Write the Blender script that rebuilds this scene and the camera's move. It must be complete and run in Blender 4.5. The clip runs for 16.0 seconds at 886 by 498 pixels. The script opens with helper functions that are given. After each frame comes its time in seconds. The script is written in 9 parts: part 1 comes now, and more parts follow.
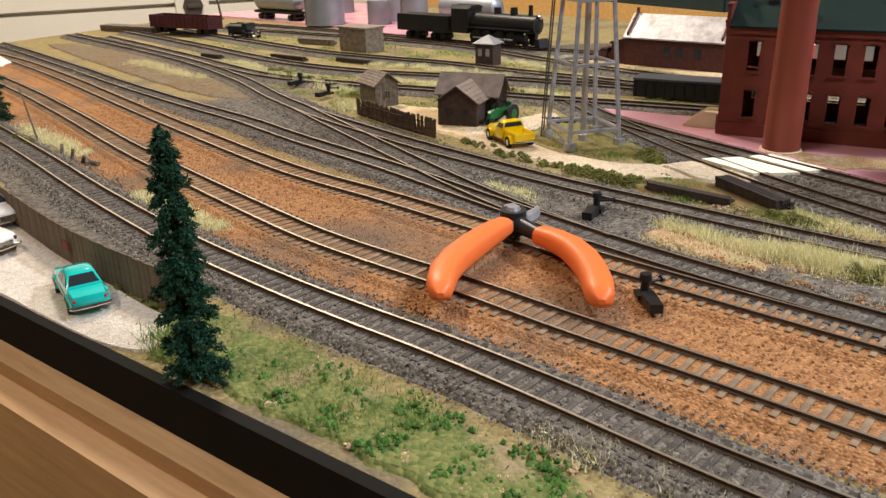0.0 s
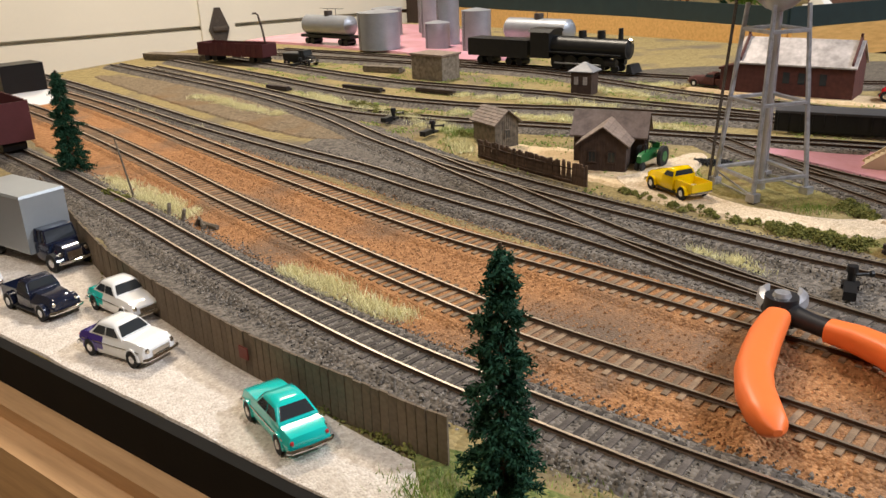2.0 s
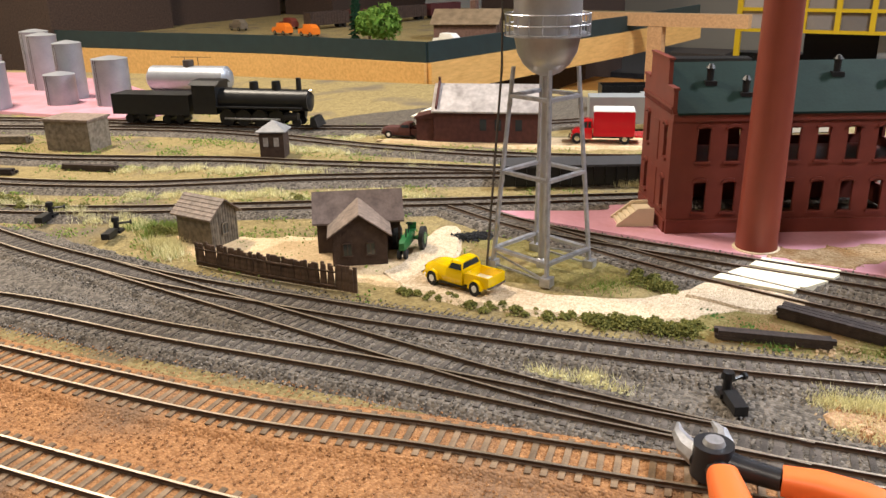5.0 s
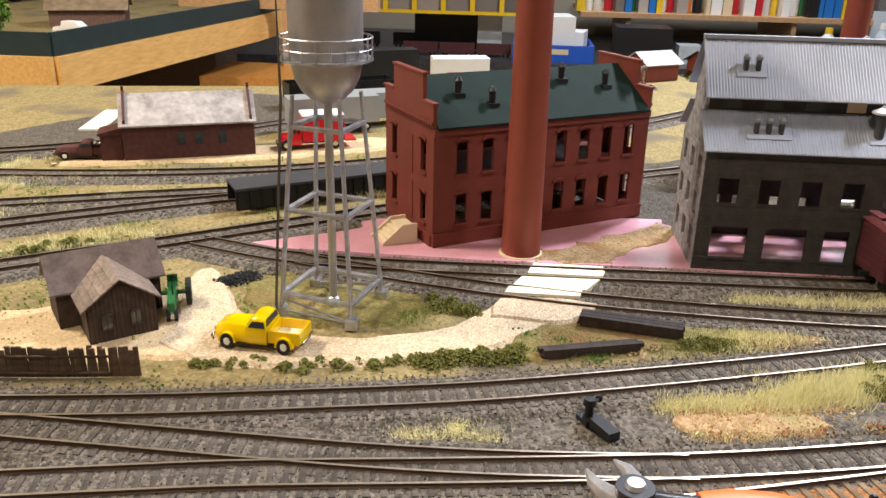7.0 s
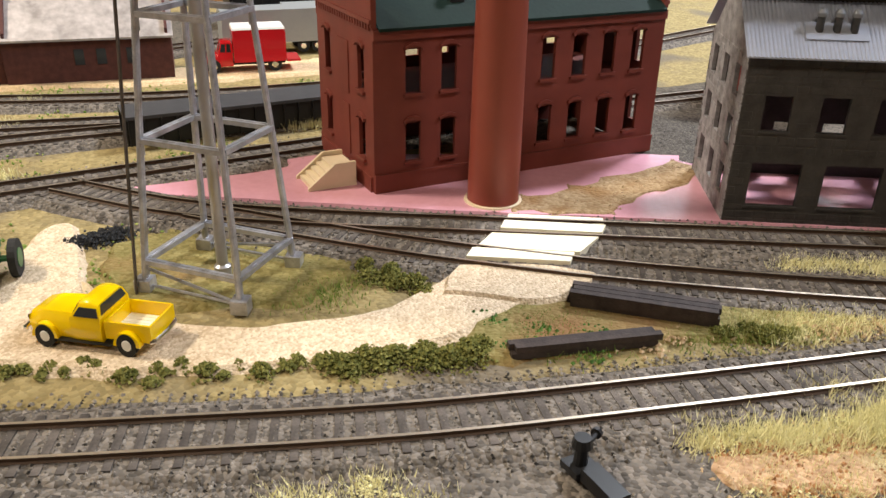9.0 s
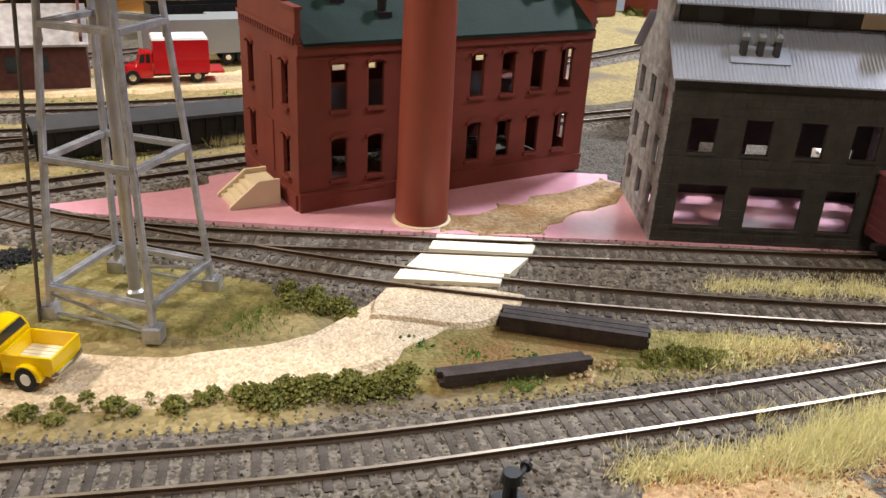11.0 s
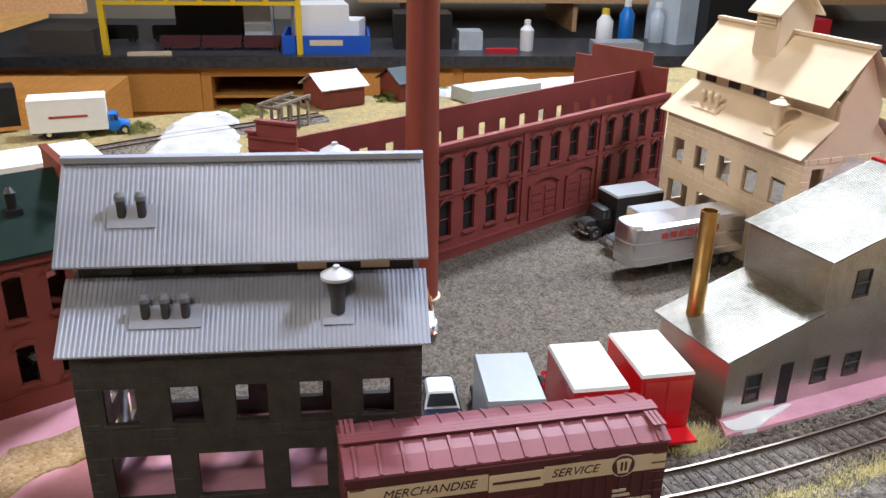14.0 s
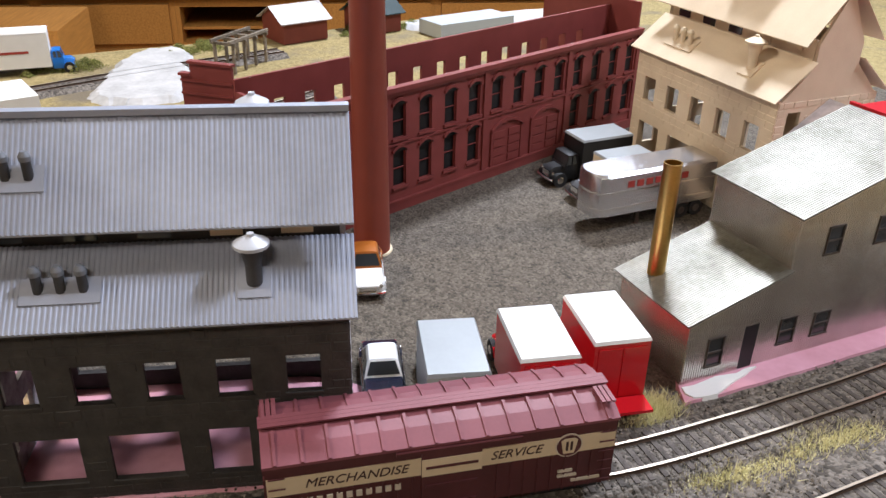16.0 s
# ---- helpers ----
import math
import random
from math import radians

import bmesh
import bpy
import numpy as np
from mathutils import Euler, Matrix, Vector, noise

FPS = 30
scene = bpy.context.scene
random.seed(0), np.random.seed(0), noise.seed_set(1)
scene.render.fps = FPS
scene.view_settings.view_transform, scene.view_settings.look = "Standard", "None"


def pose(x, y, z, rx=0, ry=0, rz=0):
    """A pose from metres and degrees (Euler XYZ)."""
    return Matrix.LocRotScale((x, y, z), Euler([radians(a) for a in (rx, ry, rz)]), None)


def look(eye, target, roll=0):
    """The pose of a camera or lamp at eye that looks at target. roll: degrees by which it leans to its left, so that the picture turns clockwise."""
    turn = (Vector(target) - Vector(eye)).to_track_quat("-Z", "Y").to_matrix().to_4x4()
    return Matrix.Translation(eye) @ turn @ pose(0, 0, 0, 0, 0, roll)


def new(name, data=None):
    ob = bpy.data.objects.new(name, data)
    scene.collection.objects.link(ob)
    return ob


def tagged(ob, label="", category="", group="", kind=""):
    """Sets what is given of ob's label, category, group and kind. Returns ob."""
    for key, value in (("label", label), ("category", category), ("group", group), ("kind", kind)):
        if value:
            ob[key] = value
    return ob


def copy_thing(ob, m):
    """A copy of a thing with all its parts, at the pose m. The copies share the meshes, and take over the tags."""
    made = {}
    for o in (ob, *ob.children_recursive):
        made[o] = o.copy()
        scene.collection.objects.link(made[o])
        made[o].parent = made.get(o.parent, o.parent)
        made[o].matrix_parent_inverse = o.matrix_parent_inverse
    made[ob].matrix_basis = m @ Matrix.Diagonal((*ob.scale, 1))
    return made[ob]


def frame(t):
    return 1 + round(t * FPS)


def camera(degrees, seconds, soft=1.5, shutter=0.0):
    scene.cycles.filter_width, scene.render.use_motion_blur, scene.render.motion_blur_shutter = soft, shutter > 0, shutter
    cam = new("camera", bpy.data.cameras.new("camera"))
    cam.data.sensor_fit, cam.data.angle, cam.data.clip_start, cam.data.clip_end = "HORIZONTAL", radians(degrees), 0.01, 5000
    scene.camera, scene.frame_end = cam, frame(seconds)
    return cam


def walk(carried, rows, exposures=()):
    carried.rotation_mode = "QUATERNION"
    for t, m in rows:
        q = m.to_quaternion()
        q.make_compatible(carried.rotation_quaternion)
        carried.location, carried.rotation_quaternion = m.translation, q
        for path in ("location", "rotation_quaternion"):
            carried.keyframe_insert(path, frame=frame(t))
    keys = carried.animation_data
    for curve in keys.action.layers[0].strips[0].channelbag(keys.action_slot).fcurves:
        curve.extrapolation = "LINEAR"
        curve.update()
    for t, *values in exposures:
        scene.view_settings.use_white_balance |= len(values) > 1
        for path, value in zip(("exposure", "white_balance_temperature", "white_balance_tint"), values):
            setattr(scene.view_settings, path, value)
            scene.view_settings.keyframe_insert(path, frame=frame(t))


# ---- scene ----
cam = camera(56.9, 16.0)
PATH = [
    (0, (0.184, 0.105, 0.166), (1.132, 1.705, -0.569), -1.2),
    (0.5, (0.175, 0.121, 0.166), (1.026, 1.778, -0.564), -1.4),
    (1, (0.16, 0.147, 0.169), (0.943, 1.842, -0.548), -1.3),
    (1.5, (0.138, 0.195, 0.173), (0.946, 1.882, -0.535), -1.7),
    (2, (0.133, 0.241, 0.175), (1.091, 1.849, -0.531), -2.1),
    (2.5, (0.119, 0.264, 0.182), (1.253, 1.754, -0.522), -2.4),
    (2.8, (0.107, 0.273, 0.185), (1.342, 1.681, -0.514), -2.8),
    (3, (0.102, 0.284, 0.186), (1.378, 1.652, -0.521), -2.6),
    (3.2, (0.096, 0.294, 0.185), (1.425, 1.608, -0.528), -2.2),
    (5.3, (0.171, 0.42, 0.196), (1.845, 1.285, -0.476), -1.1),
    (5.5, (0.174, 0.437, 0.203), (1.904, 1.182, -0.471), -1.1),
    (6, (0.17, 0.482, 0.21), (1.997, 0.954, -0.453), -1.5),
    (6.2, (0.162, 0.492, 0.213), (2.001, 0.902, -0.457), -1.5),
    (6.5, (0.149, 0.509, 0.205), (2.005, 0.786, -0.485), -0.3),
    (7, (0.175, 0.505, 0.214), (2.031, 0.649, -0.515), 1.3),
    (7.5, (0.227, 0.494, 0.214), (2.076, 0.647, -0.533), 1.6),
    (8, (0.264, 0.493, 0.193), (2.085, 0.728, -0.599), 0.8),
    (8.5, (0.293, 0.486, 0.172), (2.087, 0.71, -0.682), 0.5),
    (9, (0.312, 0.489, 0.164), (2.113, 0.618, -0.695), 1.2),
    (11.5, (0.323, 0.486, 0.164), (2.143, 0.438, -0.663), 3.0),
    (12, (0.293, 0.48, 0.185), (2.117, 0.428, -0.634), 2.1),
    (12.5, (0.273, 0.46, 0.195), (2.107, 0.406, -0.601), 1.7),
    (13, (0.3, 0.396, 0.219), (2.123, 0.285, -0.595), 1.9),
    (13.3, (0.338, 0.34, 0.238), (2.173, 0.185, -0.544), 2.0),
    (13.5, (0.363, 0.31, 0.24), (2.207, 0.134, -0.514), 1.8),
    (13.7, (0.382, 0.292, 0.245), (2.223, 0.091, -0.512), 1.7),
    (14.1, (0.412, 0.256, 0.251), (2.236, 0.04, -0.541), 0.8),
    (14.5, (0.426, 0.243, 0.253), (2.219, 0.022, -0.604), 0.4),
    (15, (0.435, 0.236, 0.251), (2.208, -0.008, -0.643), 0.6),
    (15.5, (0.437, 0.236, 0.249), (2.199, -0.017, -0.663), 1.0),
    (16, (0.438, 0.239, 0.248), (2.193, -0.008, -0.678), 1.3),
]
EXPOSURES = [(0.0, -0.04, 6450, 10), (3.2, -0.02, 6450, 10), (5.3, 0.3, 6450, 10), (6.5, 0.3, 6450, 10), (9.0, 0.2, 6450, 9), (12.0, 0.18, 6200, 10), (13.5, 0.26, 5900, 11), (14.2, 0.12, 6050, 11), (14.6, 0.04, 6100, 11), (16.0, 0.0, 6150, 12)]
walk(cam, [(t, look(eye, target, roll)) for t, eye, target, roll in PATH], EXPOSURES)

from mathutils.geometry import delaunay_2d_cdt

# ---------------------------------------------------------------- light
world = bpy.data.worlds.new("room_air")
scene.world = world
world.use_nodes = True
world.node_tree.nodes["Background"].inputs[0].default_value = (1.0, 0.95, 0.9, 1)
world.node_tree.nodes["Background"].inputs[1].default_value = 0.006


def ceiling_lamp(x, y, w, d, watts, colour=(1.0, 0.955, 0.9)):
    data = bpy.data.lights.new("ceiling_tube", "AREA")
    data.shape, data.size, data.size_y, data.energy, data.color = "RECTANGLE", w, d, watts, colour
    lamp = new("ceiling_tube", data)
    lamp.matrix_world = pose(x, y, 1.285)


ceiling_lamp(1.6, -0.15, 0.12, 0.25, 37, (0.87, 0.92, 1.0))
ceiling_lamp(0.7, 1.62, 0.25, 0.12, 28, (1.0, 0.87, 0.7))
# Fill with no known source, added to brighten the apron, lot and floor.
ceiling_lamp(-0.45, 0.5, 0.15, 0.4, 9.5, (1.0, 0.87, 0.7))
ceiling_lamp(0.72, -0.75, 0.3, 0.12, 21, (0.86, 0.9, 1.0))
ceiling_lamp(3.7, -0.2, 0.3, 1.8, 22, (0.86, 0.9, 1.0))

# ---------------------------------------------------------------- materials


def mat(name, col, rough=0.6, metal=0.0, var=0.3, scale=90.0, bump=0.15, fine=8.0, col2=None, rnd=0.0, spec=0.35, coat=0.0):
    """A painted or raw surface: two scales of noise in colour and relief."""
    m = bpy.data.materials.new(name)
    m.use_nodes = True
    nt = m.node_tree
    b = nt.nodes["Principled BSDF"]
    tc = nt.nodes.new("ShaderNodeTexCoord")
    n1 = nt.nodes.new("ShaderNodeTexNoise")
    n2 = nt.nodes.new("ShaderNodeTexNoise")
    n1.inputs["Scale"].default_value, n1.inputs["Detail"].default_value = scale, 3
    n2.inputs["Scale"].default_value, n2.inputs["Detail"].default_value = scale * fine, 4
    for n in (n1, n2):
        nt.links.new(tc.outputs["Object"], n.inputs["Vector"])
    mix = nt.nodes.new("ShaderNodeMix")
    mix.data_type = "RGBA"
    lo = [max(0, c * (1 - var)) for c in col]
    hi = [min(1, c * (1 + var)) for c in (col2 or col)]
    mix.inputs["A"].default_value, mix.inputs["B"].default_value = (*lo, 1), (*hi, 1)
    add = nt.nodes.new("ShaderNodeMath")
    add.operation = "MULTIPLY_ADD"
    nt.links.new(n2.outputs["Fac"], add.inputs[0])
    add.inputs[1].default_value = 0.5
    sub = nt.nodes.new("ShaderNodeMath")
    sub.operation = "MULTIPLY_ADD"
    nt.links.new(n1.outputs["Fac"], sub.inputs[0])
    sub.inputs[1].default_value, sub.inputs[2].default_value = 1.4, -0.45
    nt.links.new(sub.outputs[0], add.inputs[2])
    nt.links.new(add.outputs[0], mix.inputs["Factor"])
    out = mix.outputs["Result"]
    if rnd:
        oi = nt.nodes.new("ShaderNodeObjectInfo")
        hsv = nt.nodes.new("ShaderNodeHueSaturation")
        mr = nt.nodes.new("ShaderNodeMapRange")
        mr.inputs["To Min"].default_value, mr.inputs["To Max"].default_value = 1 - rnd, 1 + rnd
        nt.links.new(oi.outputs["Random"], mr.inputs["Value"])
        nt.links.new(mr.outputs[0], hsv.inputs["Value"])
        nt.links.new(out, hsv.inputs["Color"])
        out = hsv.outputs["Color"]
    nt.links.new(out, b.inputs["Base Color"])
    b.inputs["Roughness"].default_value, b.inputs["Metallic"].default_value = rough, metal
    b.inputs["Specular IOR Level"].default_value = spec
    b.inputs["Coat Weight"].default_value = coat
    if bump:
        bp = nt.nodes.new("ShaderNodeBump")
        bp.inputs["Strength"].default_value, bp.inputs["Distance"].default_value = bump, 0.0006
        nt.links.new(n2.outputs["Fac"], bp.inputs["Height"])
        nt.links.new(bp.outputs["Normal"], b.inputs["Normal"])
    return m


def gravel(name, col, col2, scale=650.0, bump=0.9, rough=0.9, patch=14.0, stain=None):
    """Loose stones: cells of their own brightness and height over broad stains."""
    m = bpy.data.materials.new(name)
    m.use_nodes = True
    nt = m.node_tree
    b = nt.nodes["Principled BSDF"]
    tc = nt.nodes.new("ShaderNodeTexCoord")
    vo = nt.nodes.new("ShaderNodeTexVoronoi")
    vo.inputs["Scale"].default_value = scale
    ns = nt.nodes.new("ShaderNodeTexNoise")
    ns.inputs["Scale"].default_value, ns.inputs["Detail"].default_value = patch, 5
    nf = nt.nodes.new("ShaderNodeTexNoise")
    nf.inputs["Scale"].default_value, nf.inputs["Detail"].default_value = scale * 0.22, 4
    for n in (vo, ns, nf):
        nt.links.new(tc.outputs["Object"], n.inputs["Vector"])
    bw = nt.nodes.new("ShaderNodeSeparateColor")
    nt.links.new(vo.outputs["Color"], bw.inputs["Color"])
    f = nt.nodes.new("ShaderNodeMath")
    f.operation = "MULTIPLY_ADD"
    nt.links.new(bw.outputs[0], f.inputs[0])
    f.inputs[1].default_value = 0.6
    g = nt.nodes.new("ShaderNodeMath")
    g.operation = "MULTIPLY_ADD"
    nt.links.new(nf.outputs["Fac"], g.inputs[0])
    g.inputs[1].default_value, g.inputs[2].default_value = 0.7, -0.15
    nt.links.new(g.outputs[0], f.inputs[2])
    mix = nt.nodes.new("ShaderNodeMix")
    mix.data_type = "RGBA"
    mix.inputs["A"].default_value, mix.inputs["B"].default_value = (*col, 1), (*col2, 1)
    nt.links.new(f.outputs[0], mix.inputs["Factor"])
    out = mix.outputs["Result"]
    if stain:
        ramp = nt.nodes.new("ShaderNodeMapRange")
        ramp.inputs["From Min"].default_value, ramp.inputs["From Max"].default_value = 0.52, 0.68
        nt.links.new(ns.outputs["Fac"], ramp.inputs["Value"])
        mx = nt.nodes.new("ShaderNodeMix")
        mx.data_type = "RGBA"
        nt.links.new(ramp.outputs[0], mx.inputs["Factor"])
        nt.links.new(out, mx.inputs["A"])
        mx.inputs["B"].default_value = (*stain, 1)
        out = mx.outputs["Result"]
    nt.links.new(out, b.inputs["Base Color"])
    b.inputs["Roughness"].default_value = rough
    b.inputs["Specular IOR Level"].default_value = 0.2
    bp = nt.nodes.new("ShaderNodeBump")
    bp.inputs["Strength"].default_value, bp.inputs["Distance"].default_value = bump, 0.0009
    bp.invert = True
    nt.links.new(vo.outputs["Distance"], bp.inputs["Height"])
    nt.links.new(bp.outputs["Normal"], b.inputs["Normal"])
    return m


def island(name, col, col2, rough=0.85):
    """Joined small pieces, each with a tone of its own."""
    m = bpy.data.materials.new(name)
    m.use_nodes = True
    nt = m.node_tree
    b = nt.nodes["Principled BSDF"]
    ge = nt.nodes.new("ShaderNodeNewGeometry")
    mix = nt.nodes.new("ShaderNodeMix")
    mix.data_type = "RGBA"
    mix.inputs["A"].default_value, mix.inputs["B"].default_value = (*col, 1), (*col2, 1)
    nt.links.new(ge.outputs["Random Per Island"], mix.inputs["Factor"])
    nt.links.new(mix.outputs["Result"], b.inputs["Base Color"])
    b.inputs["Roughness"].default_value = rough
    b.inputs["Specular IOR Level"].default_value = 0.2
    return m


def wood(name, col, col2, rough=0.5, scale=14.0, stretch=(1, 12, 12), rnd=0.0):
    m = mat(name, col, rough, 0, 0.12, scale, 0.1, 6.0, col2, rnd)
    nt = m.node_tree
    mp = nt.nodes.new("ShaderNodeMapping")
    mp.inputs["Scale"].default_value = stretch
    tc = [n for n in nt.nodes if n.type == "TEX_COORD"][0]
    nt.links.new(tc.outputs["Object"], mp.inputs["Vector"])
    for n in nt.nodes:
        if n.type == "TEX_NOISE":
            nt.links.new(mp.outputs["Vector"], n.inputs["Vector"])
    return m


M_GREY = gravel("grey_ballast", (0.018, 0.015, 0.012), (0.27, 0.235, 0.2), 560)
M_ORANGE = gravel("orange_ballast", (0.19, 0.08, 0.03), (0.54, 0.28, 0.125), 700, 0.9, patch=9.0, stain=(0.17, 0.12, 0.085))
M_DUST = gravel("dusty_ballast", (0.06, 0.045, 0.03), (0.33, 0.25, 0.16), 600, 0.9, patch=10.0, stain=(0.2, 0.12, 0.055))
M_YARD = gravel("yard_gravel", (0.03, 0.026, 0.022), (0.2, 0.17, 0.135), 720)
M_LOT = gravel("pale_gravel", (0.5, 0.42, 0.35), (0.85, 0.78, 0.7), 900, 0.6)
M_ROAD = gravel("sand_road", (0.42, 0.3, 0.18), (0.86, 0.72, 0.54), 900, 0.6)
M_EARTH = gravel("dry_earth", (0.17, 0.13, 0.055), (0.38, 0.3, 0.14), 420, 0.8, patch=13, stain=(0.16, 0.13, 0.09))
M_MOSS = gravel("mossy_earth", (0.13, 0.11, 0.03), (0.3, 0.25, 0.1), 500, 0.8, patch=16, stain=(0.25, 0.14, 0.06))
M_TANBANK = gravel("tan_bank", (0.3, 0.17, 0.09), (0.62, 0.42, 0.25), 520, 1.0, patch=30.0, stain=(0.4, 0.33, 0.17))
M_SAND = gravel("sand", (0.5, 0.36, 0.2), (0.78, 0.6, 0.38), 700, 0.5)
M_SCRUB = gravel("green_turf", (0.06, 0.1, 0.025), (0.26, 0.26, 0.09), 420, 1.0, patch=22, stain=(0.36, 0.26, 0.16))
M_BROWNDIRT = gravel("brown_dirt", (0.22, 0.12, 0.05), (0.45, 0.28, 0.14), 500, 0.9)
M_DIRTHEAP = gravel("mottled_dirt", (0.25, 0.15, 0.07), (0.56, 0.41, 0.24), 480, 0.9, patch=40.0, stain=(0.3, 0.17, 0.07))
M_PINK = mat("pink_foam", (0.66, 0.31, 0.36), 0.27, 0, 0.1, 25, 0.04, 10, (0.74, 0.4, 0.5), spec=0.7)
M_PLASTER = mat("white_plaster", (0.36, 0.35, 0.34), 0.8, 0, 0.2, 30, 0.5, 8, (0.46, 0.45, 0.44))
M_PLANK = mat("white_plank", (0.86, 0.8, 0.62), 0.6, 0, 0.06, 60, 0.1, rnd=0.06)
M_TIE = mat("tie_brown", (0.036, 0.03, 0.025), 0.85, 0, 0.4, 300, 0.3, 5, (0.1, 0.085, 0.075), 0.3, 0.3)
M_TIE_TAN = mat("tie_weathered", (0.15, 0.1, 0.065), 0.85, 0, 0.35, 300, 0.3, 5, (0.23, 0.16, 0.1), 0.25)
M_RAIL = mat("rail_rust", (0.075, 0.045, 0.028), 0.55, 0.35, 0.3, 120, 0.1)
M_RAILTOP = mat("rail_head", (0.62, 0.53, 0.42), 0.36, 0.9, 0.15, 60, 0.02)
M_BRICK = mat("brick_red_plastic", (0.145, 0.031, 0.021), 0.55, 0, 0.1, 60, 0.08, 20, (0.175, 0.038, 0.025))
M_BRICK2 = mat("dull_red_plastic", (0.19, 0.04, 0.035), 0.5, 0, 0.1, 50, 0.08, 20, (0.22, 0.05, 0.045))
M_STACK = mat("stack_red_plastic", (0.24, 0.055, 0.035), 0.42, 0, 0.08, 60, 0.05, 20)
M_GREENROOF = mat("dark_green_roof", (0.007, 0.019, 0.015), 0.75, 0, 0.25, 50, 0.2, spec=0.15)
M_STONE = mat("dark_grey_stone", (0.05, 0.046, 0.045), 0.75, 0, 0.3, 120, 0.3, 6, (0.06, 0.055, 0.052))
# Paler copy of M_STONE; carries the light that falls on the end walls.
M_STONE_LIT = mat("pale_washed_stone", (0.2, 0.19, 0.19), 0.75, 0, 0.4, 160, 0.4, 6, (0.36, 0.36, 0.38))
M_GREYROOF = mat("grey_metal_roof", (0.34, 0.37, 0.45), 0.42, 0.2, 0.1, 40, 0.05, 10, (0.4, 0.43, 0.52))
M_VENT = mat("vent_grey", (0.06, 0.06, 0.064), 0.5, 0.2, 0.2, 150, 0.1)
M_PIPECAP = mat("dull_pipe_cap", (0.2, 0.21, 0.23), 0.45, 0.2, 0.15, 150, 0.05)
M_VENTCAP = mat("vent_cap", (0.48, 0.49, 0.52), 0.4, 0.1, 0.1, 150, 0.05)
M_BEIGE = mat("tan_plastic", (0.72, 0.58, 0.41), 0.5, 0, 0.08, 50, 0.08, 20, (0.76, 0.63, 0.46))
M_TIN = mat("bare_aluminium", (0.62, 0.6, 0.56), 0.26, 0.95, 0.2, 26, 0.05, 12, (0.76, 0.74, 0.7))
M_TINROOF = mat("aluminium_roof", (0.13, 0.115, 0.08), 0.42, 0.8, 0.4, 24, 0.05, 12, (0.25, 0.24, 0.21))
M_BRASS = mat("brass_tube", (0.62, 0.4, 0.13), 0.28, 1.0, 0.2, 90, 0.05)
M_SILVER = mat("silver_paint", (0.42, 0.41, 0.42), 0.35, 0.7, 0.12, 80, 0.05)
M_TRAILER = mat("bright_trailer_metal", (0.62, 0.62, 0.64), 0.26, 0.9, 0.08, 60, 0.03)
M_STEEL = mat("dull_steel", (0.34, 0.34, 0.36), 0.36, 0.6, 0.25, 200, 0.1, 6, (0.5, 0.5, 0.53))
M_DARKSTEEL = mat("dark_steel", (0.09, 0.075, 0.065), 0.55, 0.4, 0.3, 200, 0.1)
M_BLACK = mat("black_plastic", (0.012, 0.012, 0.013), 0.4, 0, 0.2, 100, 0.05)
M_BLACKSTEEL = mat("black_engine_paint", (0.015, 0.015, 0.016), 0.38, 0.1, 0.3, 120, 0.1)
M_CHROME = mat("chrome", (0.75, 0.74, 0.72), 0.15, 1.0, 0.05, 200, 0.0)
M_GLASS = mat("dark_glazing", (0.03, 0.035, 0.04), 0.08, 0, 0.1, 50, 0.0, spec=0.7)
M_TYRE = mat("tyre_rubber", (0.02, 0.02, 0.02), 0.8, 0, 0.2, 200, 0.1)
M_WHITE = mat("white_paint", (0.82, 0.81, 0.78), 0.35, 0, 0.04, 80, 0.0)
M_CARWHITE = mat("glossy_white", (0.85, 0.84, 0.82), 0.18, 0, 0.03, 80, 0.0, coat=0.6)
M_TEAL = mat("glossy_teal", (0.01, 0.55, 0.5), 0.16, 0, 0.05, 80, 0.0, coat=0.7)
M_PURPLE = mat("glossy_violet", (0.045, 0.02, 0.2), 0.16, 0, 0.05, 80, 0.0, coat=0.7)
M_YELLOW = mat("glossy_yellow", (0.92, 0.62, 0.0), 0.22, 0, 0.04, 80, 0.0, coat=0.5)
M_REDCAR = mat("glossy_red", (0.62, 0.012, 0.02), 0.22, 0, 0.06, 80, 0.0, coat=0.5)
M_NAVY = mat("glossy_navy", (0.012, 0.016, 0.035), 0.16, 0, 0.1, 80, 0.0, coat=0.7)
M_BLUE = mat("blue_paint", (0.02, 0.16, 0.5), 0.3, 0, 0.05, 80, 0.0)
M_ORANGECAR = mat("burnt_orange_paint", (0.38, 0.12, 0.02), 0.28, 0, 0.08, 80, 0.0)
M_BOXGREY = mat("box_grey", (0.4, 0.43, 0.45), 0.4, 0, 0.05, 60, 0.03)
M_BOXGREYTOP = mat("silver_box", (0.34, 0.36, 0.37), 0.38, 0.2, 0.06, 60, 0.03)
M_TRACTOR = mat("tractor_green", (0.02, 0.14, 0.04), 0.4, 0, 0.15, 150, 0.05)
# Same oxide red: body darkened as on its unlit side, roof left brighter.
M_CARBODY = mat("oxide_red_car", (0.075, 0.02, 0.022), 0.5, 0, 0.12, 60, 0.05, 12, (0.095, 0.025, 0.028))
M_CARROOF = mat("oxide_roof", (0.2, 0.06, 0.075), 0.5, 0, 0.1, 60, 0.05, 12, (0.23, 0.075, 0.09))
M_CREAM = mat("cream_band", (0.68, 0.56, 0.38), 0.5, 0, 0.06, 60, 0.03)
M_INK = mat("dark_lettering", (0.05, 0.02, 0.02), 0.6, 0, 0.1, 100, 0.0)
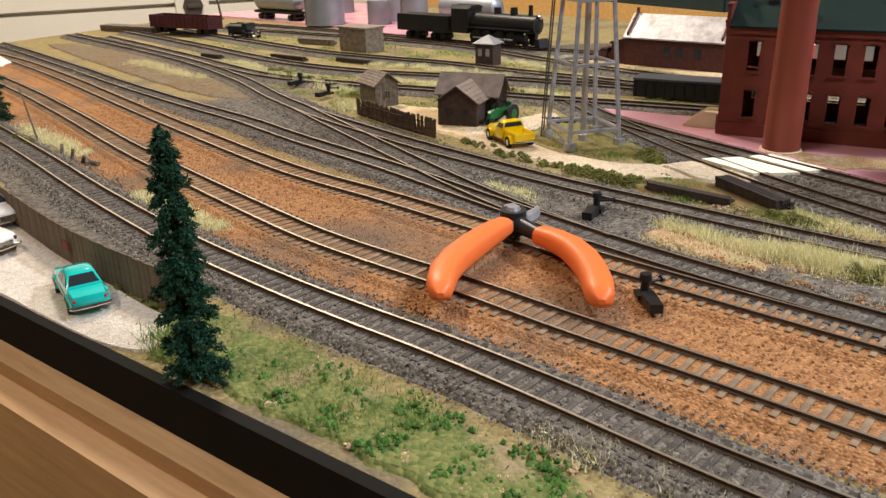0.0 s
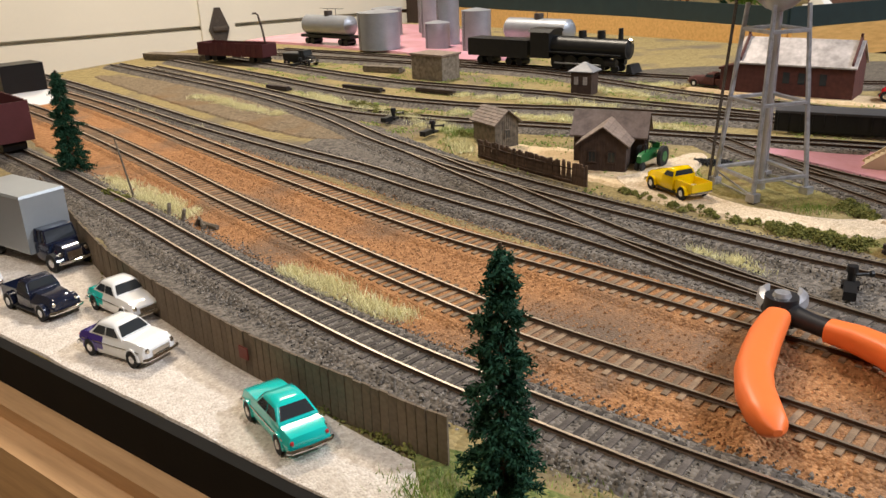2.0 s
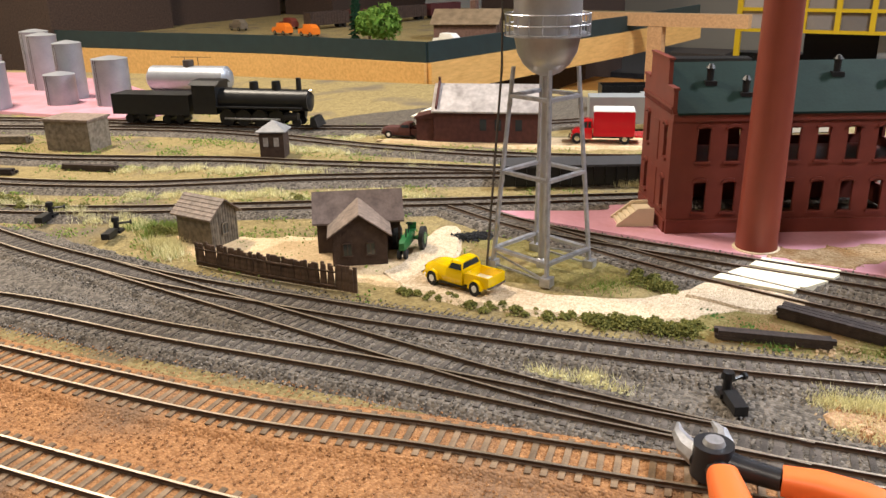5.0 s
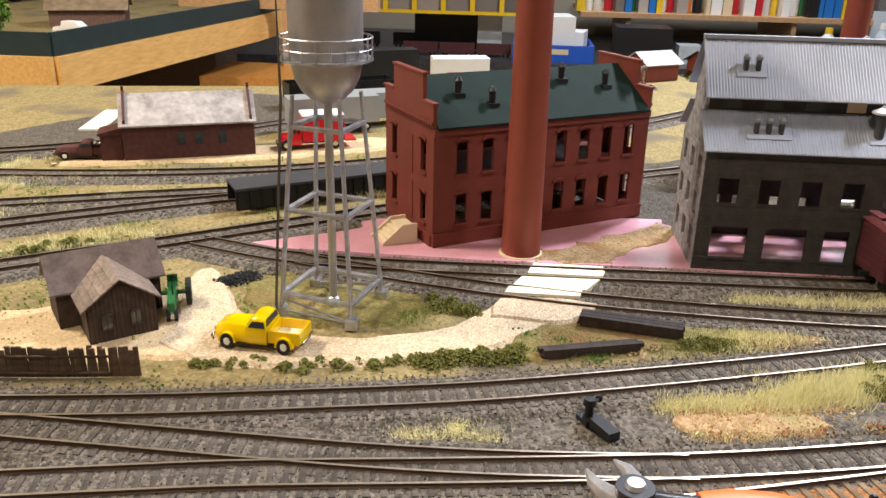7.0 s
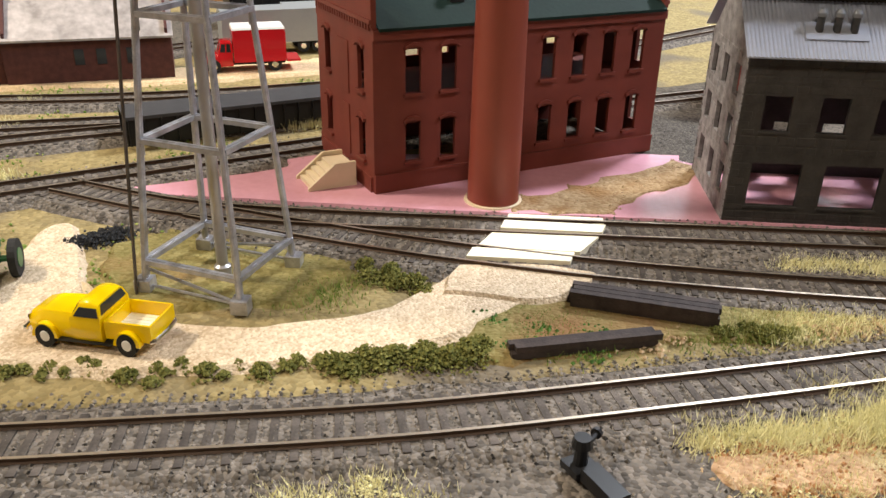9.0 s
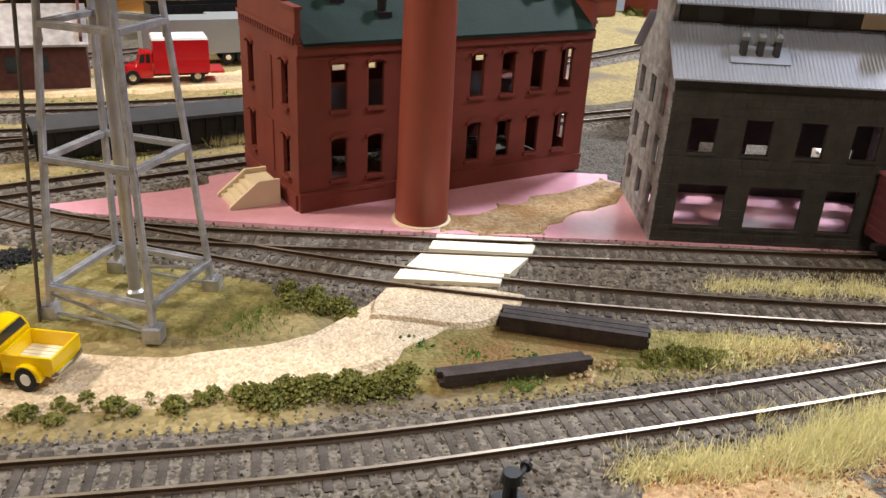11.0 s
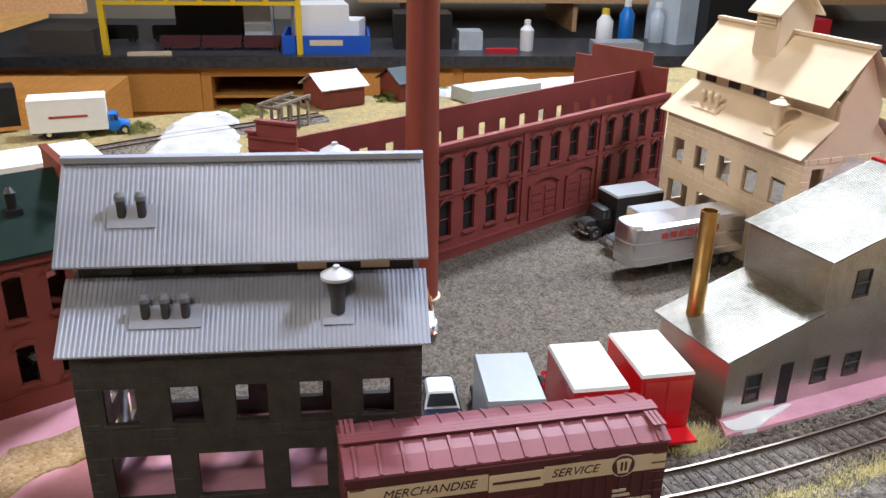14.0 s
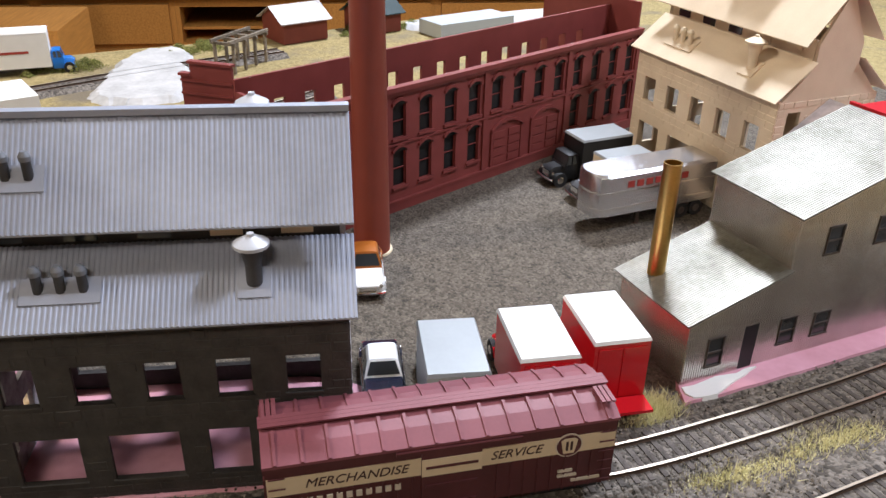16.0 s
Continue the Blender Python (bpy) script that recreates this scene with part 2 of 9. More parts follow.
M_INKWHITE = mat("pale_lettering", (0.62, 0.55, 0.45), 0.6, 0, 0.1, 100, 0.0)
M_INKRED = mat("red_lettering", (0.36, 0.05, 0.04), 0.5, 0, 0.1, 100, 0.0)
M_GRIP = mat("orange_grip", (0.9, 0.19, 0.045), 0.42, 0, 0.05, 40, 0.03)
M_JAW = mat("tool_steel", (0.04, 0.04, 0.045), 0.38, 0.5, 0.2, 150, 0.05)
M_OLDWOOD = mat("weathered_board", (0.09, 0.07, 0.05), 0.85, 0, 0.4, 250, 0.4, 5, (0.2, 0.165, 0.125), 0.3)
M_FENCE = mat("grey_fence_board", (0.12, 0.088, 0.058), 0.85, 0, 0.35, 60, 0.4, 8, (0.19, 0.145, 0.1), 0.1)
M_FENCERED = mat("red_brown_board", (0.06, 0.036, 0.024), 0.85, 0, 0.35, 200, 0.4, 5, (0.13, 0.085, 0.06), 0.3)
M_SHEDWALL = mat("brown_shed_wood", (0.04, 0.023, 0.017), 0.8, 0, 0.3, 200, 0.3, 5, (0.066, 0.042, 0.033))
M_SHEDRED = mat("dark_red_wood", (0.075, 0.026, 0.022), 0.75, 0, 0.25, 200, 0.2, 5, (0.1, 0.035, 0.03))
M_SHINGLE = mat("weathered_shingle", (0.13, 0.09, 0.07), 0.55, 0, 0.35, 250, 0.3, 4, (0.25, 0.19, 0.155), 0.2, spec=0.5)
M_GREYSHINGLE = mat("grey_brown_shingle", (0.2, 0.16, 0.14), 0.75, 0, 0.35, 200, 0.2, 4, (0.36, 0.3, 0.27))
M_HOUSEROOF = mat("brown_glossy_roof", (0.11, 0.08, 0.075), 0.38, 0, 0.3, 120, 0.2, 4, (0.17, 0.13, 0.12), spec=0.5)
M_HUTROOF = mat("slate_grey_roof", (0.2, 0.2, 0.21), 0.5, 0, 0.2, 120, 0.2, 4, (0.28, 0.28, 0.29))
M_PALEROOF = mat("pale_patchy_roof", (0.3, 0.27, 0.26), 0.45, 0.2, 0.3, 60, 0.2, 4, (0.52, 0.48, 0.47))
M_PINE = wood("pine_board", (0.42, 0.24, 0.11), (0.56, 0.34, 0.17), 0.5)
M_OAK = wood("honey_oak", (0.4, 0.17, 0.035), (0.54, 0.25, 0.06), 0.4)
M_FASCIAWOOD = wood("yellow_pine", (0.62, 0.34, 0.1), (0.74, 0.45, 0.16), 0.45)
M_BLACKFASCIA = mat("black_hardboard", (0.007, 0.006, 0.005), 0.75, 0, 0.3, 60, 0.1, spec=0.15)
M_GREENFASCIA = mat("dark_green_hardboard", (0.016, 0.032, 0.034), 0.55, 0, 0.2, 40, 0.1)
M_WALL = mat("cream_wall_paint", (0.88, 0.84, 0.74), 0.6, 0, 0.04, 3, 0.05, 40)
# Ceiling and three walls darkened so that less light bounces into the shadows.
M_LOWBOUNCE = mat("dull_tan_paint", (0.3, 0.26, 0.2), 0.7, 0, 0.08, 3, 0.05, 40)
M_FLOOR = mat("tan_floor", (0.58, 0.42, 0.21), 0.7, 0, 0.2, 6, 0.1, 30, (0.68, 0.5, 0.27))
M_COUNTER = mat("black_countertop", (0.02, 0.021, 0.024), 0.35, 0, 0.4, 60, 0.05, 10, (0.05, 0.05, 0.055))
M_NEEDLE = island("fir_needles", (0.008, 0.035, 0.02), (0.03, 0.095, 0.05))
M_LEAF = island("bright_leaves", (0.07, 0.17, 0.02), (0.22, 0.36, 0.07))
M_BUSH = island("dark_bush_foam", (0.07, 0.08, 0.016), (0.28, 0.27, 0.08))
M_STRAW = island("straw_blades", (0.62, 0.56, 0.27), (0.94, 0.9, 0.6))
M_GRASS = island("green_blades", (0.1, 0.2, 0.03), (0.36, 0.4, 0.12))
M_TURF = island("turf_crumbs", (0.04, 0.1, 0.02), (0.14, 0.27, 0.06))
M_TURFTAN = island("tan_crumbs", (0.34, 0.24, 0.13), (0.68, 0.5, 0.32))
M_STONES = island("grey_stones", (0.015, 0.013, 0.011), (0.35, 0.31, 0.265))
M_STONESO = island("orange_stones", (0.17, 0.075, 0.03), (0.6, 0.33, 0.16))
M_BARK = mat("bark", (0.09, 0.055, 0.03), 0.9, 0, 0.4, 300, 0.4)
M_COAL = island("coal_lumps", (0.008, 0.008, 0.009), (0.04, 0.04, 0.042), 0.5)
M_TANK = mat("galvanised_tank", (0.36, 0.38, 0.42), 0.4, 0.5, 0.15, 50, 0.05)
M_WHITETANK = mat("white_tank", (0.66, 0.64, 0.6), 0.5, 0, 0.08, 30, 0.05)
M_BROWNBRICK = mat("brown_brick_card", (0.11, 0.058, 0.042), 0.75, 0, 0.2, 150, 0.2, 6, (0.15, 0.085, 0.065))
M_ORANGE2 = mat("orange_toy_paint", (0.8, 0.2, 0.02), 0.4, 0, 0.05, 80, 0.0)
M_TRAY = mat("blue_tray", (0.02, 0.1, 0.5), 0.35, 0, 0.05, 10, 0.0)
M_PAPER = mat("white_card", (0.78, 0.77, 0.75), 0.6, 0, 0.04, 8, 0.0)
M_CLEAR = mat("milky_plastic", (0.5, 0.55, 0.58), 0.2, 0, 0.2, 10, 0.0)
M_PLASTICRED = mat("red_plastic", (0.5, 0.02, 0.03), 0.35, 0, 0.06, 10, 0.0)
M_BOOK = mat("book_spines", (0.25, 0.22, 0.2), 0.5, 0, 0.1, 10, 0.0, rnd=0.8)
M_YELLOWRACK = mat("yellow_enamel", (0.75, 0.5, 0.02), 0.4, 0, 0.06, 20, 0.0)

# ---------------------------------------------------------------- building helpers


def box(bm, x0, x1, y0, y1, z0, z1, m=None):
    v = [Vector((x, y, z)) for z in (z0, z1) for x, y in ((x0, y0), (x1, y0), (x1, y1), (x0, y1))]
    if m is not None:
        v = [m @ p for p in v]
    v = [bm.verts.new(p) for p in v]
    for f in ((3, 2, 1, 0), (4, 5, 6, 7), (0, 1, 5, 4), (1, 2, 6, 5), (2, 3, 7, 6), (3, 0, 4, 7)):
        bm.faces.new([v[i] for i in f])


def rod(bm, p0, p1, r0, r1=None, n=8, caps=True):
    p0, p1 = Vector(p0), Vector(p1)
    r1 = r0 if r1 is None else r1
    q = (p1 - p0).to_track_quat("Z", "Y")
    rings = []
    for p, r in ((p0, r0), (p1, r1)):
        rings.append([bm.verts.new(p + q @ Vector((r * math.cos(a), r * math.sin(a), 0))) for a in (2 * math.pi * (i + 0.5) / n for i in range(n))])
    for i in range(n):
        bm.faces.new((rings[0][i], rings[0][(i + 1) % n], rings[1][(i + 1) % n], rings[1][i]))
    if caps:
        bm.faces.new(rings[0][::-1])
        bm.faces.new(rings[1])


def loft(bm, rings, caps=True):
    rings = [[bm.verts.new(p) for p in r] for r in rings]
    n = len(rings[0])
    for a, b in zip(rings, rings[1:]):
        for i in range(n):
            bm.faces.new((a[i], a[(i + 1) % n], b[(i + 1) % n], b[i]))
    if caps:
        bm.faces.new(rings[0][::-1])
        bm.faces.new(rings[-1])


def lathe(bm, profile, n=24, centre=(0, 0, 0)):
    c = Vector(centre)
    loft(bm, [[c + Vector((r * math.cos(2 * math.pi * i / n), r * math.sin(2 * math.pi * i / n), z)) for i in range(n)] for r, z in profile])


def prism(bm, outline, place, depth):
    """outline: (u, v) points; place(u, v, w) gives the point; extruded over w = 0..depth."""
    a = [bm.verts.new(place(u, v, 0)) for u, v in outline]
    b = [bm.verts.new(place(u, v, depth)) for u, v in outline]
    n = len(a)
    bm.faces.new(a[::-1])
    bm.faces.new(b)
    for i in range(n):
        bm.faces.new((a[i], a[(i + 1) % n], b[(i + 1) % n], b[i]))


def tube(bm, pts, radii, n=10):
    """A bent rod with a round section through points."""
    pts = [Vector(p) for p in pts]
    rings = []
    for i, p in enumerate(pts):
        d = (pts[min(i + 1, len(pts) - 1)] - pts[max(i - 1, 0)]).normalized()
        side = d.cross(Vector((0, 0, 1))).normalized()
        up = side.cross(d)
        rings.append([p + radii[i] * (math.cos(2 * math.pi * k / n) * side + math.sin(2 * math.pi * k / n) * up) for k in range(n)])
    loft(bm, rings)


def spline(pts, step):
    """Evenly spaced points with headings along a smooth curve through pts."""
    P = [np.array(p, float) for p in pts]
    P = [2 * P[0] - P[1]] + P + [2 * P[-1] - P[-2]]
    fine = []
    for i in range(1, len(P) - 2):
        for u in np.linspace(0, 1, 24, endpoint=False):
            a, b, c, d = P[i - 1], P[i], P[i + 1], P[i + 2]
            fine.append(0.5 * (2 * b + (c - a) * u + (2 * a - 5 * b + 4 * c - d) * u * u + (3 * b - a - 3 * c + d) * u ** 3))
    fine.append(P[-2])
    fine = np.array(fine)
    s = np.concatenate([[0], np.cumsum(np.linalg.norm(np.diff(fine, axis=0), axis=1))])
    n = max(2, int(s[-1] / step) + 1)
    t = np.linspace(0, s[-1], n)
    out = np.stack([np.interp(t, s, fine[:, k]) for k in range(2)], 1)
    g = np.gradient(out, axis=0)
    return out, np.arctan2(g[:, 1], g[:, 0])


def mesh_of(name, bm, material, bev=0.0, smooth=False, seg=2):
    if bev:
        bmesh.ops.bevel(bm, geom=[e for e in bm.edges if e.calc_face_angle(0) > 0.5], offset=bev, segments=seg, affect="EDGES", clamp_overlap=True)
    bmesh.ops.recalc_face_normals(bm, faces=bm.faces)
    me = bpy.data.meshes.new(name)
    bm.to_mesh(me)
    bm.free()
    for m in material if isinstance(material, (list, tuple)) else [material]:
        me.materials.append(m)
    if smooth:
        me.polygons.foreach_set("use_smooth", [True] * len(me.polygons))
        me.set_sharp_from_angle(angle=radians(38))
    return me


def part(name, bm, material, parent, label="", bev=0.0, smooth=False):
    ob = new(name, mesh_of(name, bm, material, bev, smooth))
    ob.parent = parent
    return tagged(ob, label)


def again(ob, parent, m):
    """Another piece on the same mesh."""
    o = new(ob.name.split(".")[0], ob.data)
    o.parent, o.matrix_basis = parent, m
    return o


def thing(name, label, category, m, group="", kind=""):
    e = new(name)
    e.empty_display_size = 0.01
    e.matrix_basis = m
    return tagged(e, label, category, group, kind)


def solo(name, bm, material, label, category="", group="", kind="", m=None, bev=0.0, smooth=False):
    ob = new(name, mesh_of(name, bm, material, bev, smooth))
    if m is not None:
        ob.matrix_basis = m
    return tagged(ob, label, category, group, kind)


def cloud(name, verts, faces, material, label, category="", kind="stuff", parent=None):
    me = bpy.data.meshes.new(name)
    me.from_pydata(verts, [], faces)
    me.materials.append(material)
    ob = new(name, me)
    if parent:
        ob.parent = parent
    return tagged(ob, label, category, "", kind)


def lettering(text, size, material, parent, m, name="lettering", shear=0.0, depth=0.0001):
    cu = bpy.data.curves.new("letters", "FONT")
    cu.body, cu.size, cu.shear, cu.extrude, cu.align_x, cu.align_y = text, size, shear, depth, "CENTER", "CENTER"
    tmp = new("letters", cu)
    me = bpy.data.meshes.new_from_object(tmp.evaluated_get(bpy.context.evaluated_depsgraph_get()))
    bpy.data.objects.remove(tmp)
    me.materials.clear()
    me.materials.append(material)
    ob = new(name, me)
    ob.parent, ob.matrix_basis = parent, m
    return ob


def wall_panel(bm, length, height, thick, holes, m=None, base=0.0):
    """One closed wall in the plane y = 0..thick with rectangular holes (u0, u1, v0, v1)."""
    m = m or Matrix()
    us = sorted({0, length, *[h[0] for h in holes], *[h[1] for h in holes]})
    vs = sorted({base, height, *[h[2] for h in holes], *[h[3] for h in holes]})
    solid = {(i, k) for i in range(len(us) - 1) for k in range(len(vs) - 1) if not any(h[0] <= us[i] and us[i + 1] <= h[1] and h[2] <= vs[k] and vs[k + 1] <= h[3] for h in holes)}
    made = {}

    def at(i, k, y):
        if (i, k, y) not in made:
            made[i, k, y] = bm.verts.new(m @ Vector((us[i], y, vs[k])))
        return made[i, k, y]

    for i, k in solid:
        bm.faces.new((at(i, k, 0), at(i + 1, k, 0), at(i + 1, k + 1, 0), at(i, k + 1, 0)))
        bm.faces.new((at(i, k, thick), at(i, k + 1, thick), at(i + 1, k + 1, thick), at(i + 1, k, thick)))
        for other, a, b in (((i - 1, k), (i, k + 1), (i, k)), ((i + 1, k), (i + 1, k), (i + 1, k + 1)), ((i, k - 1), (i, k), (i + 1, k)), ((i, k + 1), (i + 1, k + 1), (i, k + 1))):
            if other not in solid:
                bm.faces.new((at(*a, 0), at(*a, thick), at(*b, thick), at(*b, 0)))


def inside(poly, x, y):
    c = False
    for (x0, y0), (x1, y1) in zip(poly, poly[1:] + poly[:1]):
        if (y0 > y) != (y1 > y) and x < (x1 - x0) * (y - y0) / (y1 - y0) + x0:
            c = not c
    return c


def blob(pts, rough=0.004, step=0.006):
    """A closed, wavering outline through control points."""
    out = []
    closed, _ = spline(pts + pts[:1], step)
    for x, y in closed[:-1]:
        out.append((x + rough * noise.noise((x * 60, y * 60, 1.3)) + 0.4 * rough * noise.noise((x * 260, y * 260, 4.1)), y + rough * noise.noise((x * 60, y * 60, 7.7)) + 0.4 * rough * noise.noise((x * 260, y * 260, 9.1))))
    return out


def patch(name, pts, height, material, label, rough=0.004, rim=0.004, kind="structure", category="", straight=False):
    """A thin layer of ground cover with a sloping rim, lying on the board."""
    o = [Vector((x, y)) for x, y in (pts if straight else blob(pts, rough))]
    if sum(a.x * b.y - b.x * a.y for a, b in zip(o, o[1:] + o[:1])) < 0:
        o.reverse()
    n = len(o)
    bm = bmesh.new()
    lo, hi = [], []
    for i, p in enumerate(o):
        d = o[(i + 1) % n] - o[i - 1]
        d = d.normalized() if d.length else Vector((1, 0))
        q = p + Vector((-d.y, d.x)) * rim
        lo.append(bm.verts.new((p.x, p.y, -0.001)))
        hi.append(bm.verts.new((q.x, q.y, height)))
    for i in range(n):
        bm.faces.new((lo[i], lo[(i + 1) % n], hi[(i + 1) % n], hi[i]))
    flat = delaunay_2d_cdt([v.co.xy for v in hi], [], [list(range(n))], 1, 1e-6)
    top = [bm.verts.new((v.x, v.y, height)) for v in flat[0]]
    for f in flat[2]:
        bm.faces.new([top[i] for i in f])
    me = bpy.data.meshes.new(name)
    bm.to_mesh(me)
    bm.free()
    me.materials.append(material)
    return tagged(new(name, me), label, category, "", kind)


# ---------------------------------------------------------------- the room
WX0, WX1, WY0, WY1, FLOOR_Z, CEIL_Z = -1.9, 4.45, -3.2, 2.75, -1.05, 1.32


def room():
    bm = bmesh.new()
    box(bm, WX0 - 0.1, WX1 + 0.1, WY0 - 0.1, WY1 + 0.1, FLOOR_Z - 0.1, FLOOR_Z)
    solo("floor", bm, M_FLOOR, "tan floor of a basement room", kind="structure")
    bm = bmesh.new()
    box(bm, WX0 - 0.1, WX1 + 0.1, WY0 - 0.1, WY1 + 0.1, CEIL_Z, CEIL_Z + 0.1)
    solo("ceiling", bm, M_LOWBOUNCE, "unseen tan ceiling, darkened to cut bounced light", kind="structure")
    for name, b in (("wall_south", (WX0, WX1, WY0 - 0.1, WY0)), ("wall_west", (WX0 - 0.1, WX0, WY0, WY1)), ("wall_east", (WX1, WX1 + 0.1, WY0, WY1)), ("wall_north", (WX0, WX1, WY1, WY1 + 0.1))):
        bm = bmesh.new()
        box(bm, *b, FLOOR_Z, CEIL_Z)
        solo(name, bm, M_WALL if name == "wall_north" else M_LOWBOUNCE, "cream painted room wall" if name == "wall_north" else "tan room wall, darkened to cut bounced light", kind="structure")
    for x, y, w, d in ((1.2, 0.45, 0.25, 1.2), (0.9, 1.75, 1.2, 0.25), (1.25, -0.75, 0.25, 1.2), (3.2, 0.4, 0.25, 1.2), (-0.5, 0.9, 0.25, 1.2)):
        t = thing("ceiling_light", "white ceiling light housing on the ceiling", "ceiling light", pose(x, y, 1.30), "ceiling lights")
        bm = bmesh.new()
        box(bm, -w / 2 - 0.02, w / 2 + 0.02, -d / 2 - 0.02, d / 2 + 0.02, 0.0, 0.019)
        part("housing", bm, M_WHITE, t)


def garage_door():
    """Sectional door on the north wall: panels, stiles with diamond hinges."""
    d = thing("garage_door", "cream sectional garage door with diamond-shaped hinges", "garage door", pose(0, WY1, 0), kind="structure")
    x0, x1 = -1.5, 2.6
    for k, z in enumerate((-1.0, -0.52, -0.04, 0.44, 0.92)):
        bm = bmesh.new()
        box(bm, x0, x1, -0.035, -0.004, z + 0.006, min(z + 0.474, CEIL_Z - 0.02))
        part("panel", bm, M_WALL, d, bev=0.006)
    for x in (-1.02, -0.08, 0.86, 1.8):
        bm = bmesh.new()
        box(bm, x - 0.05, x + 0.05, -0.048, -0.036, -1.0, 1.2)
        part("stile", bm, M_WALL, d, bev=0.004)
        for z in (-0.525, -0.045, 0.435):
            bm = bmesh.new()
            prism(bm, [(-0.03, 0), (-0.008, -0.06), (0.008, -0.06), (0.03, 0), (0.008, 0.06), (-0.008, 0.06)], lambda u, v, w: Vector((x + u, -0.049 - w, z + v)), 0.008)
            rod(bm, (x - 0.02, -0.06, z), (x + 0.02, -0.06, z), 0.008)
            part("hinge", bm, M_DARKSTEEL, d, "grey diamond-shaped hinge")


room()
garage_door()

# ---------------------------------------------------------------- the layout table
EDGE = lambda y: 0.125 - 0.402 * (y - 0.681)
BOARD = [(EDGE(-0.75), -0.75), (EDGE(1.55), 1.55), (0.27, 1.665), (0.48, 1.79), (0.72, 1.92), (1.08, 1.95), (1.2, 1.5), (1.28, 1.05), (1.345, 0.72), (1.44, 0.51), (1.5, 0.335), (1.6, 0.135), (1.74, -0.25), (1.85, -0.75)]


def table():
    bm = bmesh.new()
    prism(bm, BOARD, lambda u, v, w: Vector((u, v, w - 0.02)), 0.02)
    solo("ground", bm, M_EARTH, "dry earth-coloured scenery base of a model railway", kind="structure")
    a, b = Vector((EDGE(-0.75), -0.75, 0)), Vector((EDGE(1.55), 1.55, 0))
    d = (b - a).normalized()
    m = Matrix.Translation(a) @ Matrix(((d.x, -d.y, 0, 0), (d.y, d.x, 0, 0), (0, 0, 1, 0), (0, 0, 0, 1)))
    length = (b - a).length
    t = thing("table_frame", "pine bench frame with a black front strip carrying the layout", "table", m)
    bm = bmesh.new()
    box(bm, 0, length, 0.0005, 0.006, -0.06, 0.0005)
    part("front_strip", bm, M_BLACKFASCIA, t, "black hardboard strip", bev=0.0006)
    bm = bmesh.new()
    box(bm, 0, length, 0.006, 0.017, -0.085, -0.021)
    part("upper_rail", bm, M_PINE, t, bev=0.002)
    bm = bmesh.new()
    box(bm, 0, length, 0.017, 0.03, -0.1, -0.029)
    part("lower_rail", bm, M_PINE, t, bev=0.003)
    for u in (0.3, 1.1, 2.42):
        bm = bmesh.new()
        box(bm, u, u + 0.05, -0.14, -0.06, FLOOR_Z, -0.03)
        part("leg", bm, M_PINE, t, bev=0.002)
    bm = bmesh.new()
    box(bm, 0.2, length - 0.2, -0.12, -0.08, -0.62, -0.54)
    part("stretcher", bm, M_PINE, t, bev=0.002)
    for y0, y1 in ((-0.75, 1.5),):
        bm = bmesh.new()
        prism(bm, [(x * 0.985 + 0.012, y * 0.985) for x, y in BOARD], lambda u, v, w: Vector((u, v, w - 0.1)), 0.078)
        solo("layout_underframe", bm, M_PINE, "pine underframe below the scenery board", kind="structure")


table()

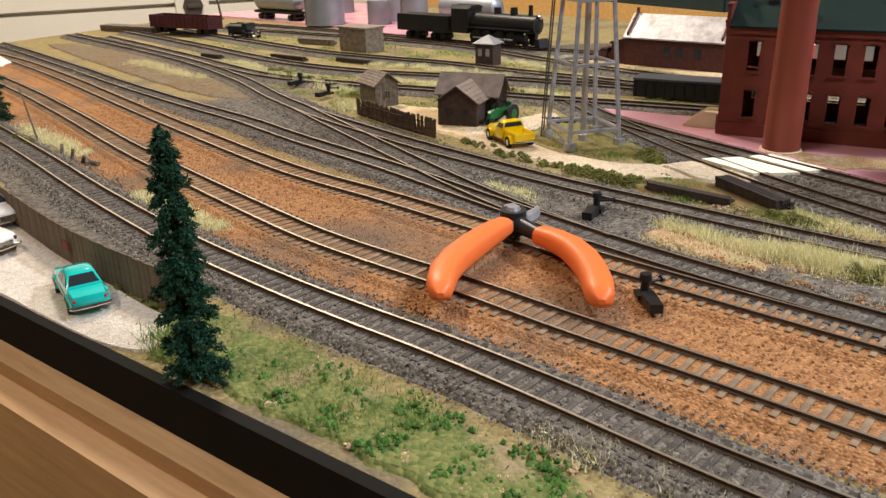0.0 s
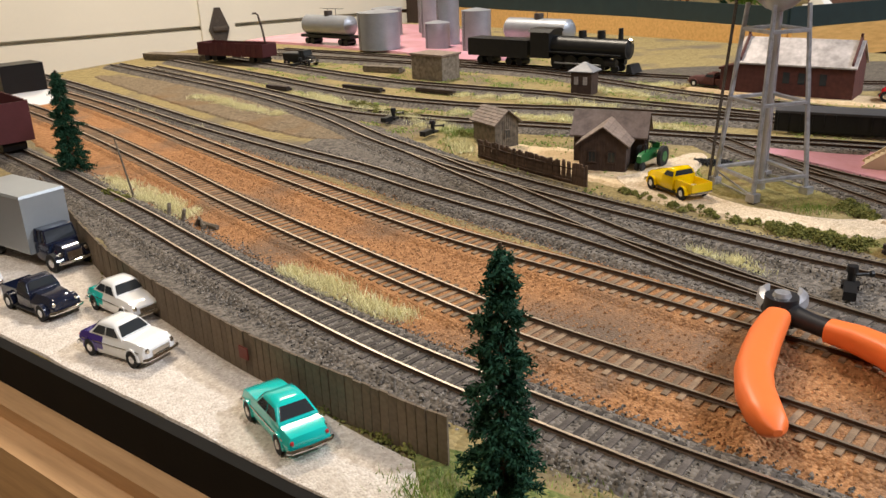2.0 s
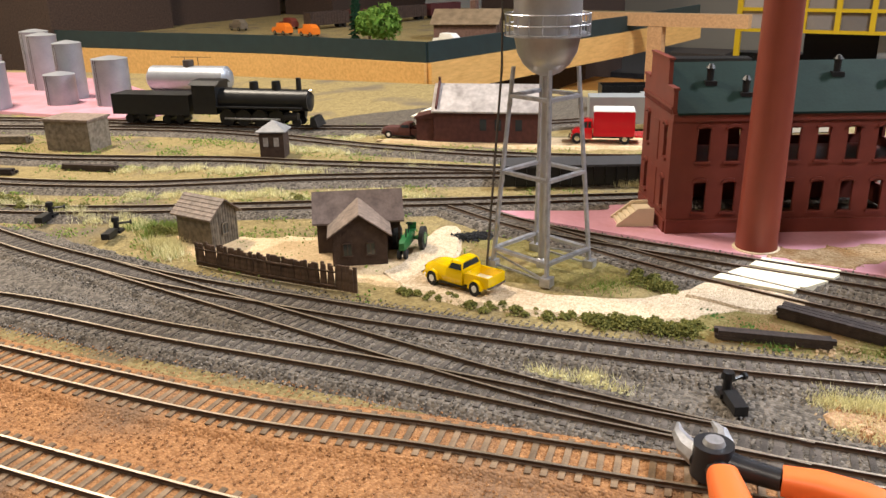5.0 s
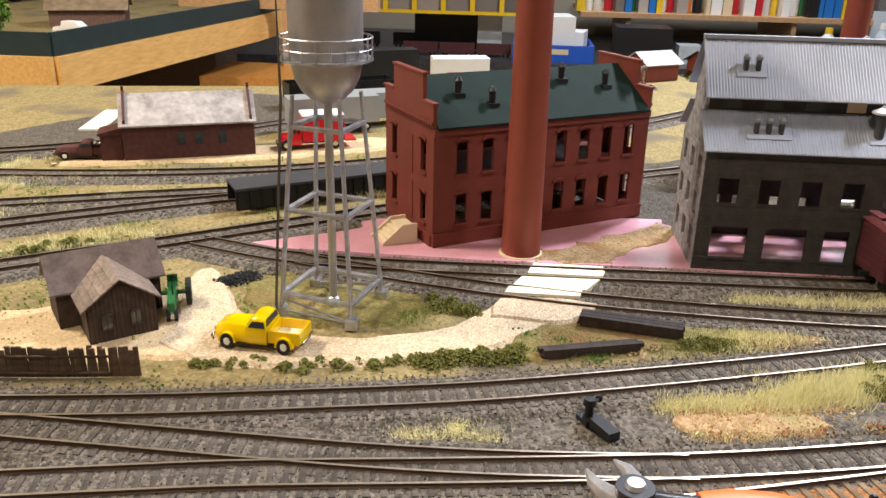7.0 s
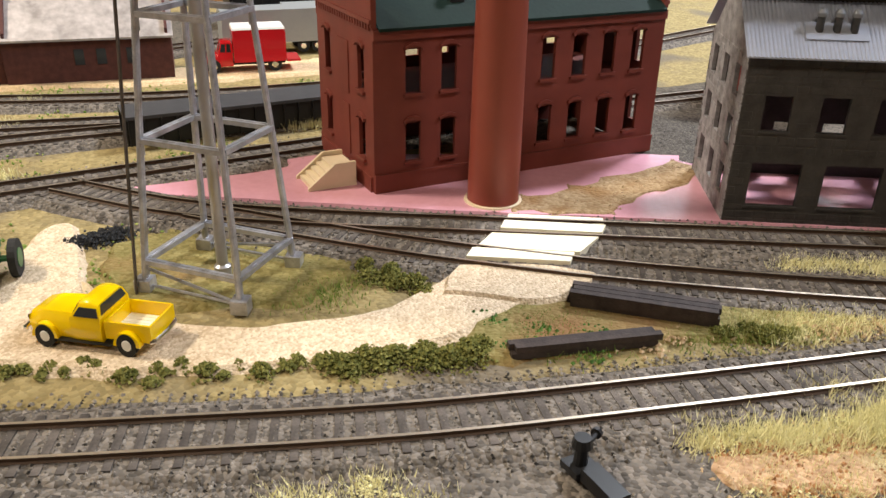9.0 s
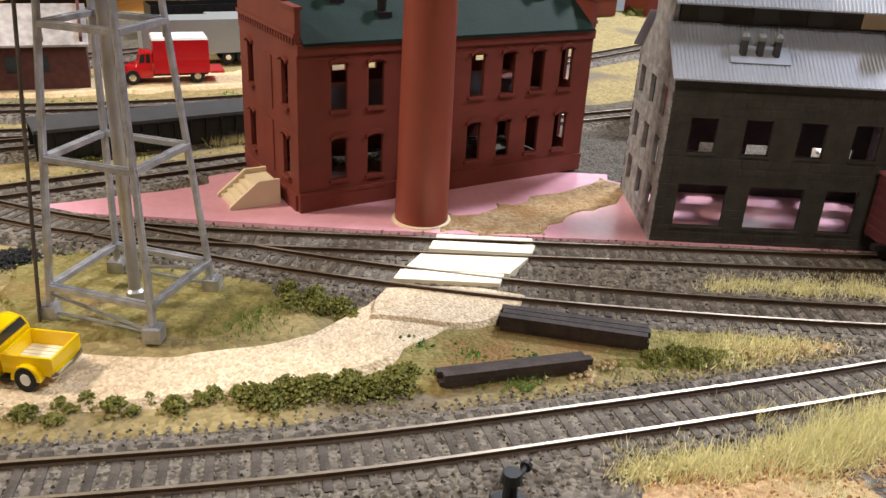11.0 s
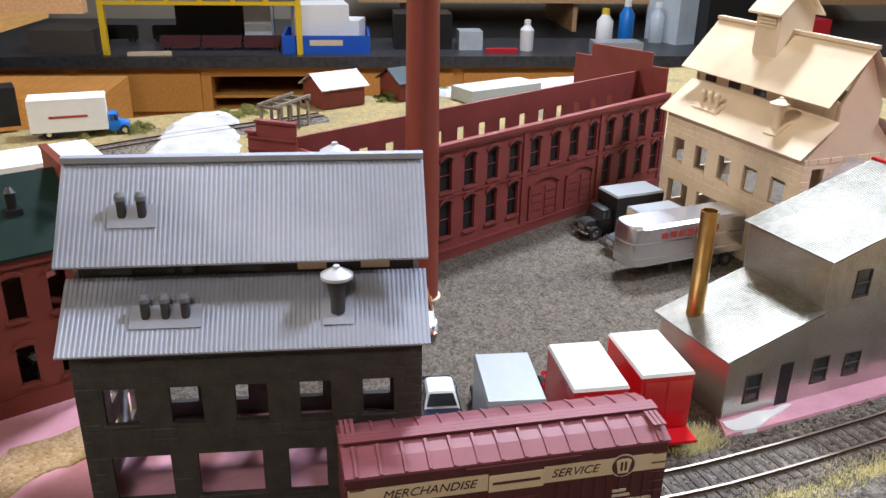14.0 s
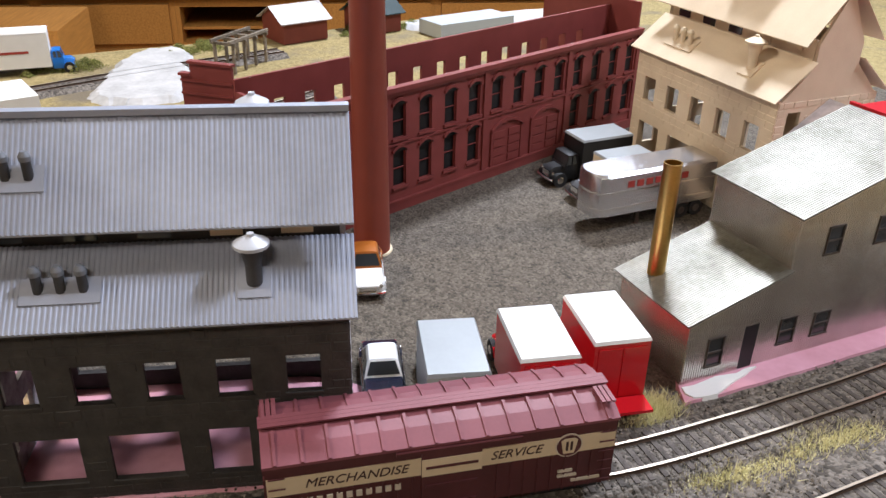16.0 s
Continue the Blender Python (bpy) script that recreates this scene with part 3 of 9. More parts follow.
# ---------------------------------------------------------------- track plan
TRACKS = {
    "a": [(0.11, 1.43), (0.163, 1.15), (0.196, 0.99), (0.229, 0.81), (0.252, 0.67), (0.276, 0.55), (0.298, 0.47), (0.316, 0.415), (0.334, 0.365), (0.351, 0.31), (0.371, 0.24), (0.41, 0.12), (0.46, -0.02), (0.54, -0.25)],
    "b": [(0.17, 1.57), (0.242, 1.19), (0.273, 0.98), (0.293, 0.81), (0.309, 0.70), (0.331, 0.57), (0.346, 0.5), (0.374, 0.413), (0.392, 0.35), (0.417, 0.272), (0.455, 0.15), (0.5, 0.02), (0.58, -0.25)],
    "c": [(0.21, 1.62), (0.268, 1.39), (0.303, 1.19), (0.33, 0.99), (0.35, 0.845), (0.379, 0.66), (0.408, 0.555), (0.43, 0.47), (0.455, 0.38), (0.485, 0.28), (0.53, 0.14), (0.57, 0.02), (0.65, -0.25)],
    "d": [(0.262, 1.63), (0.316, 1.325), (0.352, 1.1), (0.385, 0.93), (0.407, 0.83), (0.42, 0.74), (0.435, 0.66), (0.445, 0.604), (0.458, 0.507), (0.472, 0.414), (0.49, 0.33), (0.515, 0.24), (0.55, 0.12), (0.59, 0.0), (0.68, -0.25)],
    "e": [(0.38, 1.68), (0.425, 1.45), (0.462, 1.23), (0.474, 1.05), (0.469, 0.92), (0.472, 0.81), (0.481, 0.73), (0.491, 0.66), (0.503, 0.595), (0.520, 0.512), (0.543, 0.43), (0.566, 0.355), (0.592, 0.275), (0.612, 0.2), (0.634, 0.12), (0.661, 0.034), (0.69, -0.06), (0.75, -0.25)],
    "x": [(0.470, 0.86), (0.468, 0.79), (0.4665, 0.73), (0.465, 0.67), (0.4635, 0.61), (0.4625, 0.56), (0.464, 0.50), (0.470, 0.42)],
    "f": [(0.70, 0.72), (0.680, 0.655), (0.674, 0.593), (0.675, 0.493), (0.677, 0.405), (0.680, 0.285), (0.687, 0.2), (0.697, 0.122), (0.711, 0.064), (0.7255, 0.0145), (0.737, -0.022), (0.77, -0.12), (0.83, -0.28)],
    "g": [(0.676, 0.64), (0.662, 0.588), (0.649, 0.535), (0.639, 0.48), (0.632, 0.425), (0.627, 0.345), (0.627, 0.262), (0.634, 0.17), (0.648, 0.08)],
    "h": [(0.42, 1.6), (0.47, 1.3), (0.505, 1.07), (0.56, 0.95), (0.614, 0.868), (0.650, 0.813), (0.692, 0.746), (0.733, 0.684), (0.789, 0.6), (0.84, 0.52), (0.90, 0.42), (0.98, 0.27)],
    "i": [(0.47, 1.66), (0.52, 1.38), (0.56, 1.15), (0.61, 1.02), (0.659, 0.947), (0.704, 0.89), (0.76, 0.80), (0.806, 0.716), (0.86, 0.61), (0.93, 0.5), (1.02, 0.38)],
    "j": [(0.55, 1.62), (0.60, 1.38), (0.64, 1.2), (0.69, 1.08), (0.727, 1.002), (0.755, 0.913), (0.80, 0.79), (0.845, 0.65)],
    "k": [(0.62, 1.6), (0.70, 1.42), (0.79, 1.22), (0.829, 1.087), (0.843, 0.91), (0.877, 0.751), (0.929, 0.629), (1.0, 0.51), (1.1, 0.4), (1.25, 0.25)],
    "l": [(0.66, 1.66), (0.74, 1.46), (0.78, 1.36), (0.818, 1.25), (0.855, 1.14), (0.893, 1.03), (0.95, 0.92), (1.04, 0.8), (1.16, 0.68), (1.3, 0.5), (1.42, 0.3)],
}
TAN = ("b", "c")
TIE_STEP = 0.0066


def bed(name, pts, w, h, material, label):
    """Ballast: a low bank swept along the track with uneven shoulders."""
    p, a = spline(pts, 0.008)
    verts, faces = [], []
    prof = ((-1.45, -0.001), (-1.0, h), (-0.5, h * 1.05), (0.5, h * 1.05), (1.0, h), (1.45, -0.001))
    for k, ((x, y), t) in enumerate(zip(p, a)):
        nx, ny = -math.sin(t), math.cos(t)
        for u, z in prof:
            j = 0.10 * noise.noise((x * 90, y * 90, u * 9)) if abs(u) > 0.6 else 0
            verts.append((x + nx * w * (u + j), y + ny * w * (u + j), z))
        if k:
            o = 6 * (k - 1)
            faces += [(o + i, o + i + 1, o + i + 7, o + i + 6) for i in range(5)]
    return cloud(name, verts, faces, material, label, kind="structure")


def rail_mesh(p, a, off, z0):
    """A rail: foot, web and a bright head."""
    bm = bmesh.new()
    prof = ((-0.0009, 0), (0.0009, 0), (0.0003, 0.0006), (0.00062, 0.0021), (-0.00062, 0.0021), (-0.0003, 0.0006))
    prev = None
    for (x, y), t in zip(p, a):
        nx, ny = -math.sin(t), math.cos(t)
        ring = [bm.verts.new((x + nx * (off + u), y + ny * (off + u), z0 + z)) for u, z in prof]
        if prev:
            for i in range(6):
                f = bm.faces.new((prev[i], prev[(i + 1) % 6], ring[(i + 1) % 6], ring[i]))
                f.material_index = 1 if i == 3 else 0
        prev = ring
    return mesh_of("rail", bm, [M_RAIL, M_RAILTOP])


tie_bm = bmesh.new()
box(tie_bm, -0.0013, 0.0013, -0.0142, 0.0142, 0.0, 0.0018)
TIE_MESH = mesh_of("tie", tie_bm, M_TIE, 0.0002, seg=1)
tie_bm = bmesh.new()
box(tie_bm, -0.0013, 0.0013, -0.0142, 0.0142, 0.0, 0.0018)
TIE_MESH_TAN = mesh_of("tie", tie_bm, M_TIE_TAN, 0.0002, seg=1)


def track(key, pts):
    tan = key in TAN
    t = thing("railway_track", "model railway track with steel rails on %s ties" % ("tan weathered" if tan else "dark brown"), "railway track", Matrix(), "railway tracks")
    z = 0.0022 if key not in ("x", "g") else 0.0021
    p, a = spline(pts, TIE_STEP)
    for off in (-0.00825, 0.00825):
        ob = new("rail", rail_mesh(p, a, off, z + 0.0017))
        ob.parent = t
    rng = random.Random(key)
    for (x, y), h in zip(p, a):
        o = new("tie", TIE_MESH_TAN if tan else TIE_MESH)
        o.parent = t
        o.matrix_basis = pose(x, y, z + rng.uniform(-0.0002, 0.0001), 0, 0, math.degrees(h) + rng.uniform(-1.5, 1.5))


# ground covers, lowest first
patch("orange_ground", [(0.17, 1.56), (0.24, 1.6), (0.30, 1.36), (0.34, 1.12), (0.36, 0.93), (0.385, 0.73), (0.42, 0.585), (0.452, 0.475), (0.49, 0.36), (0.545, 0.2), (0.6, 0.06), (0.70, -0.25), (0.57, -0.25), (0.48, 0.0), (0.42, 0.16), (0.385, 0.265), (0.35, 0.37), (0.325, 0.45), (0.30, 0.53), (0.278, 0.62), (0.262, 0.72), (0.236, 0.87), (0.215, 1.0), (0.19, 1.2)], 0.001, M_ORANGE, "orange-brown ballast between the tracks")
patch("grey_ground", [(0.395, 0.95), (0.40, 0.80), (0.41, 0.68), (0.435, 0.575), (0.462, 0.47), (0.495, 0.37), (0.55, 0.23), (0.62, 0.07), (0.74, -0.2), (0.80, -0.2), (0.70, 0.0), (0.655, 0.15), (0.605, 0.31), (0.57, 0.41), (0.55, 0.5), (0.527, 0.60), (0.512, 0.68), (0.502, 0.76), (0.5, 0.9), (0.50, 1.0), (0.45, 0.98)], 0.0012, M_GREY, "dark grey ballast round the turnouts")
patch("yard_ground", [(0.69, 0.68), (0.655, 0.64), (0.625, 0.50), (0.605, 0.40), (0.6, 0.30), (0.63, 0.12), (0.69, -0.02), (0.74, -0.2), (0.9, -0.4), (0.80, -0.05), (0.735, 0.12), (0.71, 0.3), (0.70, 0.5), (0.70, 0.62)], 0.0014, M_GREY, "dark grey ballast along the factory sidings")
patch("gravel_yard", [(0.775, 0.40), (0.705, 0.30), (0.715, 0.12), (0.75, 0.07), (0.82, -0.1), (0.95, -0.3), (1.2, -0.4), (1.3, -0.1), (1.15, 0.12), (1.0, 0.33), (0.93, 0.47), (0.88, 0.50), (0.82, 0.47)], 0.0017, M_YARD, "dark grey gravel factory yard")
patch("sand_ground", [(0.515, 0.83), (0.53, 0.71), (0.55, 0.64), (0.585, 0.63), (0.60, 0.66), (0.625, 0.69), (0.62, 0.73), (0.58, 0.80), (0.545, 0.87)], 0.0019, M_SAND, "sandy yellow ground round the sheds", 0.008)
patch("moss_ground", [(0.59, 0.575), (0.615, 0.55), (0.645, 0.545), (0.668, 0.60), (0.665, 0.645), (0.635, 0.665), (0.605, 0.655), (0.585, 0.62)], 0.0021, M_MOSS, "mossy brown ground below the water tower", 0.008)
patch("siding_grass", [(0.60, 0.33), (0.588, 0.39), (0.575, 0.44), (0.56, 0.50), (0.585, 0.50), (0.61, 0.47), (0.617, 0.41), (0.617, 0.34)], 0.0022, M_MOSS, "olive scrub ground between the sidings", 0.006)
patch("dirt_road", [(0.538, 0.665), (0.536, 0.62), (0.545, 0.575), (0.556, 0.535), (0.572, 0.505), (0.60, 0.475), (0.625, 0.452), (0.64, 0.455), (0.638, 0.503), (0.62, 0.515), (0.595, 0.535), (0.58, 0.57), (0.575, 0.61), (0.59, 0.65), (0.625, 0.67), (0.66, 0.69), (0.655, 0.705), (0.61, 0.70), (0.575, 0.69), (0.552, 0.69)], 0.0027, M_ROAD, "pale sandy dirt road", 0.003)
patch("road_apron", [(0.606, 0.512), (0.60, 0.475), (0.616, 0.45), (0.637, 0.446), (0.6375, 0.50), (0.624, 0.512)], 0.0043, M_ROAD, "pale sandy road end at the crossing", 0.003)
patch("hut_ground", [(0.545, 0.30), (0.56, 0.235), (0.575, 0.16), (0.598, 0.16), (0.59, 0.21), (0.573, 0.27), (0.556, 0.31)], 0.0025, M_ORANGE, "orange-tan sandy ground round the white-roofed shed", 0.006)
patch("far_verge", [(0.36, 1.3), (0.40, 1.05), (0.425, 0.97), (0.455, 0.95), (0.46, 1.1), (0.44, 1.28), (0.39, 1.5), (0.33, 1.58)], 0.0016, M_DUST, "dusty brown verge between the tracks")
patch("gravel_lot", [(EDGE(1.1) - 0.0005, 1.1), (EDGE(0.9) - 0.0005, 0.9), (EDGE(0.68) - 0.0005, 0.68), (EDGE(0.55) - 0.0005, 0.55), (EDGE(0.45) - 0.0005, 0.45), (0.243, 0.432), (0.25, 0.452), (0.244, 0.475), (0.225, 0.545), (0.21, 0.61), (0.195, 0.69), (0.186, 0.8), (0.175, 0.9), (0.12, 1.05)], 0.0013, M_LOT, "pale gravel parking lot", 0.0008, 0.001)
patch("near_turf", [(EDGE(0.43) + 0.003, 0.43), (EDGE(0.3) + 0.003, 0.3), (EDGE(0.15) + 0.003, 0.15), (EDGE(0.0) + 0.003, 0.0), (EDGE(-0.2) + 0.003, -0.2), (0.49, -0.2), (0.425, -0.01), (0.38, 0.11), (0.338, 0.24), (0.318, 0.31), (0.292, 0.39), (0.268, 0.46), (0.252, 0.47)], 0.0018, M_SCRUB, "green and brown turf at the table edge", 0.006)
patch("fence_verge", [(0.262, 0.462), (0.236, 0.56), (0.214, 0.65), (0.2, 0.75), (0.19, 0.9), (0.215, 0.86), (0.229, 0.75), (0.25, 0.61), (0.275, 0.5)], 0.0009, M_GREY, "dark ballast shoulder behind the fence")
patch("foam_pad", [(0.697, 0.70), (0.6955, 0.6), (0.694, 0.5), (0.697, 0.372), (0.702, 0.235), (0.766, 0.235), (0.785, 0.372), (0.80, 0.395), (0.77, 0.60), (0.745, 0.615)], 0.0034, M_PINK, "pink foam board under the factory", 0.0012, 0.0012)
patch("dirt_ramp", [(0.692, 0.487), (0.694, 0.436), (0.72, 0.41), (0.75, 0.38), (0.772, 0.37), (0.795, 0.388), (0.772, 0.415), (0.745, 0.445), (0.716, 0.485)], 0.0040, M_DIRTHEAP, "tan and brown dirt heap on the foam", 0.009, 0.007)
patch("foam_pad_far", [(0.66, 1.86), (0.70, 1.78), (0.785, 1.51), (0.83, 1.3), (0.93, 1.32), (1.05, 1.6), (1.03, 1.9), (0.76, 1.9)], 0.004, M_PINK, "pink foam board under the fuel tanks", 0.003, 0.001)
patch("sand_bank", [(0.521, 0.424), (0.527, 0.393), (0.528, 0.36), (0.518, 0.344), (0.506, 0.352), (0.499, 0.378), (0.499, 0.418)], 0.0024, M_TANBANK, "tan sandy bank between the near tracks", 0.006, 0.006)
patch("orange_bank", [(0.511, 0.33), (0.519, 0.31), (0.528, 0.275), (0.54, 0.22), (0.522, 0.22), (0.503, 0.29), (0.5, 0.328)], 0.0024, M_ORANGE, "orange gravel bank between the near tracks", 0.006, 0.006)
patch("foam_strip", [(0.7325, 0.079), (0.75, 0.015), (0.769, -0.05), (0.81, -0.17), (0.86, -0.30), (0.93, -0.30), (0.87, -0.1), (0.82, 0.03), (0.79, 0.068)], 0.003, M_PINK, "pink foam strip in front of the tin building", 0.0015, 0.001)
# White layer paints the bright light on this end of the foam strip.
patch("plaster_smear", [(0.7462, 0.0753), (0.7535, 0.052), (0.7595, 0.031), (0.7565, 0.030), (0.747, 0.046), (0.7385, 0.058), (0.7355, 0.073)], 0.0038, M_WHITE, "white patch painted as bright light on the foam before the tin wall", 0.003, 0.0015)
patch("plaster_ground", [(1.345, 0.485), (1.238, 0.472), (1.241, 0.388), (1.34, 0.392), (1.44, 0.41), (1.435, 0.46)], 0.006, M_PLASTER, "white plaster ground not yet coloured", 0.008, 0.01)
patch("plaster_far", [(1.55, 0.15), (1.52, 0.08), (1.58, -0.12), (1.68, -0.2), (1.64, -0.02), (1.58, 0.13)], 0.006, M_PLASTER, "white plaster strip at the layout's far edge", 0.006, 0.01)
patch("grey_road", [(0.86, 1.02), (0.93, 0.9), (1.0, 0.80), (1.1, 0.72), (1.2, 0.72), (1.25, 0.86), (1.1, 0.98), (0.95, 1.06)], 0.002, M_YARD, "grey road behind the station", 0.003)
patch("station_ground", [(0.875, 0.93), (0.91, 0.80), (0.95, 0.70), (1.0, 0.62), (1.04, 0.64), (0.98, 0.76), (0.94, 0.9)], 0.0026, M_SAND, "sandy ground round the station", 0.006)

for key, pts in TRACKS.items():
    if key in TAN:
        bed("roadbed_" + key, pts, 0.0165, 0.0032, M_ORANGE, "orange-brown ballast bank under the rails")
    else:
        bed("roadbed_" + key, pts, 0.0165, 0.0034 if key not in ("x", "g") else 0.0033, M_GREY, "dark grey ballast bank under the rails")

# ---------------------------------------------------------------- buildings


def arch(bm, u, v, w, thick, m, rise=0.0022, band=0.0019, out=0.0016):
    """A flat arched lintel over an opening of width w whose head is at v."""
    n, h = 6, w / 2 + 0.0012
    rings = []
    for i in range(n + 1):
        a = -1 + 2 * i / n
        z = v + rise * (1 - a * a)
        rings.append([m @ Vector((u + a * h, y, q)) for y, q in ((-out, z), (-out, z + band), (0.0003, z + band), (0.0003, z))])
    loft(bm, rings)


def side(x, y, heading):
    """A frame whose x runs along a wall and whose y points inwards."""
    return pose(x, y, 0, 0, 0, heading)


def window_trim(parent, m, wins, material):
    for u0, u1, v0, v1 in wins:
        bm = bmesh.new()
        arch(bm, (u0 + u1) / 2, v1 - 0.0004, u1 - u0, 0.001, m)
        part("lintel", bm, material, parent)
        bm = bmesh.new()
        box(bm, u0 - 0.0012, u1 + 0.0012, -0.0016, 0.0003, v0 - 0.0016, v0, m)
        part("sill", bm, material, parent)


def sash(parent, m, wins, material, t=0.0007, depth=0.0014):
    """Thin window bars left standing in an opening."""
    for u0, u1, v0, v1 in wins:
        bm = bmesh.new()
        box(bm, u0, u0 + t, depth, depth + 0.0006, v0, v1, m)
        box(bm, u1 - t, u1, depth, depth + 0.0006, v0, v1, m)
        box(bm, u0 + t, u1 - t, depth, depth + 0.0006, (v0 + v1) / 2 - t / 2, (v0 + v1) / 2 + t / 2, m)
        part("window_frame", bm, material, parent)


def factory():
    L, D, H, T = 0.1835, 0.084, 0.086, 0.0022
    t = thing("brick_factory", "two-storey red brick factory with a dark green roof, open windows", "building", pose(0.7125, 0.5545, 0.0034, 0, 0, math.degrees(math.atan2(-0.157, 0.095))))
    n = 8
    pitch = (L - 0.02) / n
    low, up = [], []
    for i in range(n):
        u = 0.012 + (i + 0.5) * pitch
        low.append((u - 0.0044, u + 0.0044, 0.0155, 0.0365))
        up.append((u - 0.0044, u + 0.0044, 0.052, 0.0745))
    front = Matrix()
    left = side(0, D, -90)
    right = side(L, 0, 90)
    back = side(L, D, 180)
    ends = [(0.012, 0.021, 0.0155, 0.0365), (D - 0.021, D - 0.012, 0.0155, 0.0365), (0.012, 0.021, 0.052, 0.0745), (D - 0.021, D - 0.012, 0.052, 0.0745)]
    for m, length, holes in ((front, L, low + up), (back, L, low + up), (left, D, ends), (right, D, ends)):
        bm = bmesh.new()
        inset = T if length == D else 0
        wall_panel(bm, length - inset * 2, H, T, [(a - inset, b - inset, c, d) for a, b, c, d in holes], m @ pose(inset, 0, 0))
        part("wall", bm, M_BRICK, t)
        bands = [("plinth", 0, L, 0.0012, 0, 0.0085), ("plinth_cap", 0, L, 0.0016, 0.0085, 0.0102), ("cornice", 0, L, 0.0014, H - 0.006, H - 0.001)] if length == L else [("plinth", T, D - T, 0.0012, 0, 0.0085), ("blind_panel", 0.034, 0.05, 0.0006, 0.012, 0.04), ("blind_panel", 0.034, 0.05, 0.0006, 0.046, 0.074)]
        for name, a0, a1, out, z0, z1 in bands:
            bm = bmesh.new()
            box(bm, a0, a1, -out, 0, z0, z1, m)
            part(name, bm, M_BRICK, t)
    window_trim(t, front, low, M_BRICK)
    window_trim(t, front, up, M_BRICK)
    window_trim(t, left, ends, M_BRICK)
    for m in (left, right):
        bm = bmesh.new()
        prof = [(0.0, H), (D, H), (D, 0.101), (D * 0.8, 0.101), (D * 0.8, 0.119), (D * 0.2, 0.119), (D * 0.2, 0.101), (0.0, 0.101)]
        prism(bm, prof, lambda u, v, w: m @ Vector((u, w - 0.0006, v)), 0.0028)
        for u0, u1, z in ((-0.001, D * 0.2, 0.101), (D * 0.2 - 0.001, D * 0.8 + 0.001, 0.119), (D * 0.8, D + 0.001, 0.101)):
            box(bm, u0, u1, -0.0014, 0.003, z, z + 0.0016, m)
        box(bm, 0, D, -0.0016, -0.0004, H + 0.002, H + 0.004, m)
        part("parapet", bm, M_BRICK, t)
        for k in range(22):
            bm = bmesh.new()
            u = 0.003 + k * (D - 0.006) / 21
            box(bm, u - 0.0008, u + 0.0008, -0.0013, -0.0004, H - 0.0015, H + 0.002, m)
            part("corbel", bm, M_BRICK, t)
    bm = bmesh.new()
    prism(bm, [(-0.003, H - 0.0015), (D / 2, 0.113), (D + 0.003, H - 0.0015), (D + 0.003, H), (D / 2, 0.1145), (-0.003, H)], lambda u, v, w: Vector((0.0025 + w, u, v)), L - 0.005)
    part("roof", bm, M_GREENROOF, t, "dark green roof")
    for u, v in ((0.03, 0.024), (0.052, 0.014), (0.12, 0.03), (0.155, 0.022)):
        bm = bmesh.new()
        z = H + v * (0.1145 - H) / (D / 2)
        box(bm, u - 0.004, u + 0.004, v - 0.004, v + 0.004, z - 0.002, z + 0.0015)
        rod(bm, (u, v, z + 0.001), (u, v, z + 0.010), 0.0022, 0.0026, 10)
        rod(bm, (u, v, z + 0.010), (u, v, z + 0.013), 0.0036, 0.0014, 10)
        part("roof_vent", bm, M_BLACK, t, "black roof vent")
    bm = bmesh.new()
    box(bm, 0.003, L - 0.003, 0.003, D - 0.003, 0.0445, 0.0455)
    part("upper_floor", bm, M_BRICK, t)
    # loose white stair block in front of the gable
    s = thing("stair_block", "cream plastic stair block beside the factory gable", "steps", pose(0.7125, 0.5545, 0.0034, 0, 0, math.degrees(math.atan2(-0.157, 0.095)) + 90))
    for v in (0.0165, 0.0375):
        bm = bmesh.new()
        prism(bm, [(0.004, 0), (0.031, 0), (0.031, 0.0015), (0.0155, 0.0135), (0.004, 0.0135)], lambda u, w, q: Vector((v + q, u, w)), 0.0016)
        part("cheek", bm, M_BEIGE2, s)
    for k in range(5):
        bm = bmesh.new()
        box(bm, 0.0181, 0.0375, 0.0042, 0.0292 - 0.0032 * k, 0.0022 * k, 0.0022 * (k + 1))
        part("step", bm, M_BEIGE2, s)


M_BEIGE2 = mat("cream_plastic", (0.72, 0.6, 0.42), 0.5, 0, 0.06, 60, 0.05)


def chimney(x, y, r, h, z=0.003):
    t = thing("factory_chimney", "tall round brick-red plastic factory chimney standing on the ground", "chimney", pose(x, y, z), "factory chimneys")
    bm = bmesh.new()
    lathe(bm, [(r, 0), (r * 0.985, 0.004), (r * 0.8, h * 0.96), (r * 0.9, h * 0.97), (r * 0.9, h), (r * 0.7, h), (r * 0.7, h - 0.01)], 40)
    part("shaft", bm, M_STACK, t, smooth=True)
    bm = bmesh.new()
    lathe(bm, [(r * 1.13, 0), (r * 1.1, 0.0012), (r * 1.0, 0.0014)], 40)
    part("base_ring", bm, M_BEIGE2, t, "pale glue ring at the foot")


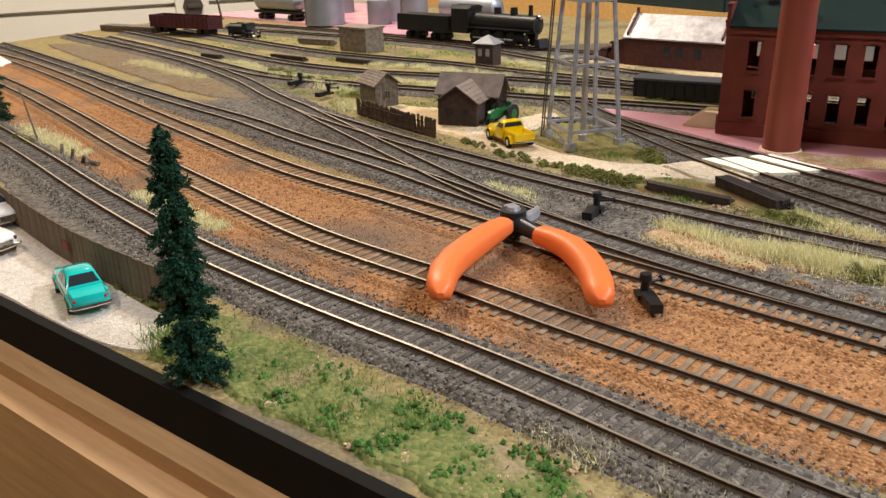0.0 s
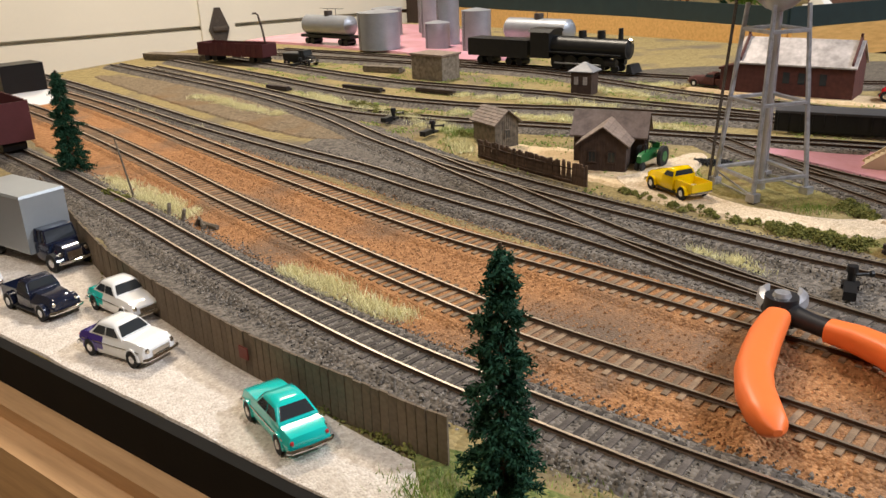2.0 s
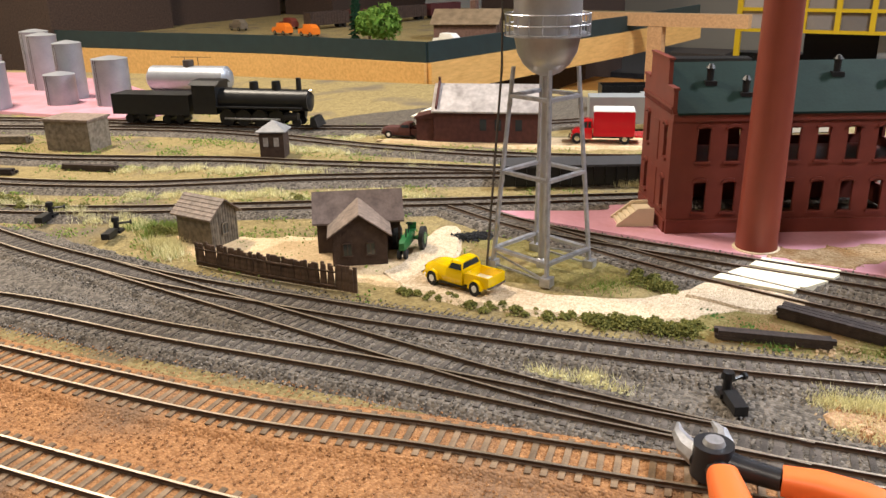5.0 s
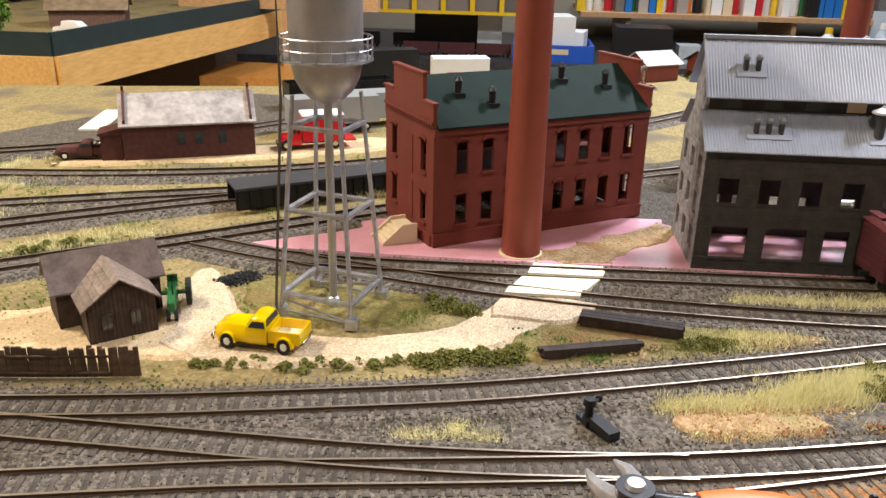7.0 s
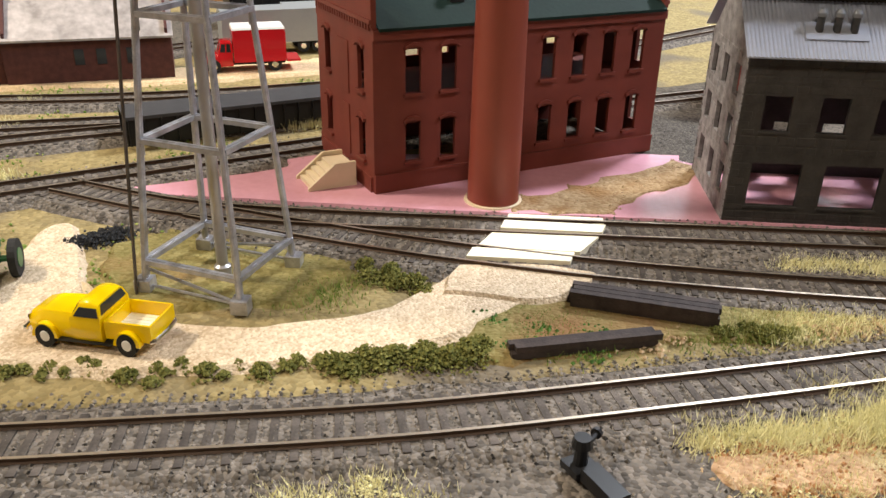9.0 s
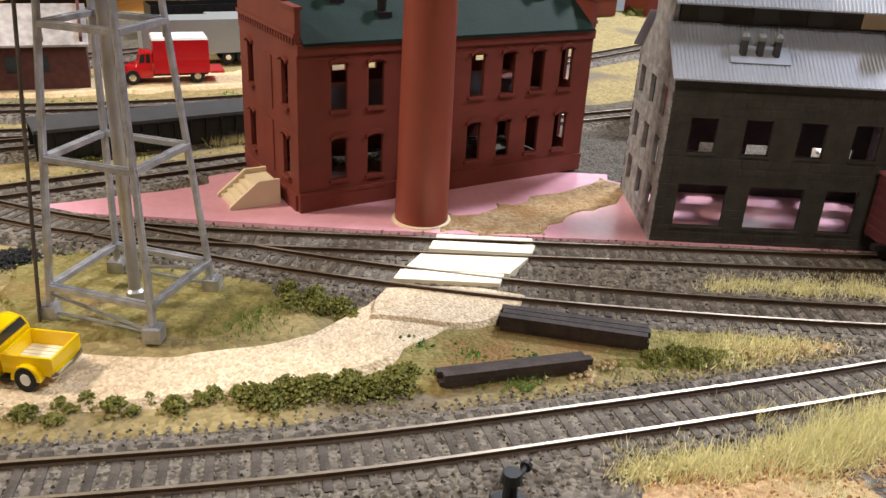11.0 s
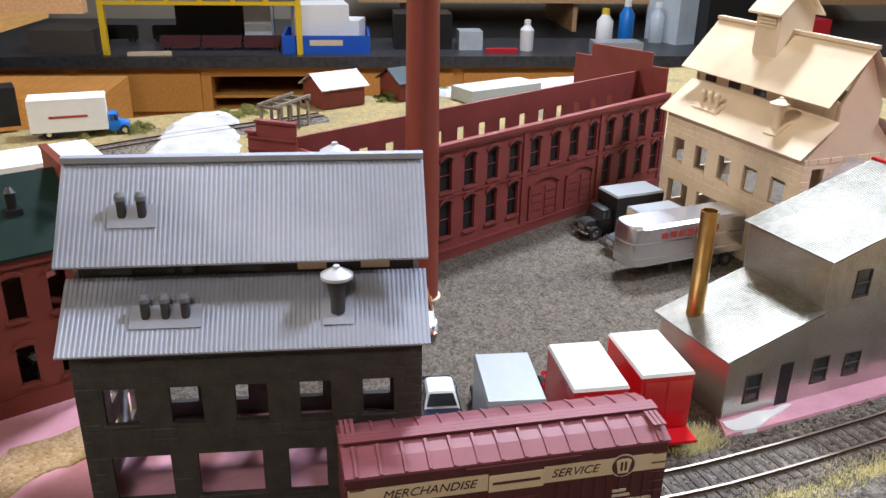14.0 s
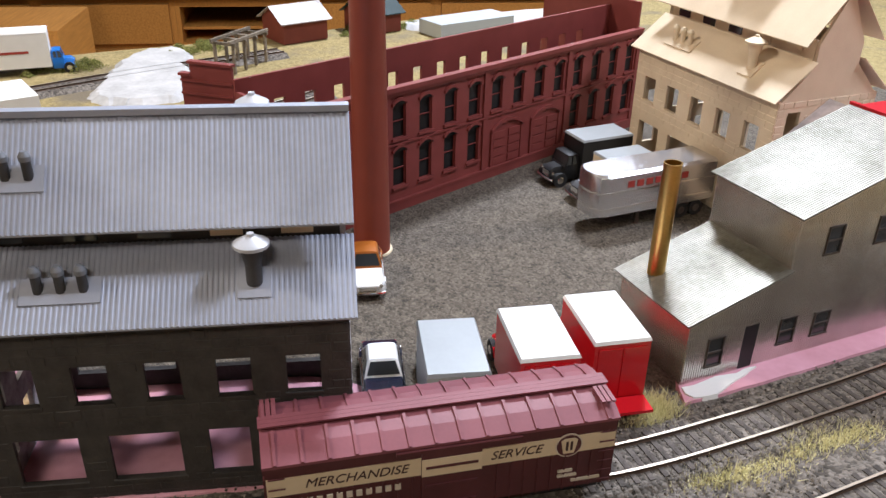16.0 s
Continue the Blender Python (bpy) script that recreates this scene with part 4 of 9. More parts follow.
def corrugated(bm, length, run, rise, pitch, amp, m, thick=0.0006, sub=4):
    """A ribbed sheet: ribs run up the slope; x along the eave, y up the slope."""
    n = int(length / pitch)
    ups, los = [], []
    pts = []
    for i in range(n):
        for du, hgt in ((0.0, 0), (0.3, 0), (0.42, 1), (0.8, 1)):
            pts.append(((i + du) * length / n, hgt * amp))
    pts.append((length, 0))
    for u, hgt in pts:
        ups.append([bm.verts.new(m @ Vector((u, 0, hgt))), bm.verts.new(m @ Vector((u, run, rise + hgt)))])
        los.append([bm.verts.new(m @ Vector((u, 0, -thick))), bm.verts.new(m @ Vector((u, run, rise - thick)))])
    for i in range(len(pts) - 1):
        bm.faces.new((ups[i][0], ups[i + 1][0], ups[i + 1][1], ups[i][1]))
        bm.faces.new((los[i][0], los[i][1], los[i + 1][1], los[i + 1][0]))
        bm.faces.new((los[i][0], los[i + 1][0], ups[i + 1][0], ups[i][0]))
        bm.faces.new((los[i][1], ups[i][1], ups[i + 1][1], los[i + 1][1]))
    for k in (0, -1):
        bm.faces.new((los[k][0], ups[k][0], ups[k][1], los[k][1]))


def blocks(length, height, holes, m, seed, depth=0.00028, course=0.0042):
    """Rough stone blocks standing proud of a wall, clear of its openings."""
    rng = random.Random(seed)
    verts, faces = [], []
    z = 0.0004
    while z + 0.002 < height:
        h = course * rng.uniform(0.75, 1.2)
        u = -rng.uniform(0, 0.006)
        while u < length:
            w = rng.uniform(0.005, 0.011)
            a, b, c, d = max(u, 0) + 0.0003, min(u + w, length) - 0.0003, z + 0.00025, min(z + h, height) - 0.00025
            if b - a > 0.0012 and not any(a < q[1] + 0.0006 and b > q[0] - 0.0006 and c < q[3] + 0.0006 and d > q[2] - 0.0006 for q in holes):
                o = len(verts)
                e = depth * rng.uniform(0.35, 1.3)
                i = 0.0004
                for x, y, zz in ((a, 0.0002, c), (b, 0.0002, c), (b, 0.0002, d), (a, 0.0002, d), (a + i, -e, c + i), (b - i, -e, c + i), (b - i, -e, d - i), (a + i, -e, d - i)):
                    verts.append(tuple(m @ Vector((x, y, zz))))
                faces += [tuple(o + k for k in f) for f in ((4, 5, 6, 7), (0, 1, 5, 4), (1, 2, 6, 5), (2, 3, 7, 6), (3, 0, 4, 7))]
            u += w
        z += h
    return verts, faces


def mill(m, wall_m, light_m, roof_m, label, vents, cupola=False, annex=False):
    """Stone mill with a monitor roof. x runs along the front, y inwards."""
    L, D, H = 0.140, 0.076, 0.084
    t = thing("stone_mill", label, "building", m, "stone mills")
    low = [(0.010, 0.034, 0.011, 0.033), (0.045, 0.072, 0.011, 0.033), (0.083, 0.099, 0.011, 0.033), (0.108, 0.128, 0.011, 0.033)]
    up = [(0.0105 + 0.0262 * i, 0.0235 + 0.0262 * i, 0.049, 0.066) for i in range(5)]
    end = [(0.008 + 0.0235 * i, 0.018 + 0.0235 * i, z, z + 0.015) for i in range(3) for z in (0.012, 0.037, 0.062)]
    T = 0.0022
    front, back, left, right = Matrix(), side(L, D, 180), side(0, D, -90), side(L, 0, 90)
    for k, (q, length, holes) in enumerate(((front, L, low + up), (back, L, low + up), (left, D, end), (right, D, end))):
        bm = bmesh.new()
        inset = T if length == D else 0
        wall_panel(bm, length - 2 * inset, H, T, [(a - inset, b - inset, c, d) for a, b, c, d in holes], q @ pose(inset, 0, 0))
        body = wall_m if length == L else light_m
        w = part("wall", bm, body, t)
        if length == D:
            bm = bmesh.new()
            prism(bm, [(T, H), (D - T, H), (D * 0.72, 0.103), (D * 0.72, 0.116), (D / 2, 0.146), (D * 0.28, 0.116), (D * 0.28, 0.103)], lambda u, v, ww: q @ Vector((u, ww, v)), T)
            part("gable", bm, body, t)
        v, f = blocks(length, H, holes, q, 11 + k)
        for i in range(min(300 if k == 0 and length == L else 0, len(v) // 8)):
            stone = bpy.data.meshes.new("stone")
            stone.from_pydata(v[8 * i:8 * i + 8], [], [tuple(n - 8 * i for n in g) for g in f[5 * i:5 * i + 5]])
            stone.materials.append(body)
            new("stone", stone).parent = t
        done = min(300 if k == 0 and length == L else 0, len(v) // 8)
        if len(v) > done * 8:
            cloud("stonework", v[8 * done:], [tuple(n - 8 * done for n in g) for g in f[5 * done:]], body, "", parent=t)
        for a, b2, c, d in holes if length == L else []:
            bm = bmesh.new()
            box(bm, a - 0.0008, b2 + 0.0008, -0.001, 0.0003, c - 0.0012, c, q)
            part("sill", bm, body, t)
    for y0, s in ((0.0, 1), (D, -1)):
        bm = bmesh.new()
        q = pose(-0.003, y0 - s * 0.006, H + 0.001) if s > 0 else pose(L + 0.003, y0 + 0.006, H + 0.001, 0, 0, 180)
        corrugated(bm, L + 0.006, 0.026, 0.0215, 0.0019 if roof_m is M_GREYROOF else 0.02, 0.00035 if roof_m is M_GREYROOF else 0.00002, q)
        part("lower_roof", bm, roof_m, t)
        bm = bmesh.new()
        if s > 0:
            box(bm, 0.003, L - 0.003, 0.0215, 0.0235, 0.1, 0.118)
        else:
            box(bm, 0.003, L - 0.003, D - 0.0235, D - 0.0215, 0.1, 0.118)
        part("clerestory", bm, wall_m, t)
        bm = bmesh.new()
        q = pose(-0.003, 0.0085, 0.1165) if s > 0 else pose(L + 0.003, D - 0.0085, 0.1165, 0, 0, 180)
        corrugated(bm, L + 0.006, D / 2 - 0.0085 + 0.0002, 0.034, 0.0019 if roof_m is M_GREYROOF else 0.02, 0.00035 if roof_m is M_GREYROOF else 0.00002, q)
        part("upper_roof", bm, roof_m, t)
    for i in range(5):
        bm = bmesh.new()
        u = 0.011 + 0.0262 * i
        box(bm, u, u + 0.012, 0.0209, 0.0216, 0.1075, 0.1145)
        # The last two panes are solid tan, painting light seen through openings.
        part("clerestory_window", bm, M_GLASS if i < 3 else M_BEIGE, t, "" if i < 3 else "solid tan pane coloured as light showing through")
    bm = bmesh.new()
    box(bm, -0.003, L + 0.003, D / 2 - 0.0022, D / 2 + 0.0022, 0.1500, 0.1524)
    part("ridge_cap", bm, roof_m, t)
    up_z = lambda y: 0.1165 + (y - 0.0085) / (D / 2 - 0.0085) * 0.034
    lo_z = lambda y: H + 0.001 + (y + 0.006) / 0.026 * 0.0215
    SLOPE = lambda f: math.degrees(math.atan2(0.0215, 0.026) if f in ("low", "big") else math.atan2(0.034, D / 2 - 0.0085))
    for u, y, f, n in vents:
        z = up_z(D - y) if y > D / 2 else (lo_z if f in ("low", "big") else up_z)(y)
        if f == "big":
            bm = bmesh.new()
            box(bm, u - 0.006, u + 0.006, -0.006, 0.006, -0.0006, 0.0009, pose(u, y, z, -SLOPE("up") if y > D / 2 else SLOPE(f)) @ pose(-u, 0, 0))
            part("vent_base", bm, roof_m, t)
            bm = bmesh.new()
            rod(bm, (u, y, z), (u, y, z + 0.008), 0.003, 0.003, 14)
            rod(bm, (u, y, z + 0.008), (u, y, z + 0.0155), 0.003, 0.0046, 14)
            part("vent_stack", bm, M_VENT if roof_m is M_GREYROOF else M_BEIGE, t, smooth=True)
            bm = bmesh.new()
            rod(bm, (u, y, z + 0.0155), (u, y, z + 0.0168), 0.0066, 0.0066, 16)
            rod(bm, (u, y, z + 0.0168), (u, y, z + 0.0195), 0.0066, 0.0016, 16)
            rod(bm, (u, y, z + 0.0195), (u, y, z + 0.0205), 0.0016, 0.0013, 10)
            part("vent_cap", bm, M_VENTCAP if roof_m is M_GREYROOF else M_BEIGE2, t, "pale conical vent cap", smooth=True)
        else:
            bm = bmesh.new()
            box(bm, u - 0.0062 * n * 0.75, u + 0.0062 * n * 0.75, -0.005, 0.005, -0.0006, 0.0009, pose(u, y, z, SLOPE(f)) @ pose(-u, 0, 0))
            part("vent_base", bm, roof_m, t)
            for k in range(n):
                bm = bmesh.new()
                x = u + (k - (n - 1) / 2) * 0.0078
                rod(bm, (x, y, z), (x, y, z + 0.0075), 0.0018, 0.0018, 12)
                part("vent_pipe", bm, M_VENT if roof_m is M_GREYROOF else M_BEIGE, t, smooth=True)
                bm = bmesh.new()
                rod(bm, (x, y, z + 0.007), (x, y, z + 0.0088), 0.0022, 0.0022, 12)
                rod(bm, (x, y, z + 0.0088), (x, y, z + 0.0105), 0.0022, 0.0012, 12)
                part("vent_cap", bm, M_PIPECAP if roof_m is M_GREYROOF else M_BEIGE2, t, smooth=True)
    if cupola:
        bm = bmesh.new()
        box(bm, 0.052, 0.075, D / 2 - 0.014, D / 2 + 0.014, 0.13, 0.166)
        prism(bm, [(-0.014, 0.166), (0.014, 0.166), (0, 0.181)], lambda u, v, w: Vector((0.052 + w, D / 2 + u, v)), 0.023)
        part("cupola", bm, wall_m, t)
        for k in range(5):
            bm = bmesh.new()
            box(bm, 0.055, 0.072, D / 2 - 0.0152, D / 2 - 0.0138, 0.153 + k * 0.0024, 0.1545 + k * 0.0024)
            part("louvre", bm, M_BEIGE2, t)
        bm = bmesh.new()
        for s in (-1, 1):
            prism(bm, [(0, 0.1825), (s * 0.019, 0.1625), (s * 0.019, 0.1612), (0, 0.1805)], lambda u, v, w: Vector((0.048 + w, D / 2 + u, v)), 0.031)
        part("cupola_roof", bm, roof_m, t)
    if annex:
        bm = bmesh.new()
        box(bm, L + 0.0005, L + 0.055, 0.012, D - 0.008, 0, 0.062)
        prism(bm, [(0.012, 0.062), (D - 0.008, 0.062), (D / 2, 0.08)], lambda u, v, w: Vector((L + 0.0005 + w, u, v)), 0.0545)
        part("annex", bm, light_m, t)
        bm = bmesh.new()
        for s, a, b in ((1, 0.008, D / 2), (-1, D - 0.004, D / 2)):
            prism(bm, [(a, 0.0615), (b, 0.0818), (b, 0.0832), (a, 0.0629)], lambda u, v, w: Vector((L + 0.0005 + w, u, v)), 0.058)
        part("annex_roof", bm, M_PALEROOF, t, "pale patchy roof")
    return t


def long_works():
    """Roofless long red works: front in four panels with arched windows, bare rear wall behind."""
    L, D, H, T = 0.382, 0.033, 0.0905, 0.0024
    t = thing("long_factory", "long roofless dull red brick works with arched windows", "building", pose(0.9083, 0.2793, 0.0016, 0, 0, -54.0))
    wins_lo, wins_up, doors = [], [], []
    panels = (-0.007, 0.090, 0.187, 0.284)
    for k, s in enumerate(panels):
        for i in range(4):
            u = s + 0.0128 + 0.0242 * i
            if u - 0.006 > 0.002:
                wins_up.append((u - 0.0059, u + 0.0059, 0.054, 0.0775))
                if k != 2:
                    wins_lo.append((u - 0.0059, u + 0.0059, 0.0185, 0.0445))
    doors = [(0.187 + 0.0055, 0.187 + 0.0455), (0.187 + 0.0515, 0.187 + 0.0915)]
    front = Matrix()
    bm = bmesh.new()
    wall_panel(bm, L, H, T, wins_lo + wins_up, front)
    part("front_wall", bm, M_BRICK2, t)
    for name, out, z0, z1 in (("plinth", 0.0018, 0, 0.0065), ("plinth", 0.0024, 0.0065, 0.0085), ("string_course", 0.0012, 0.0492, 0.0508), ("cornice", 0.0034, H - 0.0032, H), ("cornice", 0.0022, H - 0.0055, H - 0.0032)):
        bm = bmesh.new()
        box(bm, 0, L, -out, 0, z0, z1)
        part(name, bm, M_BRICK2, t)
    for x in (0.0, 0.0875, 0.1845, 0.2815, L - 0.0046):
        bm = bmesh.new()
        box(bm, x, x + 0.0045, -0.0015, 0, 0.0087, 0.049)
        box(bm, x, x + 0.0045, -0.0015, 0, 0.051, H - 0.0057)
        part("pilaster", bm, M_BRICK2, t)
    for a0, a1, b0, b1 in wins_lo + wins_up:
        bm = bmesh.new()
        arch(bm, (a0 + a1) / 2, b1 - 0.0004, a1 - a0, 0.001, front, 0.0034, 0.0021, 0.0019)
        part("lintel", bm, M_BRICK2, t)
        # Flat black arch paints the shade in the opening's rounded top.
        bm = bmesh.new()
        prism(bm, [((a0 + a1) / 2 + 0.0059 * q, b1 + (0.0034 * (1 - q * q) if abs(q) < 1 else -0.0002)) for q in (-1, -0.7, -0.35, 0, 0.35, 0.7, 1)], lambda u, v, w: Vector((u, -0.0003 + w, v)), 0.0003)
        part("window_head", bm, M_BLACK, t, "black arch painted as the shaded top of the opening")
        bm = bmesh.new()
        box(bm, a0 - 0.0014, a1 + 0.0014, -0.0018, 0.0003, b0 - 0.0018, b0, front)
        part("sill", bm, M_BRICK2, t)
        # Black sheet added behind each opening, standing in for the shaded interior.
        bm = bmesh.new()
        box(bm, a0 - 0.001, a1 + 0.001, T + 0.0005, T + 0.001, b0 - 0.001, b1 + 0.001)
        part("window_blind", bm, M_BLACK, t, "black sheet added in place of the shaded interior")
    sash(t, front, wins_lo + wins_up, M_BRICK2, 0.0006, 0.0016)
    for u0, u1 in doors:
        c, w = (u0 + u1) / 2, u1 - u0 - 0.006
        bm = bmesh.new()
        arch(bm, c, 0.0365, w, 0.001, front, 0.0068, 0.0024, 0.0022)
        part("door_arch", bm, M_BRICK2, t)
        for sd in (-1, 1):
            bm = bmesh.new()
            box(bm, c + sd * w / 2 - 0.0012, c + sd * w / 2 + 0.0012, -0.0014, 0, 0.0087, 0.0366)
            part("door_jamb", bm, M_BRICK2, t)
        for z in (0.0095, 0.0165, 0.0235, 0.0305):
            for sd in (-1, 1):
                bm = bmesh.new()
                box(bm, c + sd * w / 4 - w / 4 + 0.002, c + sd * w / 4 + w / 4 - 0.002, -0.0009, 0, z, z + 0.0054)
                part("door_panel", bm, M_BRICK2, t)
    back_w = [(0.0265 + 0.0236 * i, 0.0351 + 0.0236 * i, z0, z1) for i in range(14) for z0, z1 in ((0.062, 0.0885), (0.02, 0.046))]
    bm = bmesh.new()
    wall_panel(bm, L - T, 0.1055, T, back_w, pose(0.0, D, 0))
    part("rear_wall", bm, M_BRICK2, t)
    bm = bmesh.new()
    box(bm, 0, T, T, D - 0.0004, 0, 0.098)
    part("end_wall", bm, M_BRICK2, t)
    # slanting gable wing behind the rear wall
    wing = pose(0.0, D + T + 0.0004, 0, 0, 0, 29)
    bm = bmesh.new()
    prism(bm, [(0, 0), (0.036, 0), (0.036, 0.1045), (0.029, 0.1045), (0.029, 0.1125), (0, 0.1125)], lambda uu, v, w: wing @ Vector((w, uu, v)), T)
    part("end_wall", bm, M_BRICK2, t)
    for v0, v1, z in ((-0.001, 0.0298, 0.1125), (0.0298, 0.037, 0.1045)):
        bm = bmesh.new()
        box(bm, -0.0014, T + 0.001, v0, v1, z, z + 0.0016, wing)
        part("coping", bm, M_BRICK2, t)
    for z in (0.093, 0.101):
        bm = bmesh.new()
        box(bm, -0.0012, 0, 0, 0.036, z, z + 0.0013, wing)
        part("string_course", bm, M_BRICK2, t)
    bm = bmesh.new()
    prism(bm, [(T, 0), (0.11, 0), (0.11, 0.112), (0.09, 0.112), (0.09, 0.124), (0.02, 0.124), (0.02, 0.112), (T, 0.112)], lambda uu, v, w: Vector((L - T + w, uu, v)), T)
    part("end_wall", bm, M_BRICK2, t)


def tin_works():
    ang = math.degrees(math.atan2(-0.1211, 0.0358))
    t = thing("tin_building", "stepped corrugated aluminium building with dark windows and door", "building", pose(0.7472, 0.0755, 0.003, 0, 0, ang))
    D1, D2, L1, L2 = 0.056, 0.0595, 0.0570, 0.0895
    HI, HE = 0.0822, 0.1085
    lo_z = lambda u: 0.0368 + 0.0165 * u / L1

    def clad(name, length, height_a, height_b, m, holes=()):
        bm = bmesh.new()
        n = int(length / 0.0014)
        for i in range(n):
            u = (i + 0.5) * length / n
            h = height_a + (height_b - height_a) * u / length
            z = 0.0
            for a, b, c, d in sorted((q for q in holes if q[0] < u < q[1]), key=lambda q: q[2]) + [(0, 0, h, h)]:
                if c > z:
                    box(bm, u - 0.00045, u + 0.00045, -0.00035, 0.0003, z, c, m)
                z = d
        return part(name, bm, M_TIN, t)

    front_holes = [(0.0134, 0.0224, 0.0078, 0.0236), (0.0354, 0.0446, 0.0, 0.0258)]
    up_holes = [(0.0025, 0.0122, 0.0096, 0.0243), (0.026, 0.0362, 0.0092, 0.0225), (0.0204, 0.0296, 0.0586, 0.073), (0.0547, 0.064, 0.0586, 0.073)]
    bm = bmesh.new()
    prism(bm, [(0, 0), (L1, 0), (L1, lo_z(L1)), (0, lo_z(0))], lambda u, v, w: Vector((u, 0.0003 + w, v)), D1)
    part("low_block", bm, M_TIN, t)
    bm = bmesh.new()
    prism(bm, [(L1, 0), (L1 + L2, 0), (L1 + L2, HE), (L1, HI)], lambda u, v, w: Vector((u, 0.0003 + w, v)), D2)
    part("high_block", bm, M_TIN, t)
    clad("cladding", L1, lo_z(0), lo_z(L1), Matrix(), front_holes)
    clad("cladding", L2, HI, HE, pose(L1, 0, 0), up_holes)
    clad("cladding", D1, 0.0368, 0.0368, side(0, D1, -90))
    clad("cladding", D2, HI, HI, side(L1, D2, -90))
    for holes, off in ((front_holes, 0), (up_holes, L1)):
        for a, b, c, d in holes:
            bm = bmesh.new()
            box(bm, a + off, b + off, -0.0002, 0.0006, c, d)
            w = part("window" if c > 0 else "door", bm, M_GLASS if c > 0 else M_BLACK, t, "dark window" if c > 0 else "black door")
            if c > 0:
                bm = bmesh.new()
                for q in ((a - 0.0006, a, c, d), (b, b + 0.0006, c, d), (a - 0.001, b + 0.001, c - 0.001, c), (a - 0.0006, b + 0.0006, d, d + 0.0006), (a, b, (c + d) / 2 - 0.0004, (c + d) / 2 + 0.0004)):
                    box(bm, q[0] + off, q[1] + off, -0.0009, 0.0, q[2], q[3])
                part("window_frame", bm, M_DARKSTEEL, w)
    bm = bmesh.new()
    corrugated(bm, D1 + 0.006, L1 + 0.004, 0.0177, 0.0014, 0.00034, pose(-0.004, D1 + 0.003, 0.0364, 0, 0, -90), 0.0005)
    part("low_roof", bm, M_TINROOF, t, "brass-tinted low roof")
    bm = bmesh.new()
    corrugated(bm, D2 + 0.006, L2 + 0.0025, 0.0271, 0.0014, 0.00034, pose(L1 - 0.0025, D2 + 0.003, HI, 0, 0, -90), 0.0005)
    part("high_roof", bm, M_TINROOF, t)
    bm = bmesh.new()
    lathe(bm, [(0.0046, 0), (0.0046, 0.062), (0.0040, 0.062), (0.0040, 0.05)], 24, (0.0, 0.0, 0.0))
    ob = part("stack_pipe", bm, M_BRASS, t, "bare brass tube chimney", smooth=True)
    ob.matrix_basis = pose(0.0105, 0.0425, 0.0388)
    E = L1 + L2 + 0.0006
    bm = bmesh.new()
    box(bm, E, E + 0.07, 0.0, D2 + 0.001, 0.0, HE + 0.0005)
    annex = part("red_annex", bm, M_PLASTICRED, t, "red block standing against the high end", bev=0.0008)
    bm = bmesh.new()
    box(bm, E - 0.001, E + 0.0015, -0.002, D2 + 0.003, HE + 0.0006, HE + 0.0025)
    part("ridge_trim", bm, M_PLASTICRED, annex)
    bm = bmesh.new()
    box(bm, E + 0.002, E + 0.03, 0.004, 0.034, HE + 0.0006, HE + 0.0165)
    part("upper_block", bm, M_PLASTICRED, annex, bev=0.0008)


def gable_shed(name, label, category, m, w, d, eave, apex, wall_m, roof_m, over=0.003, shingles=True, wins=(), door=None):
    """A small gabled building; ridge runs along y; x across."""
    t = thing(name, label, category, m)
    bm = bmesh.new()
    prism(bm, [(-w / 2, 0), (w / 2, 0), (w / 2, eave), (0, apex), (-w / 2, eave)], lambda u, v, q: Vector((u, q - d / 2, v)), d)
    part("wall", bm, wall_m, t)
    n = int(w / 0.0022)
    for i in range(n):
        u = -w / 2 + (i + 0.5) * w / n
        h = eave + (apex - eave) * (1 - abs(u) / (w / 2)) - 0.0006
        bm = bmesh.new()
        box(bm, u - 0.0003, u + 0.0003, -d / 2 - 0.0004, -d / 2 + 0.0002, 0, h)
        part("batten", bm, wall_m, t)
    slope = math.hypot(w / 2, apex - eave)
    for s in (-1, 1):
        k = 6 if shingles else 1
        for i in range(k):
            bm = bmesh.new()
            a0, a1 = i / k, (i + 1) / k + (0.04 if shingles else 0)
            x0, x1 = s * (w / 2 + over) * (1 - a0), s * (w / 2 + over) * (1 - min(a1, 1))
            e2 = eave - (apex - eave) * over / (w / 2)
            z0, z1 = e2 + (apex - e2) * a0, e2 + (apex - e2) * min(a1, 1)
            lift = 0.0012
            prism(bm, [(x0, z0), (x0, z0 + lift), (x1, z1 + 0.0007), (x1, z1)], lambda u, v, q: Vector((u, q - d / 2 - over, v)), d + 2 * over)
            part("roof_course" if shingles else "roof", bm, roof_m, t)
    for x, z, ww, hh in wins:
        bm = bmesh.new()
        box(bm, x - ww / 2, x + ww / 2, -d / 2 - 0.0008, -d / 2 - 0.0001, z, z + hh)
        win = part("window", bm, M_GLASS, t)
        bm = bmesh.new()
        for q in ((x - ww / 2 - 0.0006, x - ww / 2, z, z + hh), (x + ww / 2, x + ww / 2 + 0.0006, z, z + hh), (x - ww / 2, x + ww / 2, z + hh, z + hh + 0.0006), (x - ww / 2 - 0.001, x + ww / 2 + 0.001, z - 0.0008, z), (x - 0.0002, x + 0.0002, z, z + hh)):
            box(bm, q[0], q[1], -d / 2 - 0.0013, -d / 2, q[2], q[3])
        part("window_frame", bm, wall_m, win)
    if door:
        x, ww, hh = door
        bm = bmesh.new()
        box(bm, x - ww / 2, x + ww / 2, -d / 2 - 0.0011, -d / 2 - 0.0001, 0, hh)
        part("door", bm, M_BLACK, t)
    return t


